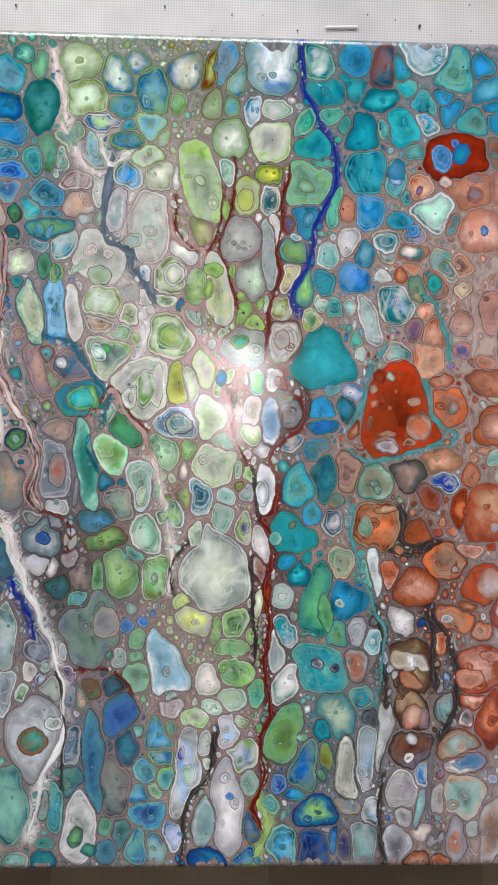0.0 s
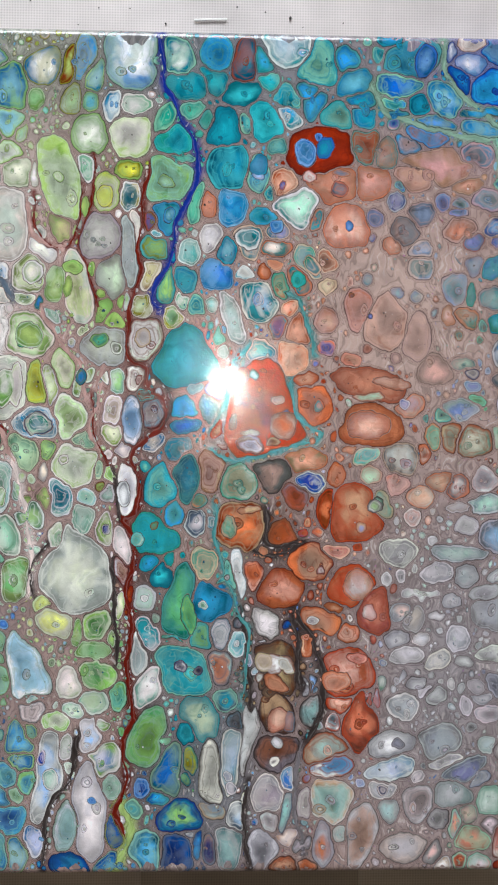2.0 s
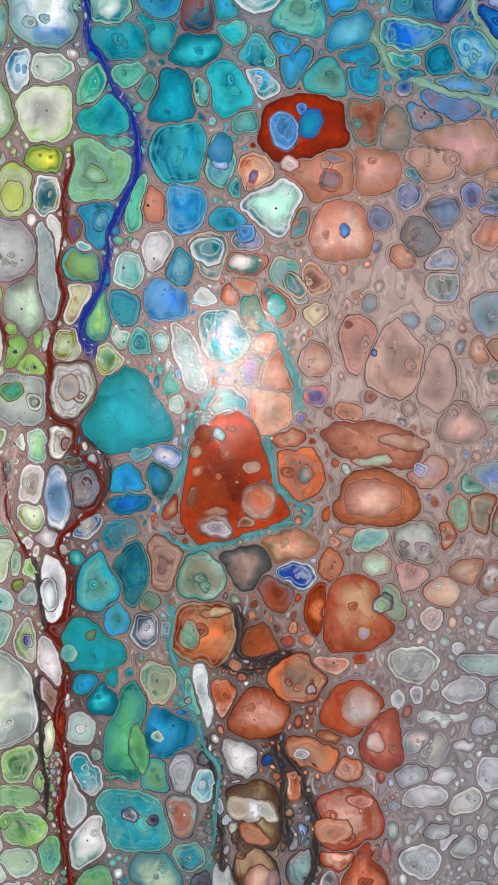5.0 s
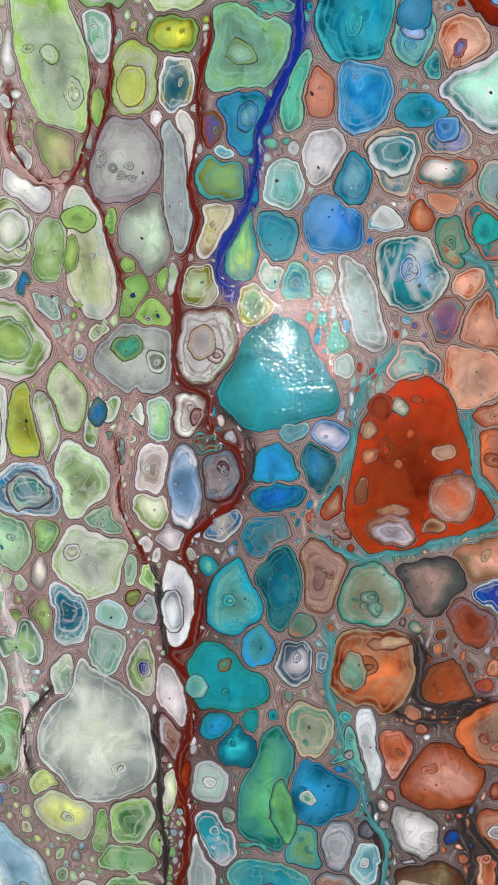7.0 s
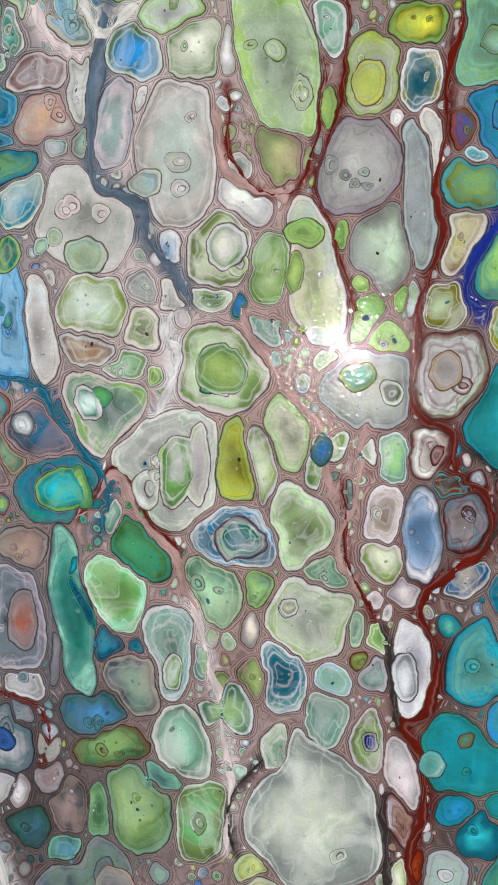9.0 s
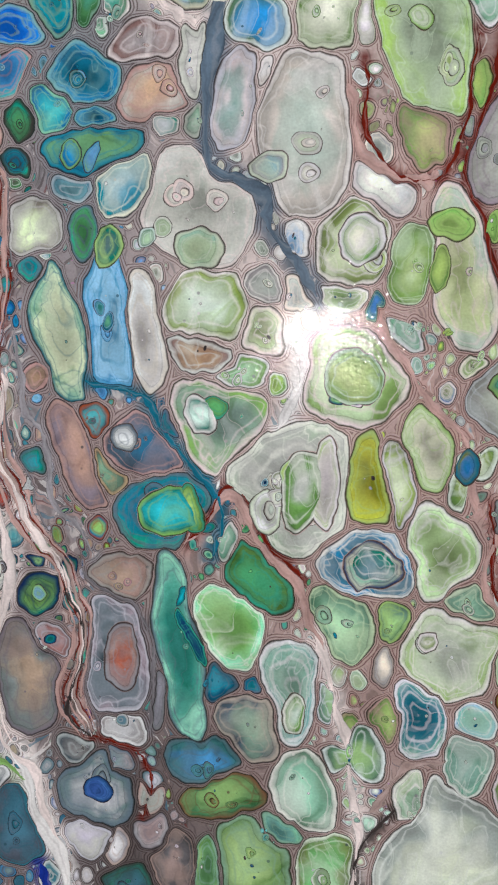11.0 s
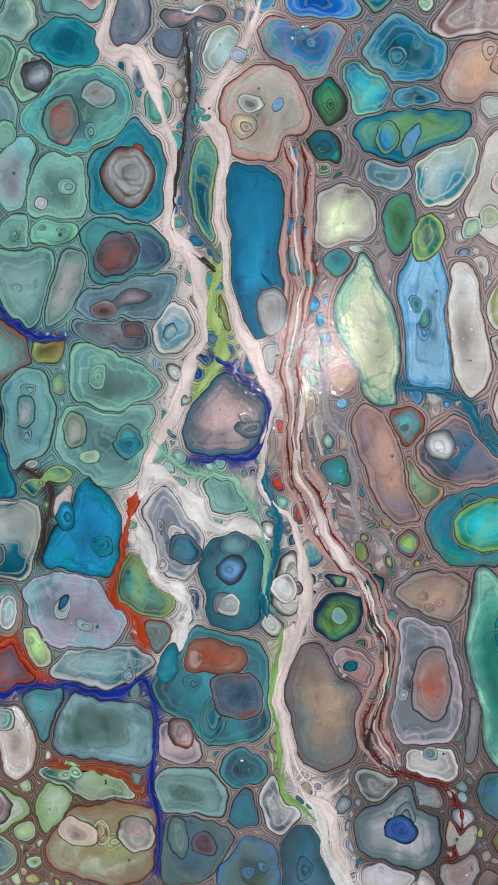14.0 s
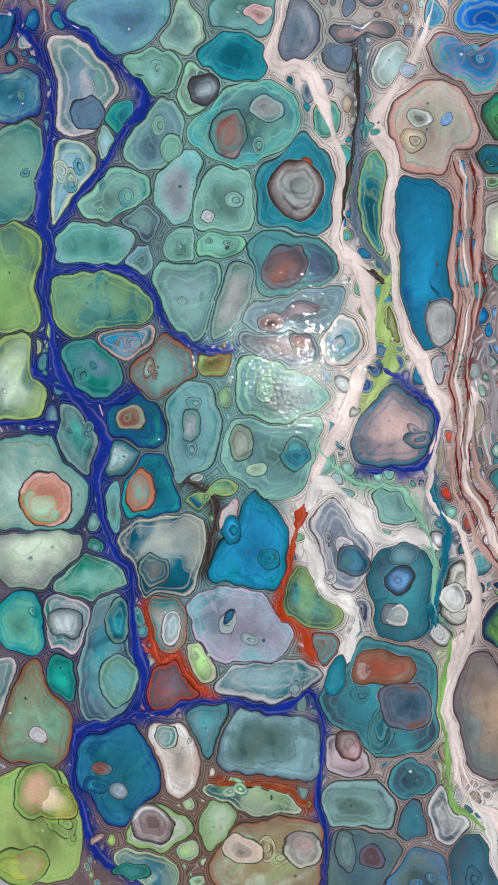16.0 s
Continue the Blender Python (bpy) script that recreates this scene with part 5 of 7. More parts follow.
cell(-70.5, 110.9, 2.6, 2.7, 1, 0, "sage", "grgr", "sage")
cell(-77.4, 109.7, 1.8, 1.7, 1, 0, "jade", "white", "petrol")
cell(-61.2, 115.5, 4.6, 13.1, 12, 0, "pinkw", "silver", "mist")
cell(-55.8, 119.6, 4.0, 3.8, 1, 0, "cream", "white", "silver")
cell(-45.4, 108.3, 10.6, 17.4, 0, 0, "cream", "white", "grgr")
cell(-54.7, 100.5, 4.3, 3.6, 1, 0, "silver", "cream", "mist", 1)
cell(-31.0, 96.2, 4.7, 7.2, -25, 0.5, "white", "pinkw", "white")
cell(-69.1, 93.4, 12.0, 12.1, -22, 0, "cream", "pinkw", "grgr")
cell(-81.3, 86.6, 2.0, 2.4, 1, 0, "sage", "white", "leaf", 1)
cell(-77.9, 88.3, 2.1, 2.2, 1, 0, "sage", "white", "leaf", 1)
cell(-69.9, 83.7, 5.8, 4.5, 1, 0, "sage", "pale", "leaf", 1)
cell(-67.4, 71.1, 8.2, 7.1, 1, 0, "lime", "white", "grgr")
cell(-48.9, 83.0, 4.0, 4.9, 1, 0, "silver", "white", "sky")
cell(-54.8, 74.7, 4.3, 3.6, 1, 0, "silver", "white", "grgr")
cell(-55.2, 66.2, 4.7, 5.0, 1, 0, "pale", "white", "lime")
cell(-47.3, 72.2, 3.7, 6.9, -38, 0, "white", "pinkw", "silver")
cell(-69.0, 60.5, 8.0, 3.5, 17, 0, "rose", "white", "tan")
cell(-60.1, 56.6, 5.2, 4.0, 1, 0, "leaf", "white", "green")
cell(-52.9, 53.9, 1.8, 2.0, 1, 0, "leaf", "white", "lime")
cell(-65.8, 45.4, 9.4, 10.0, 1, 0, "leaf", "white", "jade")
cell(-68.9, 47.3, 3.4, 4.9, -15, 0, "jade", "white", "mint", 1)
cell(-65.7, 49.0, 2.8, 2.7, 1, 0, "leaf", "jade", "green", 1)
cell(-34.9, 84.2, 8.8, 8.8, 21, 0, "lime", "white", "pale")
cell(-24.2, 78.7, 5.3, 8.1, -0, 0, "leaf", "pale", "lime")
cell(-35.5, 55.5, 10.4, 9.3, 0, 0, "lime", "cream", "pale")
cell(-38.5, 50.9, 1.6, 1.6, 0, 0, "jade", "ink", "leaf", 1)
cell(-35.0, 49.9, 1.3, 1.3, 0, 0, "jade", "white", "ink", 1)
cell(-22.3, 66.9, 5.1, 3.6, -0, 0, "mint", "white", "leaf")
cell(-37.1, 73.0, 4.7, 2.6, 0, 0, "pale", "white", "leaf")
cell(-31.5, 70.5, 1.6, 2.6, 0, 0, "petrol", "sage", "blue")
cell(-49.4, 30.9, 12.9, 15.0, 11, 0, "pale", "white", "cream")
cell(-42.0, 32.4, 3.5, 10.4, 0, 0, "lime", "white", "white", 1)
cell(-55.4, 32.2, 1.0, 1.2, 1, 0, "teal", "white", "ink", 1)
cell(-48.7, 33.6, 2.7, 3.8, 1, 0, "lime", "pale", "pale", 1)
cell(-32.4, 32.5, 5.3, 9.5, 0, 0, "yellow", "lime", "yellow")
cell(-25.8, 32.5, 3.6, 8.9, -0, 0, "lime", "white", "pale")
cell(-32.0, 14.0, 9.8, 7.0, 0, 0, "azure", "white", "petrol")
cell(-31.6, 13.8, 6.6, 5.4, 0, 0, "white", "ink", "mint", 1)
cell(-31.7, 13.5, 4.0, 3.8, 0, 0, "teal", "white", "sea", 1)
cell(-31.9, 13.4, 1.9, 1.9, 0, 0, "ink", "white", "petrol", 1)
cell(-38.1, -0.0, 6.5, 7.1, 0, 0, "sage", "pale", "mint")
cell(-28.0, 1.0, 2.7, 3.8, -0, 0, "sage", "lime", "sage")
cell(-28.7, -8.5, 1.7, 4.1, 0, 0, "cream", "taupe", "cream")
cell(-40.2, -17.0, 3.6, 6.3, -10, 0, "sage", "white", "leaf")
cell(-57.5, 10.5, 5.6, 8.5, -15, 0, "leaf", "jade", "green")
cell(-63.7, -2.2, 6.5, 10.0, -7, 0, "mint", "white", "leaf")
cell(-65.8, 19.0, 4.5, 3.6, 1, 0, "mint", "white", "sage")
cell(-77.5, 25.0, 11.1, 7.5, 1, 0, "jade", "slate", "petrol")
cell(-76.7, 25.0, 7.8, 5.5, 1, 0, "jade", "leaf", "turq", 1)
cell(-71.7, 25.8, 2.6, 6.0, -4, 0, "leaf", "jade", "lime", 1)
cell(-82.1, 40.2, 8.3, 6.3, 1, 0, "slate", "rose", "petrol")
cell(-86.7, 42.3, 3.0, 3.2, 1, 0, "white", "slate", "white", 1)
cell(-86.6, 42.1, 1.6, 1.7, 1, 0, "sky", "ink", "slate", 1)
cell(-77.5, 44.0, 3.1, 5.2, -20, 0, "petrol", "slate", "teal")
cell(-75.2, -6.5, 5.0, 21.7, -9, 0.15, "mint", "slate", "jade")
cell(-74.9, 5.5, 1.4, 2.3, 1, 0, "jade", "petrol", "teal", 1)
cell(-72.5, -4.3, 1.5, 7.6, -25, 0, "petrol", "jade", "ink", 1)
cell(-66.3, -14.2, 4.0, 4.0, 1, 0, "petrol", "slate", "teal")
cell(-49.9, -16.2, 6.1, 10.6, 1, 0, "mist", "white", "sage")
cell(-48.9, -21.2, 2.8, 4.5, 1, 0, "leaf", "white", "sage", 1)
cell(-58.4, -23.7, 6.5, 7.1, 1, 0, "slate", "rose", "sage")
cell(-58.2, -15.2, 1.8, 2.0, 1, 0, "petrol", "slate", "teal")
cell(-46.6, -39.7, 6.5, 8.5, -7, 0, "sage", "white", "mint")
cell(-35.5, -30.4, 6.0, 7.6, 0, 0, "sage", "white", "leaf")
cell(-69.2, -33.9, 7.5, 5.2, 1, 0, "sea", "slate", "azure")
cell(-64.3, -41.1, 7.8, 5.8, 1, 0, "green", "brown", "leaf")
cell(-58.1, -56.9, 8.9, 11.1, 1, 0, "leaf", "sage", "lime")
cell(-67.9, -58.9, 3.5, 6.2, 1, 0, "leaf", "sage", "green")
cell(-52.0, -48.8, 5.8, 3.9, 20, 0, "mint", "sage", "turq")
cell(-41.8, -59.7, 7.0, 8.7, 0, 0, "leaf", "white", "green")
cell(-34.1, -43.7, 2.6, 3.1, 0, 0, "sage", "white", "mint")
cell(-28.0, -21.6, 3.1, 4.4, -10, 0, "leaf", "rose", "lime")
cell(-81.3, -51.2, 3.3, 4.2, 1, 0, "silver", "smoke", "rose")
cell(-83.4, -44.0, 2.7, 4.4, 1, 0, "smoke", "rose", "silver")
cell(-87.7, -65.6, 4.1, 4.1, -19, 0, "jade", "dark", "petrol")
cell(-90.4, -55.0, 2.7, 3.3, 2, 0, "silver", "rose", "white")
cell(-77.0, -58.3, 4.2, 7.4, 1, 0, "smoke", "taupe", "rose")

# grey stream
cell(-115.2, 124.3, 6.5, 5.4, 0, 0, "sea", "rose", "azure")
cell(-124.5, 109.4, 9.0, 8.4, 1, 0, "grgr", "salmon", "pale")
cell(-120.9, 111.0, 1.4, 1.4, 1, 0, "azure", "sky", "sky", 1)
cell(-126.8, 112.1, 2.4, 1.8, 1, 0, "cream", "pale", "smoke", 1)
cell(-95.0, 120.6, 6.6, 5.8, -0, 0, "azure", "mist", "petrol")
cell(-109.4, 112.2, 2.8, 3.4, 0, 0, "jade", "dark", "green")
cell(-102.2, 114.5, 3.9, 4.9, 0, -0.1, "azure", "mint", "teal")
cell(-92.7, 112.4, 4.1, 2.2, -0, 0, "azure", "mist", "petrol")
cell(-93.8, 105.2, 9.6, 5.0, -8, 0, "petrol", "teal", "leaf")
cell(-98.4, 104.7, 3.0, 2.9, 0, 0, "azure", "leaf", "azure", 1)
cell(-92.7, 104.2, 3.6, 1.9, -59, 0, "leaf", "azure", "sky", 1)
cell(-112.1, 102.7, 2.6, 3.0, 0, 0, "jade", "dark", "petrol")
cell(-112.8, 99.0, 1.9, 1.1, 0, 0, "green", "white", "dark")
cell(-97.8, 97.6, 3.7, 2.5, 0, 0, "petrol", "silver", "teal")
cell(-86.5, 97.8, 5.3, 5.4, -0, 0, "teal", "white", "petrol")
cell(-107.8, 88.5, 5.2, 5.3, 0, 0, "grgr", "silver", "pale")
cell(-136.3, 93.6, 5.3, 11.4, 1, 0, "sea", "lime", "teal")
cell(-125.3, 82.0, 6.4, 19.6, -5, 0, "azure", "petrol", "azure")
cell(-122.2, 69.2, 3.4, 5.0, 1, 0, "grey", "slate", "silver", 1)
cell(-96.1, 87.2, 2.6, 4.8, 0, 0, "jade", "slate", "green")
cell(-89.5, 69.7, 5.1, 17.4, -6, 0, "sky", "azure", "sky")
cell(-89.7, 84.7, 3.9, 4.6, -0, 0, "jade", "lime", "ink", 1)
cell(-90.7, 85.0, 2.1, 2.5, -0, 0, "petrol", "leaf", "teal", 1)
cell(-93.0, 70.9, 1.4, 1.6, -0, 0, "petrol", "sky", "jade", 1)
cell(-90.3, 68.0, 1.2, 2.1, 20, 0, "petrol", "sky", "green", 1)
cell(-82.5, 65.1, 4.1, 13.0, -8, 0.1, "white", "pinkw", "silver")
cell(-101.6, 66.2, 4.7, 15.0, -16, 0.2, "sage", "petrol", "pale")
cell(-108.4, 79.7, 2.1, 2.1, 0, 0, "jade", "slate", "teal")
cell(-106.1, 82.6, 1.1, 1.0, 0, 0, "jade", "white", "petrol")
cell(-131.9, 69.9, 3.3, 4.0, 1, 0, "grey", "olive", "sage")
cell(-131.8, 48.7, 8.0, 8.9, 1, 0, "grey", "petrol", "rose")
cell(-120.5, 61.4, 2.8, 3.1, 1, 0, "mist", "silver", "grey")
cell(-121.1, 63.8, 2.0, 1.4, 1, 0, "dark", "mist", "slate")
cell(-142.9, 66.6, 3.7, 3.6, 1, 0, "mist", "white", "azure")
cell(-143.1, 66.3, 1.7, 1.7, 1, 0, "white", "azure", "sage", 1)
cell(-94.3, 45.0, 2.8, 3.6, -0, 0, "slate", "rust", "sea")
cell(-108.1, 36.1, 2.4, 2.4, 0, 0, "jade", "slate", "teal")
cell(-111.1, 30.4, 2.4, 2.7, 0, 0, "slate", "silver", "grey")
cell(-97.7, 37.9, 4.0, 12.6, -22, 0, "grey", "rose", "tan")
cell(-90.8, 34.2, 2.8, 5.5, -35, 0, "smoke", "tan", "sage")
cell(-93.7, 21.2, 1.8, 1.8, -0, 0, "azure", "rust", "leaf")
cell(-101.5, 24.3, 1.2, 1.0, 0, 0, "jade", "slate", "leaf")
cell(-88.3, 8.7, 5.5, 4.9, -0, 0, "rose", "grey", "tan")
cell(-91.3, -10.5, 8.4, 15.5, 0, 0.25, "grey", "silver", "slate")
cell(-88.3, -9.2, 4.3, 8.4, -0, 0, "rose", "grey", "rust", 1)
cell(-80.4, -19.6, 2.4, 6.2, 7, 0.3, "silver", "smoke", "grey")
cell(-109.0, 4.8, 4.1, 3.5, 0, 0, "jade", "ink", "leaf")
cell(-108.8, 4.8, 1.6, 1.5, 0, 0, "azure", "leaf", "sky", 1)
cell(-117.6, 11.6, 5.4, 5.4, 1, 0, "silver", "dark", "white")
cell(-119.6, 11.5, 2.9, 3.2, 1, 0, "smoke", "white", "silver", 1)
cell(-106.5, -7.0, 3.7, 3.4, 0, 0, "rose", "silver", "grey")
cell(-106.3, -6.6, 1.3, 1.6, 0, 0, "petrol", "ink", "jade", 1)
cell(-111.4, -14.7, 6.9, 11.5, -9, 0, "grgr", "smoke", "tan")
cell(-102.2, -20.1, 1.8, 3.0, 0, 0, "white", "maroon", "rose")
cell(-120.2, 34.1, 1.1, 1.3, 1, 0, "maroon", "grey", "red")
cell(-123.4, 41.6, 1.5, 3.6, 1, 0, "smoke", "grgr", "tan")
cell(-89.7, -26.1, 6.3, 4.5, -0, 0, "silver", "white", "grey")
cell(-89.2, -24.9, 1.7, 1.4, -0, 0, "jade", "silver", "petrol", 1)
cell(-94.3, -41.3, 7.8, 9.2, 0, 0, "mist", "slate", "silver")
cell(-94.6, -41.2, 3.1, 3.3, -0, 0, "azure", "ink", "blue", 1)
cell(-99.8, -33.0, 3.7, 3.3, 0, 0, "slate", "silver", "dark")
cell(-90.0, -34.4, 2.7, 3.7, -29, 0, "silver", "slate", "mist")
cell(-120.3, -37.3, 5.0, 5.7, 1, 0, "slate", "white", "grey")
cell(-114.1, -50.7, 7.3, 8.6, 0, 0, "slate", "petrol", "petrol")
cell(-96.7, -53.9, 4.9, 3.9, 0, 0, "pinkw", "silver", "silver")
cell(-130.9, 13.9, 5.9, 10.5, 1, 0, "slate", "petrol", "sea")
cell(-131.9, 14.5, 2.7, 2.7, 1, 0, "azure", "dark", "slate", 1)
cell(-131.9, 14.5, 1.0, 1.0, 1, 0, "ink", "azure", "dark", 1)
cell(-132.8, 7.7, 2.2, 2.3, 1, 0, "grey", "slate", "silver", 1)
cell(-130.2, 20.1, 3.0, 2.5, 1, 0, "slate", "sea", "grey", 1)
cell(-139.7, 7.6, 1.9, 1.9, 1, 0, "petrol", "white", "ink")
cell(-144.9, 22.6, 8.2, 10.7, 1, 0, "grey", "white", "slate")
cell(-140.5, 19.5, 3.4, 3.4, 1, 0, "petrol", "slate", "teal", 1)
cell(-136.0, -10.7, 12.0, 11.7, 1, 0, "slate", "sea", "petrol")
cell(-135.5, -4.3, 6.5, 4.3, 1, 0, "rose", "brown", "red", 1)
cell(-138.1, -4.4, 2.8, 3.0, 1, 0, "rose", "coral", "pinkw", 1)
cell(-129.4, -11.2, 1.9, 1.9, 1, 0, "dark", "white", "ink", 1)
cell(-145.3, -5.8, 2.0, 4.4, 11, 0, "turq", "petrol", "sea", 1)
cell(-142.8, -21.8, 4.7, 4.5, -29, 0, "slate", "silver", "rose")
cell(-143.1, -21.4, 2.6, 3.5, -24, 0, "rose", "dark", "pinkw", 1)
cell(-129.6, -29.8, 3.5, 3.4, 1, 0, "petrol", "sea", "slate")
cell(-140.5, -35.6, 6.9, 5.5, 1, 0, "slate", "mist", "sage")
cell(-140.5, -46.4, 7.4, 7.3, 1, 0, "sage", "slate", "petrol")
cell(-143.0, -45.2, 2.6, 4.6, -19, 0, "jade", "slate", "mist", 1)
cell(-136.9, -45.7, 2.6, 2.6, 1, 0, "smoke", "slate", "brown", 1)
cell(-128.5, -37.8, 3.0, 3.4, 1, 0, "petrol", "slate", "teal")
cell(-127.4, -53.2, 6.3, 5.9, 1, 0, "slate", "azure", "sage")
cell(-130.5, 123.3, 3.7, 3.5, -30, 0, "sage", "white", "mist")
cell(-128.3, 122.7, 1.9, 1.5, 1, 0, "azure", "white", "blue", 1)
cell(-136.0, 111.0, 3.1, 4.3, 11, 0, "sea", "mint", "teal")
cell(-138.1, 129.4, 4.5, 2.7, 1, 0, "smoke", "slate", "rose")
cell(-140.8, 51.5, 2.1, 5.1, 16, 0, "white", "dark", "cream")
cell(-132.5, 32.5, 5.9, 3.2, 41, 0, "sea", "mint", "mist")
cell(-143.4, 44.8, 1.6, 1.8, 1, 0, "sea", "petrol", "mist")
cell(-137.5, 59.9, 3.7, 2.4, 1, 0, "blue", "sage", "navy")

# turquoise side
cell(-211.0, 135.6, 5.3, 4.1, 2, 0, "teal", "navy", "sea")
cell(-187.8, 133.6, 11.6, 5.0, -1, 0, "mist", "sea", "sky")
cell(-175.1, 132.5, 3.5, 5.0, 2, 0, "pale", "sage", "mist")
cell(-161.1, 134.5, 6.1, 4.1, 1, 0, "mist", "sea", "sage")
cell(-159.9, 134.4, 3.1, 2.0, 1, 0, "rose", "white", "salmon", 1)
cell(-150.6, 131.0, 3.7, 5.0, 1, 0, "silver", "slate", "slate")
cell(-197.3, 121.8, 8.6, 9.5, -8, 0, "mist", "pinkw", "slate")
cell(-194.9, 116.5, 3.8, 3.5, 2, 0, "sky", "slate", "slate", 1)
cell(-192.1, 109.1, 1.9, 4.4, -8, 0.2, "silver", "mint", "mist")
cell(-182.1, 123.0, 5.5, 5.1, 2, 0, "sage", "mint", "mist")
cell(-171.9, 119.7, 4.5, 4.8, 1, 0, "silver", "mint", "dark")
cell(-164.9, 125.2, 7.1, 3.9, 1, 0, "sea", "teal", "petrol")
cell(-163.0, 111.6, 9.5, 8.5, 1, 0, "sea", "mint", "slate")
cell(-166.4, 110.5, 3.1, 5.2, 12, 0, "rose", "sea", "rust", 1)
cell(-158.6, 114.6, 3.3, 3.0, 1, 0, "slate", "mist", "rose", 1)
cell(-188.8, 113.1, 3.2, 4.2, 2, 0, "jade", "sea", "petrol")
cell(-181.9, 110.6, 6.4, 7.2, 22, 0, "sage", "mist", "slate")
cell(-177.2, 108.3, 2.4, 2.8, 2, 0, "mist", "mint", "sage", 1)
cell(-211.1, 119.0, 4.6, 4.9, 2, 0, "sage", "navy", "sea")
cell(-210.1, 103.8, 6.5, 10.8, 2, 0, "sea", "sage", "sage")
cell(-201.5, 100.9, 5.8, 8.2, 17, 0, "sea", "pale", "azure")
cell(-191.3, 98.7, 8.9, 4.9, -6, 0, "sea", "mint", "sage")
cell(-176.4, 100.1, 5.3, 7.0, 27, 0, "mist", "mint", "silver")
cell(-167.3, 96.5, 7.9, 6.3, 1, 0, "mist", "mint", "sage")
cell(-169.8, 93.4, 1.3, 1.3, 1, 0, "dark", "white", "grey", 1)
cell(-152.2, 98.7, 9.0, 9.3, 1, 0, "petrol", "sea", "teal")
cell(-152.2, 98.4, 5.5, 6.7, 9, 0, "rust", "dark", "pinkw", 1)
cell(-149.8, 101.0, 1.9, 4.2, 11, 0, "red", "rust", "coral", 1)
cell(-152.5, 94.7, 2.1, 2.1, 1, 0, "maroon", "rust", "dark", 1)
cell(-154.5, 82.4, 8.3, 6.6, 1, 0, "slate", "sea", "sea")
cell(-154.5, 82.4, 5.2, 4.3, -9, 0, "brown", "slate", "rust", 1)
cell(-153.3, 83.5, 2.6, 3.5, 31, 0, "rust", "smoke", "brown", 1)
cell(-195.2, 88.3, 7.3, 5.0, 2, 0, "mist", "mint", "sea")
cell(-186.1, 91.9, 3.1, 3.3, 2, 0, "slate", "mist", "sage")
cell(-186.0, 84.5, 2.7, 2.4, 2, 0, "sky", "mist", "sage")
cell(-211.9, 82.2, 6.6, 10.5, 2, 0, "sage", "lime", "leaf")
cell(-196.2, 77.6, 11.9, 6.2, 10, 0, "sea", "lime", "petrol")
cell(-175.0, 76.7, 7.0, 7.8, 2, 0, "mist", "mint", "grey")
cell(-175.3, 87.7, 3.6, 2.8, 2, 0, "mist", "mint", "sage")
cell(-168.7, 87.2, 3.8, 2.6, 1, 0, "sage", "mint", "mist")
cell(-165.4, 76.2, 3.6, 7.3, 22, 0, "sage", "mist", "rose")
cell(-153.5, 72.3, 9.3, 5.0, -11, 0, "slate", "mist", "smoke")
cell(-157.7, 71.2, 2.6, 1.9, 1, 0, "rose", "slate", "brown", 1)
cell(-155.4, 66.4, 7.2, 3.6, 11, 0, "slate", "mist", "brown")
cell(-196.7, 62.0, 6.8, 6.0, 2, 0, "jade", "sea", "slate")
cell(-189.0, 67.5, 4.6, 4.3, 2, 0, "sea", "peach", "azure")
cell(-213.1, 59.3, 5.2, 10.2, 2, 0, "sage", "lime", "grgr")
cell(-180.9, 62.0, 7.3, 5.3, -6, 0, "mist", "rust", "sage")
cell(-169.7, 63.1, 2.9, 2.2, 1, 0, "leaf", "rust", "olive")
cell(-187.1, 51.2, 5.1, 5.8, 2, 0, "jade", "navy", "petrol")
cell(-187.6, 51.7, 2.7, 2.9, 2, 0, "coral", "sage", "rust", 1)
cell(-175.5, 48.2, 5.4, 10.2, 2, 0, "sea", "mist", "mist")
cell(-175.4, 49.4, 2.4, 3.4, 2, 0, "grgr", "sea", "grey", 1)
cell(-168.9, 54.9, 1.5, 1.4, 1, 0, "lime", "sage", "leaf")
cell(-156.8, 54.7, 8.0, 6.7, 21, 0, "mist", "mint", "sage")
cell(-157.3, 43.5, 10.1, 8.0, 1, 0, "sage", "mint", "mist")
cell(-164.1, 45.5, 2.7, 4.1, 1, 0, "smoke", "sage", "rose", 1)
cell(-153.2, 43.7, 3.1, 2.7, 31, 0, "petrol", "sage", "teal", 1)
cell(-162.0, 38.8, 2.4, 1.5, 1, 0, "lime", "mint", "pale", 1)
cell(-198.4, 48.3, 5.7, 7.1, -8, 0, "slate", "mist", "jade")
cell(-191.0, 43.5, 3.4, 4.4, 2, 0, "sage", "petrol", "grgr")
cell(-205.5, 51.2, 2.1, 2.2, 2, 0, "lime", "navy", "sage")
cell(-210.2, 37.5, 10.2, 10.3, 2, 0, "pale", "sea", "cream")
cell(-207.3, 34.7, 5.2, 6.8, 2, 0, "salmon", "peach", "coral", 1)
cell(-207.6, 33.1, 2.7, 3.0, 2, 0, "leaf", "peach", "jade", 1)
cell(-207.6, 33.1, 1.2, 1.4, 2, 0, "white", "jade", "mint", 1)
cell(-185.1, 35.3, 5.6, 6.4, 2, 0, "jade", "navy", "petrol")
cell(-185.9, 35.5, 3.4, 4.7, 2, 0, "tan", "coral", "sage", 1)
cell(-192.2, 32.4, 1.8, 4.9, 2, 0, "sea", "mist", "sage")
cell(-171.9, 34.1, 3.9, 3.2, 1, 0, "petrol", "lime", "leaf")
cell(-174.2, 37.5, 1.7, 1.2, 1, 0, "mint", "white", "sage")
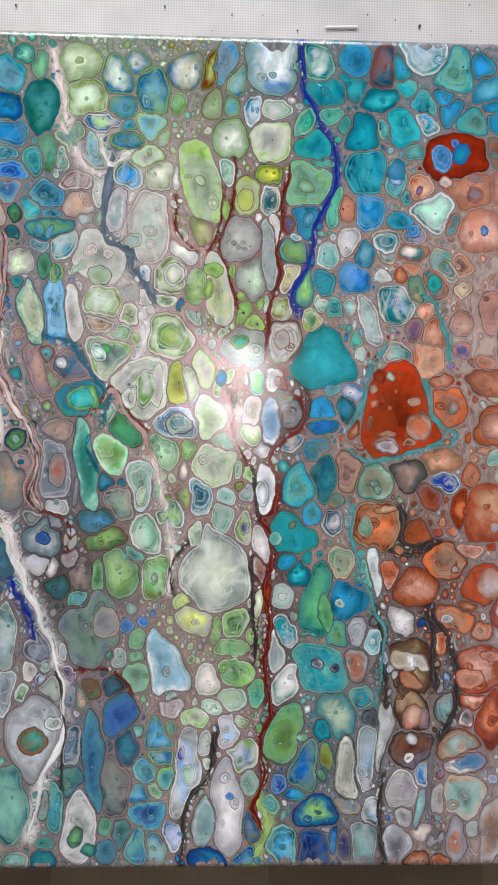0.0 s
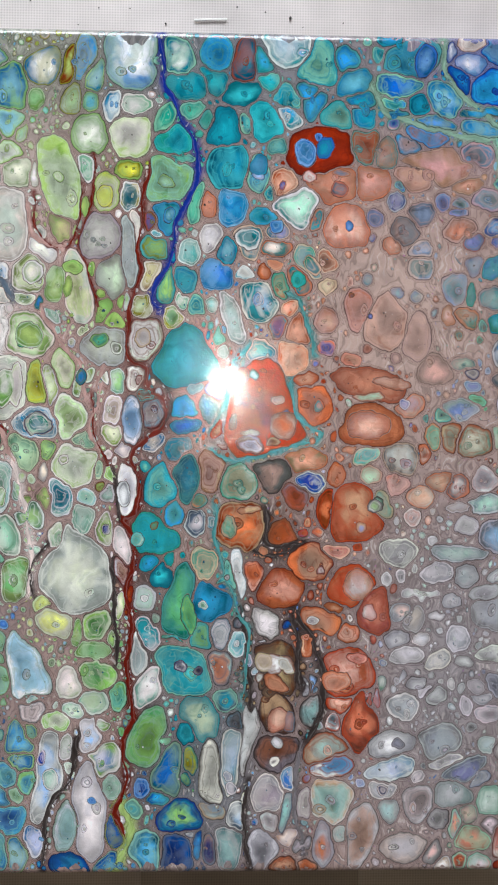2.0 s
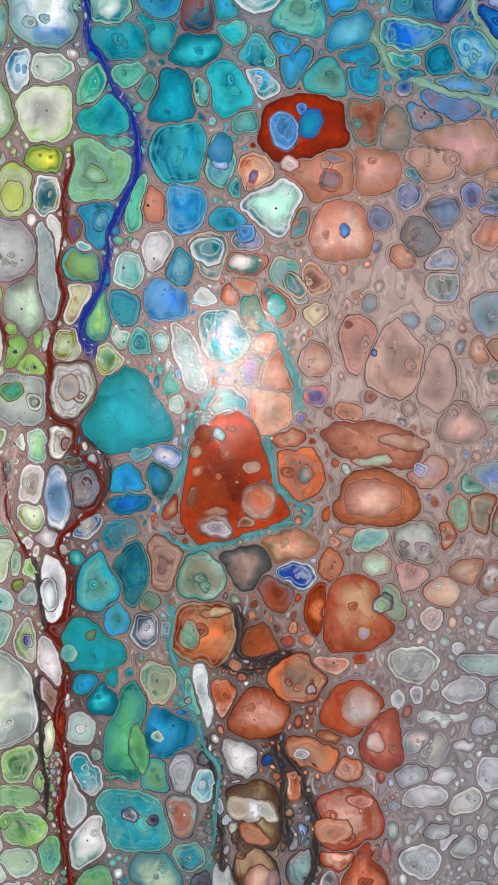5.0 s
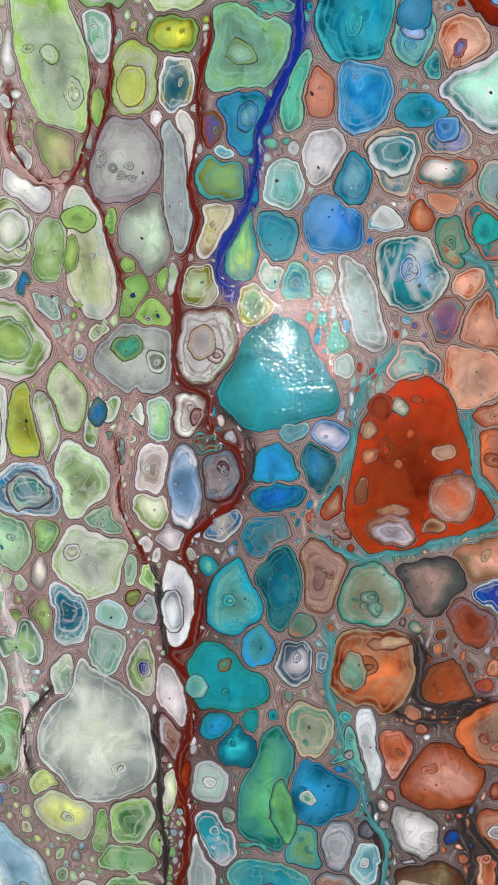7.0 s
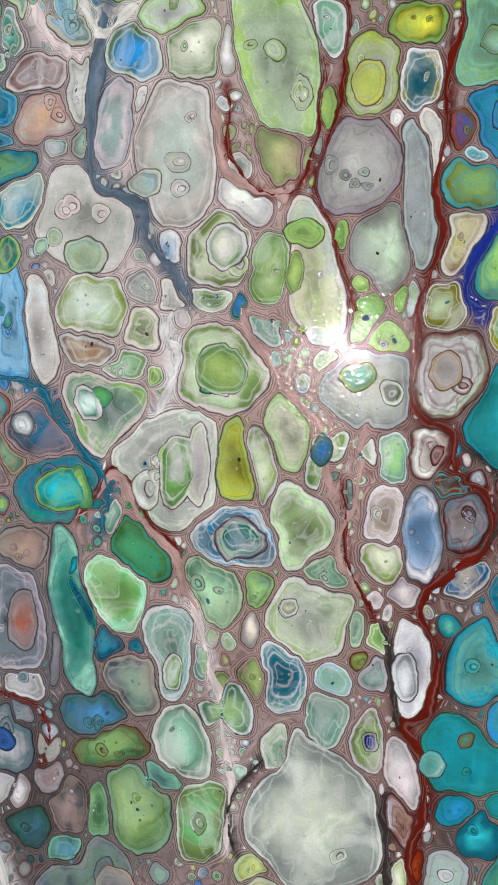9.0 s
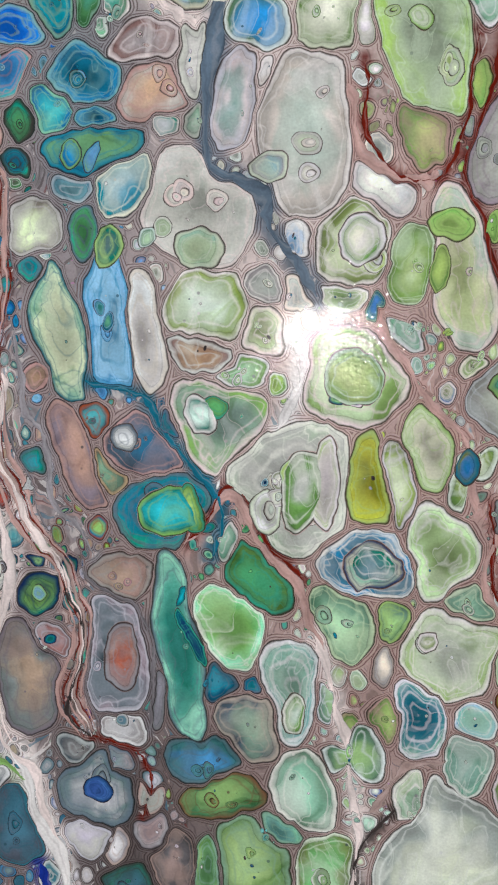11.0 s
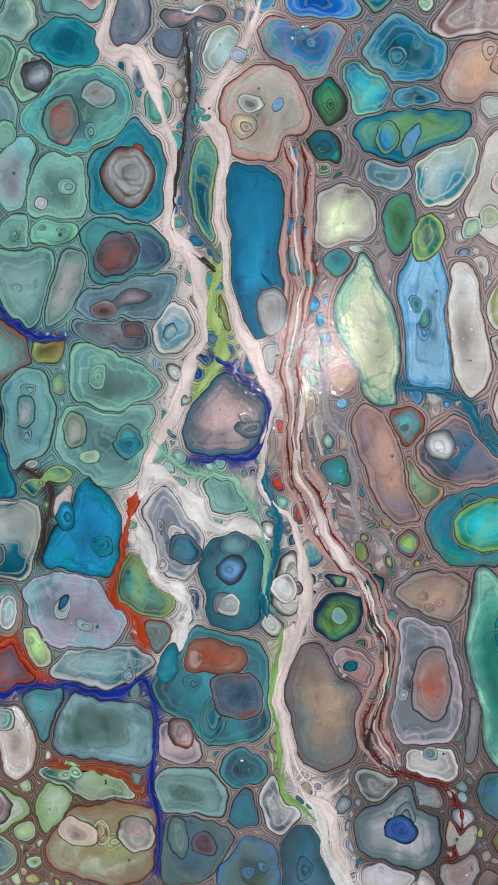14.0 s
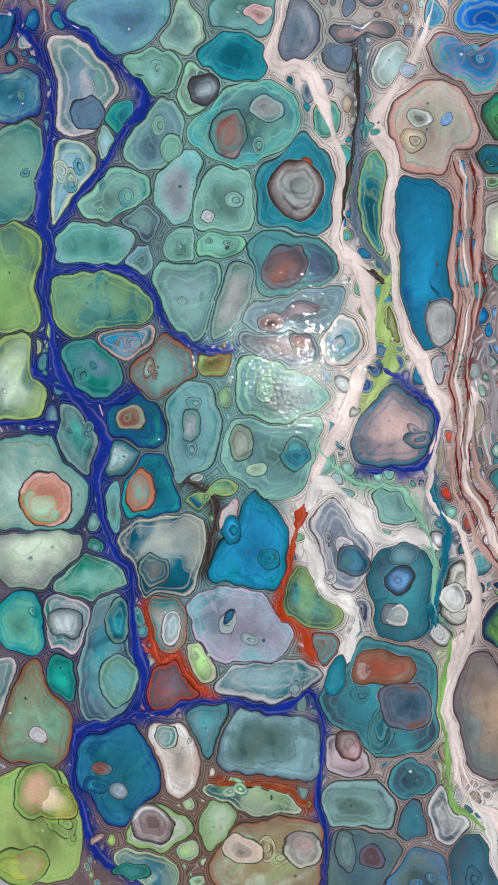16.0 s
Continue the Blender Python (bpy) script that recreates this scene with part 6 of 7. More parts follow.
cell(-182.6, 22.2, 9.1, 8.2, 2, 0, "petrol", "pale", "petrol")
cell(-184.8, 18.0, 4.2, 3.2, 17, 0, "slate", "mist", "brown", 1)
cell(-167.4, 27.8, 2.9, 4.9, 16, 0, "white", "rose", "cream")
cell(-163.0, 23.1, 8.1, 9.8, 1, 0, "teal", "petrol", "azure")
cell(-210.6, 21.7, 8.7, 5.7, 2, 0, "cream", "sage", "pale")
cell(-199.3, 16.9, 6.5, 4.2, 2, 0, "jade", "mint", "sage")
cell(-213.6, 7.6, 4.5, 6.0, 2, 0, "jade", "teal", "mint")
cell(-204.2, 6.6, 4.7, 6.3, 2, 0, "jade", "white", "sea")
cell(-204.6, 6.2, 2.3, 2.8, 2, 0, "white", "petrol", "slate", 1)
cell(-195.4, -1.9, 7.0, 14.1, 10, 0, "slate", "mist", "sea")
cell(-192.4, 7.1, 2.5, 5.0, 2, 0, "petrol", "sage", "teal", 1)
cell(-193.4, -6.1, 4.0, 6.1, 2, 0, "sage", "mist", "petrol", 1)
cell(-182.2, 6.3, 4.9, 5.8, 11, 0, "sea", "coral", "mist")
cell(-181.3, 5.1, 2.0, 3.8, 16, 0, "silver", "white", "mist", 1)
cell(-166.4, 4.9, 11.0, 8.2, 11, 0, "mist", "silver", "grgr")
cell(-168.6, 7.3, 1.4, 1.4, 1, 0, "slate", "ink", "teal", 1)
cell(-151.0, 11.3, 5.4, 7.2, -14, 0, "sage", "lime", "sea")
cell(-174.2, -0.9, 3.0, 4.5, -33, 0, "leaf", "pale", "lime")
cell(-180.4, -7.1, 5.2, 5.8, 2, 0, "slate", "red", "petrol")
cell(-159.9, -7.7, 9.8, 5.8, 1, 0, "sea", "silver", "mist")
cell(-150.0, -0.3, 3.7, 2.9, 1, 0, "sea", "rust", "mist")
cell(-160.8, -21.0, 11.9, 8.1, 9, 0, "mist", "slate", "sage")
cell(-173.8, -17.7, 4.5, 5.8, 1, 0, "mist", "sea", "sea")
cell(-204.0, -4.8, 3.0, 4.1, 2, 0, "petrol", "jade", "jade")
cell(-212.6, -14.0, 6.9, 10.9, -8, 0, "sage", "rust", "mint")
cell(-211.5, -18.4, 1.8, 1.8, 2, 0, "silver", "white", "mist", 1)
cell(-193.7, -27.2, 8.8, 9.5, 2, 0, "petrol", "navy", "teal")
cell(-196.5, -25.1, 2.0, 1.5, 2, 0, "coral", "teal", "rust", 1)
cell(-194.1, -30.8, 1.4, 1.4, 2, 0, "white", "teal", "sea", 1)
cell(-181.0, -22.8, 5.8, 6.6, -18, 0, "white", "rose", "pinkw")
cell(-183.2, -18.3, 2.2, 3.1, 2, 0, "jade", "white", "petrol", 1)
cell(-163.8, -31.8, 10.4, 4.9, 16, 0, "sea", "pale", "leaf")
cell(-171.2, -39.7, 4.0, 5.1, 1, 0, "pale", "leaf", "cream")
cell(-184.5, -39.4, 5.0, 4.4, 2, 0, "pale", "leaf", "white")
cell(-185.3, -39.1, 2.8, 2.6, 2, 0, "white", "dark", "pinkw", 1)
cell(-185.3, -39.3, 1.1, 1.0, 2, 0, "dark", "rose", "ink", 1)
cell(-178.9, -44.6, 1.5, 1.7, 2, 0, "mint", "pale", "lime")
cell(-159.8, -45.6, 13.0, 8.5, 1, 0, "pale", "rust", "lime")
cell(-153.1, -45.0, 3.7, 4.1, 1, 0, "silver", "pale", "grey", 1)
cell(-210.9, -38.1, 10.4, 11.9, 2, 0, "leaf", "lime", "lime")
cell(-217.1, -48.1, 5.4, 4.7, 2, 0, "yellow", "leaf", "yellow", 1)
cell(-208.2, -32.5, 5.1, 5.2, 2, 0, "lime", "yellow", "peach", 1)
cell(-190.4, -49.8, 8.3, 4.7, 2, 0, "sage", "pale", "petrol")
cell(-191.0, -49.2, 3.8, 2.1, 2, 0, "petrol", "jade", "teal", 1)
cell(-199.0, -42.7, 2.5, 3.1, 2, 0, "peach", "smoke", "rose")

# hearts and eyes of the middle
cell(84.5, 12.6, 6.9, 5.9, 0, 0, "peach", "rust", "coral", 1)
cell(83.1, 12.4, 2.9, 2.4, 0, 0, "azure", "white", "blue", 1)
cell(81.7, 25.5, 2.6, 2.6, 0, 0, "coral", "salmon", "peach", 1)
cell(70.4, 36.6, 2.4, 2.6, 0, 0, "pale", "brown", "cream", 1)
cell(62.1, 30.1, 1.6, 2.8, 20, 0, "peach", "rust", "tan", 1)
cell(60.2, 14.5, 2.3, 3.5, 0, 0, "tan", "rust", "brown", 1)
cell(67.8, 2.9, 7.0, 3.1, 3, 0, "cream", "brown", "silver", 1)
cell(66.1, 101.0, 5.7, 5.7, 0, 0, "teal", "white", "teal", 1)
cell(79.5, 107.4, 3.4, 3.4, 0, 0, "blue", "sky", "azure", 1)
cell(115.0, 108.2, 2.3, 2.3, 0, 0, "azure", "blue", "sky", 1)
cell(91.3, 82.5, 3.7, 4.4, -30, 0, "teal", "jade", "turq", 1)
cell(97.2, 89.9, 5.0, 3.4, 45, 0, "jade", "peach", "teal", 1)
cell(71.3, 131.1, 2.3, 2.0, 0, 0, "white", "azure", "sky", 1)
cell(72.1, 136.7, 3.7, 5.6, 20, 0, "azure", "teal", "sky", 1)
cell(128.2, -24.7, 4.2, 3.1, 0, 0, "silver", "dark", "leaf", 1)
cell(18.5, 54.5, 3.8, 4.1, 0, 0, "peach", "tan", "silver", 1)
cell(8.9, -18.9, 3.5, 6.0, -10, 0, "silver", "white", "cream", 1)
cell(-46.9, 30.3, 4.6, 9.3, 4, 0, "leaf", "white", "silver", 1)
cell(-31.2, 14.2, 5.5, 4.3, 0, 0, "jade", "white", "petrol", 1)
cell(-31.6, 13.6, 2.7, 2.6, 0, 0, "white", "petrol", "sea", 1)
cell(-34.9, 55.7, 6.6, 6.3, 0, 0, "leaf", "pale", "lime", 1)
cell(-34.0, 84.7, 5.4, 5.1, 0, 0, "leaf", "white", "cream", 1)
cell(28.5, 127.4, 3.5, 3.2, 0, 0, "sage", "leaf", "mist", 1)
cell(29.3, 111.4, 3.5, 3.5, 0, 0, "sea", "azure", "mist", 1)
cell(-1.3, 120.4, 3.6, 5.3, 10, 0, "cream", "yellow", "lime", 1)
cell(-19.5, -2.5, 2.3, 2.3, 0, 0, "leaf", "white", "lime", 1)
# hearts and eyes of the turquoise side
cell(-130.2, -12.8, 6.5, 5.0, 20, 0, "brown", "slate", "petrol", 1)
cell(-152.2, 72.6, 4.1, 1.7, -12, 0, "brown", "slate", "rose", 1)
cell(-151.5, 66.1, 2.7, 1.7, 20, 0, "rust", "slate", "brown", 1)
cell(-166.9, 108.7, 2.4, 4.1, 0, 0, "coral", "slate", "peach", 1)
cell(-171.0, 119.8, 3.6, 3.1, 0, 0, "smoke", "dark", "silver", 1)
cell(-164.3, 45.2, 2.0, 3.2, -15, 0, "rust", "slate", "smoke", 1)
cell(-153.3, 42.0, 3.7, 2.7, 0, 0, "petrol", "sea", "azure", 1)
cell(-140.8, 19.4, 2.9, 2.7, 0, 0, "petrol", "slate", "sea", 1)
cell(-131.7, 14.5, 3.2, 3.2, 0, 0, "azure", "dark", "sky", 1)
cell(-131.3, 14.4, 1.5, 1.5, 0, 0, "dark", "azure", "white", 1)
cell(-131.8, 7.5, 2.7, 2.2, 0, 0, "grey", "white", "slate", 1)
cell(-142.5, -22.0, 2.5, 2.7, 30, 0, "peach", "maroon", "white", 1)
cell(-208.2, 33.5, 4.7, 5.2, 0, 0, "leaf", "coral", "mint", 1)
cell(-207.9, 33.1, 2.1, 2.1, 0, 0, "white", "jade", "teal", 1)
cell(-211.3, -31.0, 5.8, 6.3, 0, 0, "lime", "leaf", "salmon", 1)
cell(-215.1, -47.9, 5.1, 4.3, 0, 0, "yellow", "leaf", "tan", 1)
cell(-185.6, -38.2, 4.5, 4.5, 0, 0, "white", "dark", "rose", 1)
cell(-185.2, -38.5, 1.5, 2.3, 0, 0, "dark", "white", "dark", 1)
cell(-153.2, -43.4, 3.2, 3.5, 0, 0, "white", "smoke", "rose", 1)
cell(-165.7, -44.0, 4.7, 3.2, 0, 0, "peach", "pale", "rose", 1)
cell(-204.9, 6.6, 3.5, 3.5, 0, 0, "silver", "slate", "white", 1)
cell(-204.6, 6.2, 1.6, 1.6, 0, 0, "smoke", "white", "dark", 1)
cell(-194.2, -31.0, 1.8, 1.8, 0, 0, "white", "petrol", "silver", 1)
# threads of paint between the cells
vein("navy", 1.9, (25, 197), (25, 186), (28, 171), (37, 155), (43, 140), (41, 126), (34, 109), (31, 98), (28, 88), (23, 77), (22, 71), (26, 66))
vein("maroon", 1.3, (20, 136), (17, 115), (15, 97), (16, 87), (14, 76), (12, 65), (10, 54), (12, 45), (19, 39), (21, 30))
vein("maroon", 2.0, (21, 30), (27, 24), (28, 15), (22, 8), (14, 2), (13, -6), (17, -16), (15, -27), (9, -31), (13, -39), (15, -48), (12, -59), (10, -66), (13, -75))
vein("maroon", 0.8, (-7, 142), (-6, 125), (-10, 107), (-13, 98), (-6, 79), (-4, 67))
vein("maroon", 0.8, (-6, 28), (-5, 12), (-2, 1), (2, -6))
vein("rose", 1.4, (-1, 43), (-3, 25), (-7, 12), (-2, -0))
vein("sea", 1.2, (68, 51), (61, 42), (57, 27), (50, 10))
vein("sea", 1.2, (50, 1), (59, -4), (78, -0), (96, 5))
vein("taupe", 1.5, (-31, -43), (-24, -33), (-16, -30))
vein("dark", 1.4, (4, -49), (5, -72), (7, -100))
vein("dark", 1.4, (70, -44), (79, -49), (94, -43))
vein("dark", 1.0, (23, 37), (29, 31), (31, 20), (25, 11))
vein("maroon", 2.0, (12, -73), (13, -84), (11, -102), (14, -124), (9, -137), (11, -153), (7, -170), (11, -183))
vein("lime", 2.4, (9, -165), (13, -181), (5, -199))
vein("dark", 1.6, (69, -155), (67, -174), (70, -197))
vein("sage", 2.1, (125, 176), (133, 163), (162, 153), (185, 150))
vein("sage", 1.8, (159, 197), (162, 179), (185, 158), (201, 153))
vein("mint", 1.3, (186, 150), (188, 135), (193, 125))
vein("dark", 1.8, (65, -74), (68, -105), (70, -121))
vein("smoke", 1.6, (94, -137), (91, -163), (96, -190))
vein("slate", 2.6, (-64, 143), (-65, 129), (-68, 105), (-56, 94), (-54, 88), (-43, 73))
vein("rose", 2.1, (-74, 17), (-63, 29), (-58, 21), (-48, 8), (-42, -7))
vein("pinkw", 1.9, (-44, -3), (-38, -22), (-34, -43), (-35, -66))
vein("rose", 2.1, (-38, 116), (-33, 101), (-22, 96), (-19, 98))
vein("maroon", 0.7, (-34, 122), (-34, 109), (-29, 99), (-21, 96), (-15, 102), (-10, 126))
vein("rose", 1.6, (-30, 69), (-21, 52), (-13, 44), (-8, 26))
vein("white", 1.9, (-51, 44), (-47, 59), (-50, 65), (-47, 71))
vein("dark", 0.9, (-26, -42), (-34, -54), (-33, -67))
for off, tone, width in ((-2.4, "rose", 0.8), (-1.5, "maroon", 0.3), (-0.8, "rose", 0.7), (0.0, "pinkw", 0.5), (0.8, "taupe", 0.8), (1.5, "maroon", 0.3), (2.3, "rose", 0.8), (3.1, "smoke", 0.3)):
    vein(tone, width, *((x + off * (1 + 0.4 * math.sin(0.13 * y + off)), y + 0.4 * off) for x, y in
         ((-118, 105), (-117, 94), (-116, 76), (-118, 53), (-115, 33), (-108, 19), (-102, 9), (-99, -2), (-101, -18), (-97, -29))))
vein("pinkw", 1.7, (-115, 57), (-116, 43), (-115, 33), (-108, 18), (-102, 7))
vein("maroon", 0.4, (-113, 83), (-114, 67), (-117, 50), (-117, 32))
vein("grey", 1.4, (-111, 67), (-110, 50), (-106, 43), (-104, 28), (-94, 14))
vein("dark", 1.0, (-140, 127), (-138, 115), (-142, 98), (-141, 83), (-132, 78))
vein("dark", 0.8, (-104, 11), (-99, -3), (-102, -24), (-97, -29))
vein("smoke", 0.7, (-99, 12), (-82, -2), (-82, -17), (-82, -27))
vein("pinkw", 2.0, (-119, 3), (-121, -9), (-119, -27), (-110, -40), (-105, -57))
vein("leaf", 1.4, (-121, 2), (-122, -16), (-120, -32), (-112, -42))
vein("maroon", 0.5, (-97, -29), (-87, -31), (-83, -36), (-84, -49))
vein("pinkw", 2.8, (-154, 137), (-156, 125), (-150, 123), (-146, 116), (-143, 106), (-143, 88), (-140, 82), (-137, 75), (-136, 65), (-140, 58), (-143, 48), (-147, 41), (-149, 34))
vein("pinkw", 2.3, (-123, 136), (-126, 126), (-133, 116), (-135, 109), (-131, 101), (-133, 90), (-132, 82), (-130, 72), (-129, 65), (-123, 57), (-121, 50), (-125, 42), (-124, 32), (-119, 25), (-115, 16), (-117, 3), (-120, -7), (-120, -21), (-113, -33))
vein("slate", 1.2, (-138, 130), (-137, 117), (-140, 102), (-138, 87), (-133, 80))
vein("lime", 2.1, (-133, 81), (-134, 72), (-133, 61), (-138, 53))
vein("navy", 2.0, (-211, 136), (-206, 130), (-203, 113), (-207, 102), (-207, 93), (-204, 89), (-207, 78), (-203, 66), (-201, 57), (-193, 49), (-196, 38), (-193, 25), (-190, 15), (-189, 1), (-188, -13))
vein("navy", 1.1, (-204, 83), (-191, 83), (-184, 80), (-181, 71), (-174, 67), (-166, 65))
vein("navy", 1.3, (-200, 137), (-194, 130), (-184, 119), (-193, 105), (-205, 90))
vein("navy", 1.6, (-187, -13), (-201, -17), (-203, -22), (-200, -41), (-189, -53))
vein("navy", 1.2, (-187, -13), (-173, -11), (-159, -13), (-150, -10), (-149, -31), (-148, -52))
vein("navy", 1.2, (-217, 52), (-205, 50))
vein("navy", 1.2, (-209, 64), (-205, 59), (-192, 55), (-187, 58))
vein("red", 1.5, (-151, 33), (-154, 24), (-156, 17), (-157, 10), (-153, 4), (-151, -3))
vein("red", 1.1, (-186, 11), (-185, -2), (-181, -1), (-173, -9))
vein("white", 3.4, (-151, 31), (-147, 36), (-141, 31), (-135, 25), (-129, 24), (-124, 21))
vein("white", 2.8, (-152, 25), (-148, 15), (-143, 9), (-141, 4), (-146, -5))
vein("dark", 1.2, (-176, 38), (-171, 32), (-172, 18))
vein("rust", 1.5, (-171, -29), (-157, -31), (-151, -34))
vein("white", 2.4, (-115, -33), (-106, -57), (-95, -81), (-87, -105), (-85, -132), (-95, -161), (-100, -183))
vein("navy", 1.9, (-110, -62), (-103, -75), (-98, -89))
vein("pinkw", 2.2, (-88, 157), (-77, 136), (-69, 131))
vein("cream", 1.9, (-69, 150), (-65, 137), (-56, 142))
vein("dark", 1.9, (-11, -132), (-15, -153), (-26, -170), (-28, -197))
vein("maroon", 0.7, (-80, -105), (-61, -105), (-53, -116))
vein("pinkw", 2.2, (-92, 189), (-88, 173), (-85, 157))
vein("dark", 1.4, (-88, -105), (-84, -132), (-86, -161))
vein("maroon", 0.9, (-73, 18), (-62, 31), (-56, 21), (-47, 10))
vein("petrol", 1.3, (-95, 55), (-82, 50), (-75, 39), (-65, 28), (-68, 15))
vein("sea", 1.5, (86, 77), (95, 66), (99, 47))
vein("sea", 1.5, (88, 35), (89, 20), (100, 10), (99, 5))
vein("dark", 2.0, (76, -26), (78, -43), (93, -43))
vein("dark", 2.2, (89, -73), (92, -91), (93, -113))
vein("sea", 1.3, (52, -23), (53, -43), (62, -72), (68, -86), (65, -120))
vein("dark", 2.1, (91, -74), (102, -98), (104, -121), (96, -137))
vein("dark", 1.2, (4, -8), (6, -21), (8, -32))
vein("petrol", 1.7, (-124, 36), (-122, 26), (-123, 13), (-124, 3))
vein("navy", 1.0, (-135, 60), (-129, 57), (-123, 50), (-128, 39), (-139, 39))
vein("mint", 0.8, (-149, 45), (-139, 36), (-129, 33), (-125, 21), (-123, 6))


# ---- shaping the cells ----
def reach(px, py, c):
    """How far out of cell c a place lies: 1 on its edge."""
    dx, dy = px - c[0], py - c[1]
    s, k = math.sin(c[4]), math.cos(c[4])
    v = dx * s + dy * k
    u = dx * k - dy * s
    wide = c[2] * np.clip(1 - c[5] * np.clip(v / c[3], -1, 1), 0.12, 2)
    return (np.abs(u / wide) ** 2.05 + np.abs(v / c[3]) ** 2.05) ** (1 / 2.05)


def spline(points, n=14):
    p = [Vector((*q, 0)) for q in points]
    p = [p[0] * 2 - p[1]] + p + [p[-1] * 2 - p[-2]]
    out = []
    for i in range(1, len(p) - 2):
        for s in np.linspace(0, 1, n, endpoint=i == len(p) - 3):
            a, b, c2, d = p[i - 1:i + 3]
            out.append(0.5 * (2 * b + (c2 - a) * s + (2 * a - 5 * b + 4 * c2 - d) * s ** 2 + (3 * b - a - 3 * c2 + d) * s ** 3))
    return np.array([(q.x, q.y) for q in out])


THREADS = np.concatenate([np.column_stack([spline(p), np.full((len(p) - 1) * 14, w)]) for _, w, p in VEINS])
rng = np.random.default_rng(7)
SEG = 60
ang = np.linspace(0, 2 * math.pi, SEG, endpoint=False)


def wobble(seed, n, amount):
    r = np.random.default_rng(seed)
    th = np.linspace(0, 2 * math.pi, n, endpoint=False)
    return sum(amount / k ** 0.8 * r.normal() * np.cos(k * th + r.uniform(0, 6.3)) for k in (2, 3, 4, 5, 7))



def gap_out(px, py, c):
    """Distance in millimetres from a place to the edge of cell c, negative inside."""
    return np.hypot(px - c[0], py - c[1]) * (1 - 1 / np.maximum(reach(px, py, c), 1e-3))


def outline(i, others):
    """A cell swells from its own shape until it meets its neighbours, which leaves a seam of even width."""
    c = CELLS[i]
    s, k = math.sin(c[4]), math.cos(c[4])
    small = min(c[2], c[3])
    loose = c[0] > 100 and c[1] < 125
    grow = 0.0 if c[9] else min(0.35 * small + 0.3, 0.7 if loose else 2.6)
    seam = 0.75 if c[0] > -140 else 0.5
    eu, ev = np.sin(ang), np.cos(ang)
    wide = c[2] * np.clip(1 - c[5] * ev * 0.9, 0.12, 2)
    e = 2.05
    n = (np.abs(eu) ** e + np.abs(ev) ** e) ** (-1 / e)
    u, v = eu * n * wide, ev * n * c[3]
    ox, oy = u * k + v * s, -u * s + v * k
    far = np.hypot(ox, oy)
    steps = np.linspace(0.2, 1, 40)[:, None] * (1 + grow / far)
    px, py = c[0] + steps * ox, c[1] + steps * oy
    own = (steps - 1) * far
    free = np.ones_like(own, bool)
    for j in others:
        free &= own + seam < gap_out(px, py, CELLS[j])
    if c[9] == 0:
        near = np.hypot(THREADS[:, 0] - c[0], THREADS[:, 1] - c[1]) < 1.3 * max(c[2], c[3]) + 5
        if near.any():
            tx, ty, tw = THREADS[near].T
            free &= ((px[..., None] - tx) ** 2 + (py[..., None] - ty) ** 2 > (tw / 2 + 0.25) ** 2).all(-1)
    free[0] = True
    first = np.where(free.all(0), len(steps) - 1, np.argmin(free, 0) - 1)
    r = np.take_along_axis(steps, np.clip(first, 0, None)[None], 0)[0]
    for _ in range(5):
        r = (np.roll(r, 1) + 2 * r + np.roll(r, -1)) / 4
    r = r * (1 + np.clip(wobble(i, SEG, 0.032), -0.11, 0.11))
    return ox * r, oy * r


def edge_clip(x, y):
    return np.clip(x, CX0 * 1000 + 0.3, CX1 * 1000 - 0.3), np.clip(y, CY0 * 1000 + 0.3, CY1 * 1000 - 0.3)


RINGS = ((1.03, 0.006), (1.0, 0.012), (0.93, 0.019), (0.8, 0.021), (0.4, 0.022), (0.0, 0.022))


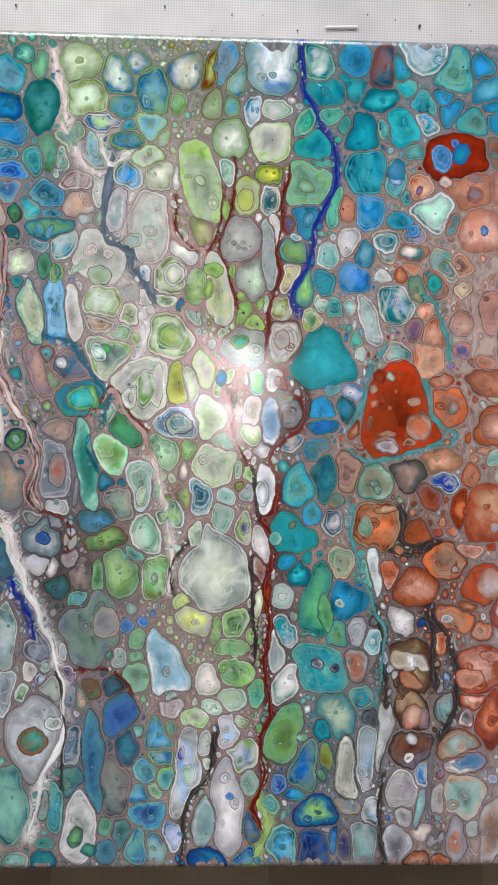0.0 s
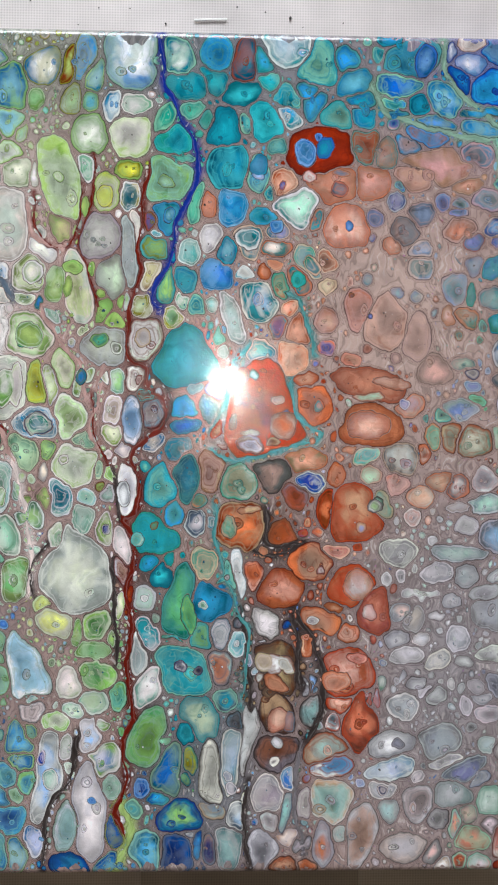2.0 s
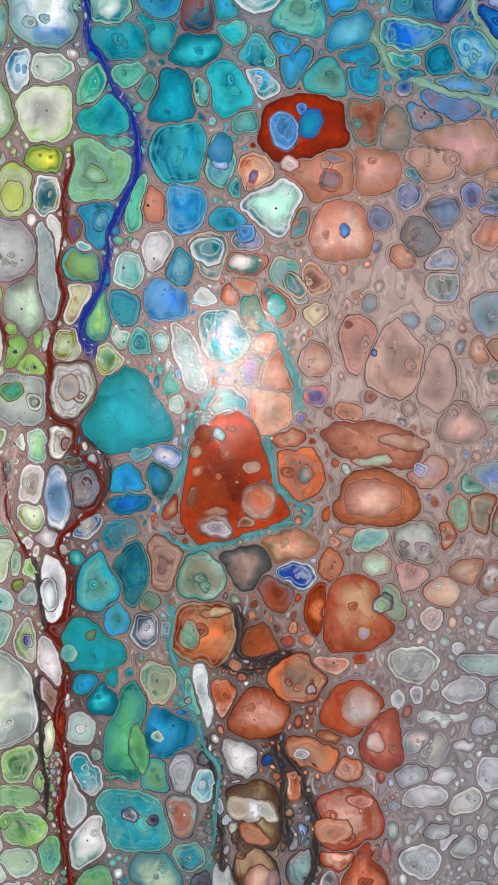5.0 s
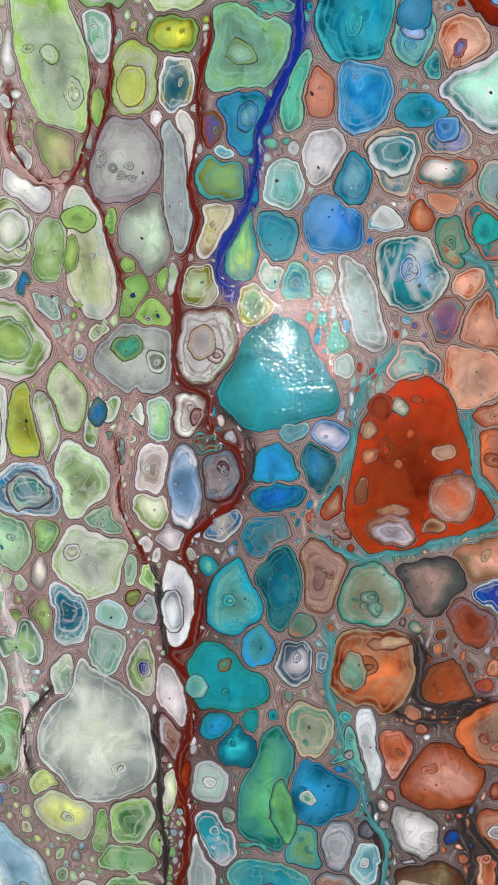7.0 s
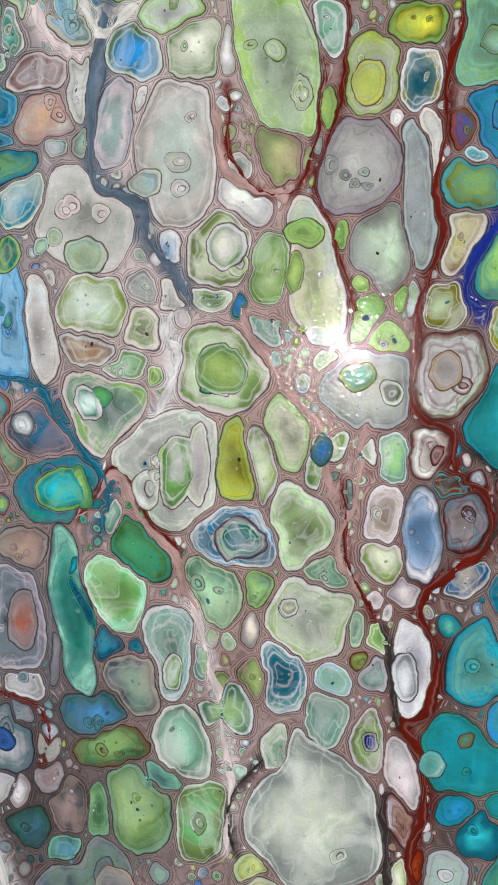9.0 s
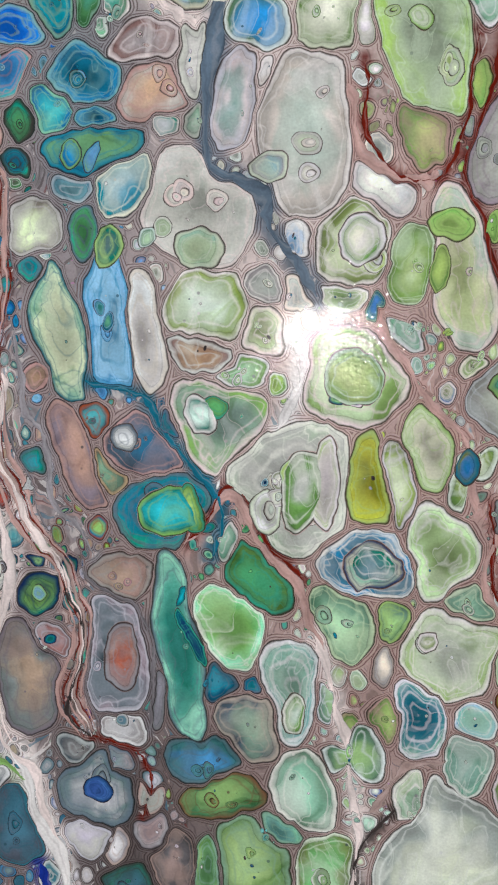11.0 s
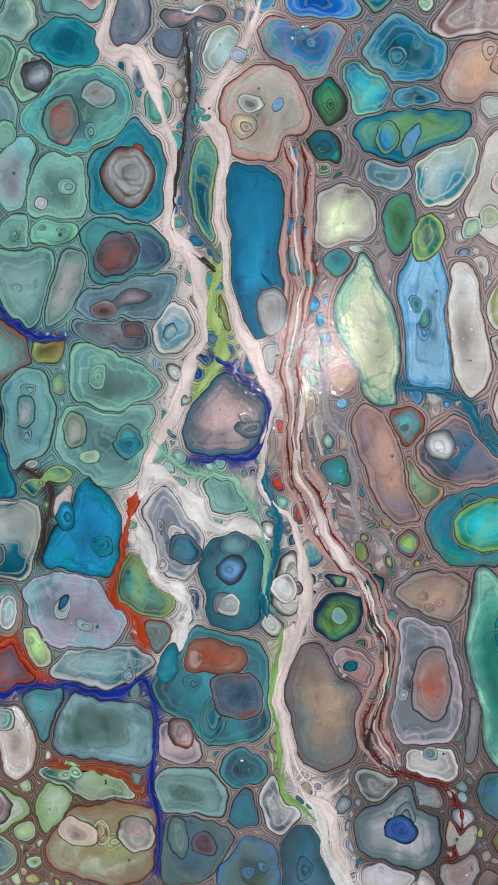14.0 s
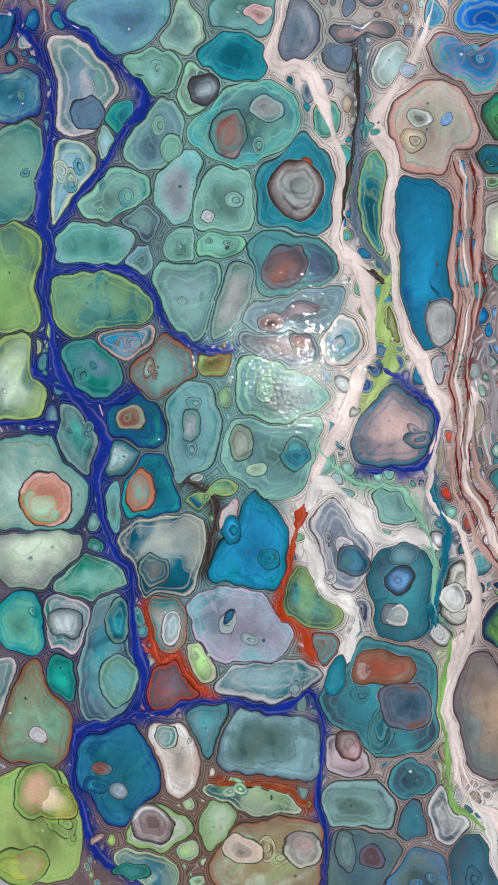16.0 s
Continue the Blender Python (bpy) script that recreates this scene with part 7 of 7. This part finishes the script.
def cell_mesh(c, ox, oy, z, seed, rings=RINGS, seg=SEG):
    """Vertices, faces and pigments of one cell: a low mound with a soft lip and a flat halo round it."""
    r = np.random.default_rng(seed)
    tint = lambda k, a: np.clip(PAL[k] * (1 + a * r.normal()) * (1 + 0.05 * r.normal(size=3)), 0.006, 0.9)
    body, rim, core = tint(c[6], 0.14), tint(c[7], 0.05), tint(c[8], 0.2)
    core = core + (rim - core) * max(0, r.normal(0.05, 0.22))
    body, core = (np.clip(p.mean() + (p - p.mean()) * 1.1, 0.006, 0.9) for p in (body, core))
    for name, vx, vy, sx, sy, k in VEIL:
        k *= math.exp(-((c[0] - vx) / sx) ** 4 - ((c[1] - vy) / sy) ** 4)
        body, core = (p * (1 - k) + PAL[name] * p.mean() / PAL[name].mean() * k * 0.5 + PAL[name] * k * 0.5 for p in (body, core))
        rim = rim * (1 - 0.5 * k) + body * 0.5 * k
    size = min(c[2], c[3])
    cx, cy = r.normal(0, 0.14, 2) * size
    rimw = min(r.uniform(0.6, 1.5), 0.35 * size)
    chance = r.random()
    g = np.stack([np.roll(ox, -1) - np.roll(ox, 1), np.roll(oy, -1) - np.roll(oy, 1)])
    nx, ny = np.stack([-g[1], g[0]]) / np.maximum(np.hypot(*g), 1e-6)
    span = ox * nx + oy * ny
    if span.mean() < 0:
        nx, ny, span = -nx, -ny, -span
    span = np.clip(span, 0.3 * size, None)
    verts, rho, depth = [], [], []
    if c[9] == 0:
        out = min(1.3, 0.3 * size + 0.3)
        rings = ((1 + out, 0.002),) + tuple(rings)
    for f, h in rings:
        if f > 1.05:
            X, Y = c[0] + ox + nx * out, c[1] + oy + ny * out
            depth.append(np.full(seg, -out))
        else:
            w = wobble(seed + int(f * 97), seg, 0.05 * (1 - f)) if 0 < f < 0.95 else 0
            X, Y = c[0] + ox * (f + w) + cx * max(0, 1 - f), c[1] + oy * (f + w) + cy * max(0, 1 - f)
            depth.append((1 - f) * (span if f > 0.5 else span * 0.5 + span.mean() * 0.5))
        X, Y = edge_clip(X, Y)
        verts.append(np.stack([X, Y, np.full(seg, z + h * min(1, size / 4 + 0.3))], 1))
        rho.append(np.full(seg, min(f, 1.1)))
    verts, rho, depth = np.concatenate(verts) / 1000, np.concatenate(rho), np.concatenate(depth)
    i = np.arange(seg)
    j = (i + 1) % seg
    faces = np.concatenate([np.stack([q * seg + i, (q + 1) * seg + i, (q + 1) * seg + j, q * seg + j], 1) for q in range(len(rings) - 1)])
    one = np.ones((len(rho), 1))
    gap = np.tile(ground_colour(c[0] + ox * 1.03 + nx * 0.5, c[1] + oy * 1.03 + ny * 0.5), (len(rings), 1))
    cols = dict(rim=one * rim, body=one * body, core=one * core, gap=gap,
                control=np.stack([rho, one[:, 0] * chance, one[:, 0] * rimw / 10], 1), depth=np.repeat(depth[:, None] / 10 + 0.5, 3, 1))
    return verts, faces, cols


WAVES = [(rng.normal(0, 1, 2) * (0.30, 0.20), rng.uniform(0, 6.3), rng.normal(0, 0.30, 2)) for _ in range(9)] + \
        [(rng.normal(0, 1, 2) * (0.9, 0.6), rng.uniform(0, 6.3), rng.normal(0, 0.11, 2)) for _ in range(9)] + \
        [(rng.normal(0, 1, 2) * (1.9, 1.5), rng.uniform(0, 6.3), rng.normal(0, 0.032, 2)) for _ in range(9)]


EDGE = 0.004


def edge_drop(x, y):
    """How far the rounded edge of the canvas falls away."""
    d = np.clip(np.minimum.reduce([x - CX0, CX1 - x, y - CY0, CY1 - y]), 0, EDGE)
    return EDGE - np.sqrt(EDGE ** 2 - (EDGE - d) ** 2)


def flow(v):
    """Drags everything along with the eddies that the poured paint had."""
    x, y = v[:, 0] * 1000, v[:, 1] * 1000
    d = np.minimum.reduce([x - CX0 * 1000, CX1 * 1000 - x, y - CY0 * 1000, CY1 * 1000 - y])
    fade = np.clip((d - 1) / 8, 0, 1)
    for k, p, a in WAVES:
        s = np.sin(k[0] * x + k[1] * y + p) * fade / 1000
        v[:, 0] += a[0] * s
        v[:, 1] += a[1] * s
    v[:, 2] -= edge_drop(v[:, 0], v[:, 1])
    return v


def mesh_object(name, verts, faces, cols, mat, parent):
    if mat is not BASE_PAINT:
        verts = flow(verts.copy())
    me = bpy.data.meshes.new(name)
    me.vertices.add(len(verts))
    me.vertices.foreach_set("co", verts.ravel())
    me.loops.add(faces.size)
    me.loops.foreach_set("vertex_index", faces.ravel())
    me.polygons.add(len(faces))
    me.polygons.foreach_set("loop_start", np.arange(len(faces)) * faces.shape[1])
    me.polygons.foreach_set("use_smooth", np.ones(len(faces), bool))
    me.update(calc_edges=True)
    for key, col in cols.items():
        at = me.color_attributes.new(key, "FLOAT_COLOR", "POINT")
        at.data.foreach_set("color", np.concatenate([col, np.ones((len(col), 1))], 1).ravel())
    me.materials.append(mat)
    ob = new(name, me)
    ob.parent = parent
    return ob


def ground_colour(x, y):
    """Colour of the paint between the cells: broad drifts, and threads that bleed into the gaps beside them."""
    out = np.repeat(PAL["taupe"][None], len(x), 0).copy()
    for name, cx, cy, sx, sy, w in GROUND:
        k = (w * np.exp(-((x - cx) / sx) ** 2 - ((y - cy) / sy) ** 2))[:, None]
        out = out * (1 - k) + PAL[name] * k
    for name, width, p, lo, hi in BLEED:
        near = np.nonzero((x > lo[0]) & (x < hi[0]) & (y > lo[1]) & (y < hi[1]))[0]
        if len(near):
            d = np.sqrt(((x[near, None] - p[:, 0]) ** 2 + (y[near, None] - p[:, 1]) ** 2).min(1))
            k = (0.9 * np.exp(-(np.clip(d - width / 2, 0, None) / (0.6 + 0.7 * width)) ** 2))[:, None]
            out[near] = out[near] * (1 - k) + PAL[name] * k
    return out


BLEED = []
for name, width, points in VEINS:
    p = spline(points, 8)
    BLEED.append((name, width, p, p.min(0) - 3 - 1.6 * width, p.max(0) + 3 + 1.6 * width))

painting = tagged(new("painting"), "glossy poured acrylic cell painting on canvas lying on the tablecloth", "painting")
Z0 = TOP * 1000

# cells never looked at closely fill the rest of the canvas
named = len(CELLS)
KEEP = [c for c in CELLS if c[9] == 0]
for gx in np.arange(CX0 * 1000 + 8, CX1 * 1000, 13.0):
    for gy in np.arange(CY0 * 1000 + 8, CY1 * 1000, 14.0):
        x, y = gx + rng.uniform(-5, 5), gy + rng.uniform(-5, 5)
        if x > -222 and KEEP:
            continue
        if KEEP and min(reach(x, y, c) for c in KEEP) < 1.5:
            continue
        body, rim, core = (("sea", "mint", "mist"), ("teal", "navy", "sea"), ("mist", "pinkw", "slate"), ("petrol", "sage", "teal"))[rng.integers(4)]
        cell(x, y, rng.uniform(5, 8), rng.uniform(6, 11), rng.uniform(-40, 40), rng.uniform(-0.2, 0.2), body, rim, core)
# ---- the ground of the painting ----
def slab():
    """Stretched canvas: flat top, rounded edges, upright sides, folded corners softened."""
    lip = EDGE * (1 - np.cos(np.linspace(0, math.pi / 2, 9)[:-1]))
    gx = np.concatenate([CX0 + lip, np.linspace(CX0 + EDGE, CX1 - EDGE, 640), CX1 - lip[::-1]])
    gy = np.concatenate([CY0 + lip, np.linspace(CY0 + EDGE, CY1 - EDGE, 500), CY1 - lip[::-1]])
    nx, ny = len(gx), len(gy)
    X, Y = np.meshgrid(gx, gy)
    X, Y = X.ravel(), Y.ravel()
    Z = TOP - edge_drop(X, Y)
    verts = np.stack([X, Y, Z], 1)
    idx = np.arange(nx * ny).reshape(ny, nx)
    f = np.stack([idx[:-1, :-1], idx[:-1, 1:], idx[1:, 1:], idx[1:, :-1]], -1).reshape(-1, 4)
    ring = np.concatenate([idx[0, :], idx[1:, -1], idx[-1, -2::-1], idx[-2:0:-1, 0]])
    low = verts[ring].copy()
    low[:, 2] = 0.0003
    base = len(verts)
    n = len(ring)
    k = np.arange(n)
    k2 = (k + 1) % n
    side = np.stack([ring[k], base + k, base + k2, ring[k2]], 1)
    verts = np.concatenate([verts, low])
    return verts, np.concatenate([f, side]), dict(body=ground_colour(verts[:, 0] * 1000, verts[:, 1] * 1000))


v, f, c = slab()
mesh_object("stretched_canvas", v, f, c, BASE_PAINT, painting)["label"] = "stretched canvas with taupe ground paint and dripped edges"


for n, (colour, width, points) in enumerate(VEINS):
    p = spline(points)
    g = np.gradient(p, axis=0)
    nrm = np.stack([-g[:, 1], g[:, 0]], 1) / np.maximum(np.linalg.norm(g, axis=1), 1e-6)[:, None]
    m = len(p)
    r = np.random.default_rng(n + 50)
    s = np.linspace(0, 1, m)
    w = width * (1 + 0.45 * np.sin(s * r.uniform(12, 22) + r.uniform(0, 6)) + 0.2 * np.sin(s * r.uniform(30, 50))) * np.clip(np.minimum(s, 1 - s) * 14 + 0.15, 0, 1)
    rows, cols, ctl = [], [], []
    base = PAL[colour]
    for q, (o, k, h) in enumerate(((-1, 0.45, 0), (-0.8, 1, 0.006), (0, 1.08, 0.009), (0.8, 0.95, 0.006), (1, 0.45, 0))):
        e = p + nrm * (w / 2 * o)[:, None] + 0.12 * np.sin(s * 90 + q)[:, None] * nrm
        x, y = edge_clip(e[:, 0], e[:, 1])
        rows.append(np.stack([x, y, np.full(m, Z0 + 0.008 + 0.0001 * n + h)], 1) / 1000)
        ctl.append(np.full((m, 3), (o + 1) / 2))
        cols.append(np.repeat((base * k)[None], m, 0) * (1 + 0.12 * np.sin(s * 25 + q))[:, None])
    i = np.arange(m - 1)
    faces = np.concatenate([np.stack([q * m + i, q * m + i + 1, (q + 1) * m + i + 1, (q + 1) * m + i], 1) for q in range(4)])
    faces = faces[:, ::-1]
    mesh_object("paint_vein", np.concatenate(rows), faces, dict(body=np.concatenate(cols), control=np.concatenate(ctl)), VEIN_PAINT, painting)

# fine threads drawn out along the flow, seen in the gaps and in the grey stream
streams = []
for n in range(900):
    x, y = rng.uniform(CX0 * 1000 + 4, CX1 * 1000 - 4), rng.uniform(CY0 * 1000 + 6, CY1 * 1000 - 6)
    if n % 3 == 0:
        x, y = rng.uniform(-124, -78), rng.uniform(-60, 120)
    m = int(rng.integers(24, 60))
    line = np.zeros((m, 2))
    for q in range(m):
        line[q] = x, y
        turn = 0.75 * math.sin(0.11 * x + 0.05 * y) + 0.5 * math.sin(0.06 * y - 0.17 * x + 1.3) + 0.25 * math.sin(0.4 * y + 0.2 * x) + (1.2 if x > 150 else 0)
        x, y = x + 0.8 * math.sin(turn), y - 0.8 * math.cos(turn)
    g = np.gradient(line, axis=0)
    nrm = np.stack([-g[:, 1], g[:, 0]], 1) / np.maximum(np.linalg.norm(g, axis=1), 1e-6)[:, None]
    half = rng.uniform(0.1, 0.42) * np.sin(np.linspace(0.1, 3.04, m)) * (1 + 0.4 * np.sin(np.arange(m) * 0.5))
    a, c = (edge_clip(*(line + nrm * half[:, None] * k).T) for k in (1, -1))
    z = np.full(m, Z0 + 0.0025 + 0.000002 * n)
    i = np.arange(m - 1)
    ground = ground_colour(line[:, 0], line[:, 1])
    tone = PAL[("maroon", "dark", "dark", "pinkw", "rose", "smoke", "white", "petrol")[rng.integers(8)]]
    col = ground * 0.45 + tone * 0.55
    streams.append((np.concatenate([np.stack([*a, z], 1), np.stack([*c, z], 1)]) / 1000, np.stack([i, m + i, m + i + 1, i + 1], 1),
                    dict(body=np.tile(col, (2, 1)), control=np.full((2 * m, 3), 0.5))))

# ---- the cells themselves ----
low = [i for i, c in enumerate(CELLS) if c[9] == 0]
xy = np.array([(CELLS[i][0], CELLS[i][1]) for i in low])
size = np.array([max(CELLS[i][2], CELLS[i][3]) for i in low])
shapes, edges = [], []
for i, c in enumerate(CELLS):
    others = []
    if c[9] == 0:
        d = np.hypot(xy[:, 0] - c[0], xy[:, 1] - c[1])
        others = [low[q] for q in np.nonzero(d < size + max(c[2], c[3]) + 6)[0] if low[q] != i]
    ox, oy = outline(i, others)
    shapes.append(cell_mesh(c, ox, oy, Z0 + 0.004 + 0.000004 * i + 0.024 * c[9], i))
    if c[9] == 0:
        turn = np.arctan2(oy, ox)
        edges.append((turn, np.hypot(ox, oy)))
order = sorted(range(len(CELLS)), key=lambda i: -CELLS[i][2] * CELLS[i][3] * (1 if i < named else 0.01))
for i in order[:300]:
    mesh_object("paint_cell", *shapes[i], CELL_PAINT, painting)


def joined(name, some, label, mat=CELL_PAINT):
    nv, vs, fs, cs = 0, [], [], []
    for v, f, c in some:
        vs.append(v), fs.append(f + nv), cs.append(c)
        nv += len(v)
    ob = mesh_object(name, np.concatenate(vs), np.concatenate(fs), {k: np.concatenate([c[k] for c in cs]) for k in cs[0]}, mat, painting)
    return tagged(ob, label, kind="stuff")


joined("paint_thread", streams, "hair-fine threads of drawn-out paint", VEIN_PAINT)
if len(order) > 300:
    joined("small_paint_cell", [shapes[i] for i in order[300:]], "small ringed paint cells")

# tiny cells in the gaps, taking their colours from the cells round them
SMALL = ((1.0, 0.005), (0.75, 0.009), (0.0, 0.010))
sa = np.linspace(0, 2 * math.pi, 16, endpoint=False)
big = [CELLS[i] for i in low]
bx, by = np.array([c[0] for c in big]), np.array([c[1] for c in big])
bs = np.array([max(c[2], c[3]) for c in big])
EYE = ((1.0, 0.001), (0.8, 0.004), (0.0, 0.005))
grid, tiny = {}, []
for n in range(30000):
    x, y = rng.uniform(CX0 * 1000 + 3, CX1 * 1000 - 3), rng.uniform(CY0 * 1000 + 3, CY1 * 1000 - 3)
    if x > 105 and y < 120 and n % (6 if y > -20 else 2):
        continue
    d = np.hypot(bx - x, by - y) - bs
    near = np.argsort(d)[:7]
    r = rng.choice((1.2, 2.0, 3.4))
    for q in near:
        r = min(r, math.hypot(x - bx[q], y - by[q]) - np.interp(math.atan2(y - by[q], x - bx[q]), *edges[q], period=2 * math.pi) - 0.2)
        if r < 0.34:
            break
    if r < 0.34:
        continue
    key = (int(x // 7), int(y // 7))
    for kx in (-1, 0, 1):
        for ky in (-1, 0, 1):
            for qx, qy, qr in grid.get((key[0] + kx, key[1] + ky), ()):
                r = min(r, math.hypot(qx - x, qy - y) - qr - 0.12)
    if r < 0.32:
        continue
    r *= rng.uniform(0.62, 1.0)
    r = max(r, 0.32)
    grid.setdefault(key, []).append((x, y, r))
    src = big[near[rng.integers(min(3, len(near)))]]
    names = list(src[6:9])
    if rng.random() < 0.25:
        names[0] = ("white", "teal", "blue", "dark", "mint", "rose")[rng.integers(6)]
    a, b = r * rng.uniform(0.75, 1.0), r * rng.uniform(0.95, 1.25)
    c = (x, y, a, b, rng.uniform(-0.5, 0.5), 0, names[0], names[1], names[2], 0)
    w = 1 + np.clip(wobble(n + 9000, 16, 0.05), -0.15, 0.15)
    tiny.append(cell_mesh(c, a * np.sin(sa) * w, b * np.cos(sa) * w, Z0 + 0.003, n + 9000, SMALL, 16))
joined("tiny_paint_cell", tiny, "tiny paint cells between the larger ones")

# bubbles and ringed eyes inside the larger cells
dots = []
ea = np.linspace(0, 2 * math.pi, 24, endpoint=False)
for i in range(named):
    c = CELLS[i]
    small = min(c[2], c[3])
    if c[9] or small < 2.6:
        continue
    for k in range(rng.integers(1, 4 + int(small / 2.5))):
        t, f = rng.uniform(0, 6.3), rng.uniform(0.1, 0.66)
        s, q = math.sin(c[4]), math.cos(c[4])
        u, v = c[2] * f * math.cos(t) * (1 - 0.6 * c[5] * math.sin(t) * f), c[3] * f * math.sin(t)
        r = rng.choice((0.14, 0.2, 0.28, 0.4, 0.13 * small, 0.2 * small, 0.3 * small))
        x, y = c[0] + u * q + v * s, c[1] - u * s + v * q
        names = (("smoke", "dark", "dark"), ("white", "silver", "white"), (c[7], c[8], c[6]), (c[8], c[7], c[6]), (c[6], c[7], c[8]), ("teal", "ink", "petrol"))[rng.integers(6)]
        if r > 0.45:
            names = ((c[8], c[7], c[6]), (c[6], c[7], c[8]), (c[7], c[6], c[8]))[rng.integers(3)]
        w = 1 + np.clip(wobble(i * 7 + k, 24, 0.03), -0.12, 0.12)
        tall = r * rng.uniform(0.8, 1.4)
        high = Z0 + 0.028 + 0.0006 * k
        dots.append(cell_mesh((x, y, r, tall, 0, 0, *names, 1), r * np.sin(ea) * w, tall * np.cos(ea) * w, high, i * 7 + k, EYE, 24))
        if r > 0.55:
            dots.append(cell_mesh((x + 0.15 * r, y, r, r, 0, 0, names[2], names[1], names[0], 1), 0.45 * r * np.sin(ea), 0.42 * tall * np.cos(ea) * w, high + 0.007, i * 7 + k + 5, EYE, 24))
if dots:
    joined("paint_bubble", dots, "pin-head bubbles in the paint")

# ---- bits on the tablecloth ----
def crumb(x, y, r, stretch=1.0):
    bm = bmesh.new()
    bmesh.ops.create_icosphere(bm, subdivisions=2, radius=r, matrix=Matrix.Diagonal((stretch, 1, 0.6, 1)))
    for v in bm.verts:
        v.co *= 1 + 0.35 * noise.noise(v.co * 900 + Vector((x * 700, y * 700, 0)))
    ob = tagged(part("crumb", bm, CRUMB, smooth=True), "small dark dried paint crumb on the tablecloth", "crumb", "crumbs on the tablecloth")
    ob.matrix_world = pose(x, y, r * 0.35 - 0.0003, 0, 0, x * 9000)


crumb(-0.0421, 0.2245, 0.00050)
crumb(0.0608, 0.2234, 0.00045)
crumb(0.0875, 0.2184, 0.00060, 1.6)
crumb(0.0251, 0.2143, 0.00050)
crumb(-0.0082, 0.2216, 0.00035)
crumb(0.0073, 0.2215, 0.00035)
crumb(0.0750, 0.2212, 0.00040)
crumb(0.0939, 0.2140, 0.00030)
crumb(0.1133, 0.2301, 0.00035)
crumb(0.0496, 0.2170, 0.00045)
crumb(-0.0183, 0.2130, 0.00030)
crumb(0.1143, 0.2166, 0.00030)
crumb(-0.1165, 0.2228, 0.00050)
crumb(0.2134, -0.1141, 0.00120, 1.6)
crumb(0.2142, -0.1315, 0.00060, 1.6)
crumb(0.2113, -0.0975, 0.00070, 1.6)
crumb(0.2112, 0.1382, 0.00050)
crumb(0.2092, -0.1435, 0.00040)


def fibre(x, y, length, turn):
    bm = box(-length / 2, length / 2, -0.0005, 0.0005, 0, 0.0006, 0.0002, 2)
    for v in bm.verts:
        v.co.y += 0.0006 * math.sin(v.co.x * 300)
    ob = tagged(part("fibre", bm, FIBRE), "short white plastic sliver on the tablecloth", "sliver")
    ob.matrix_world = pose(x, y, -0.0002, 0, 0, turn)


fibre(0.0476, 0.2167, 0.0165, 0)
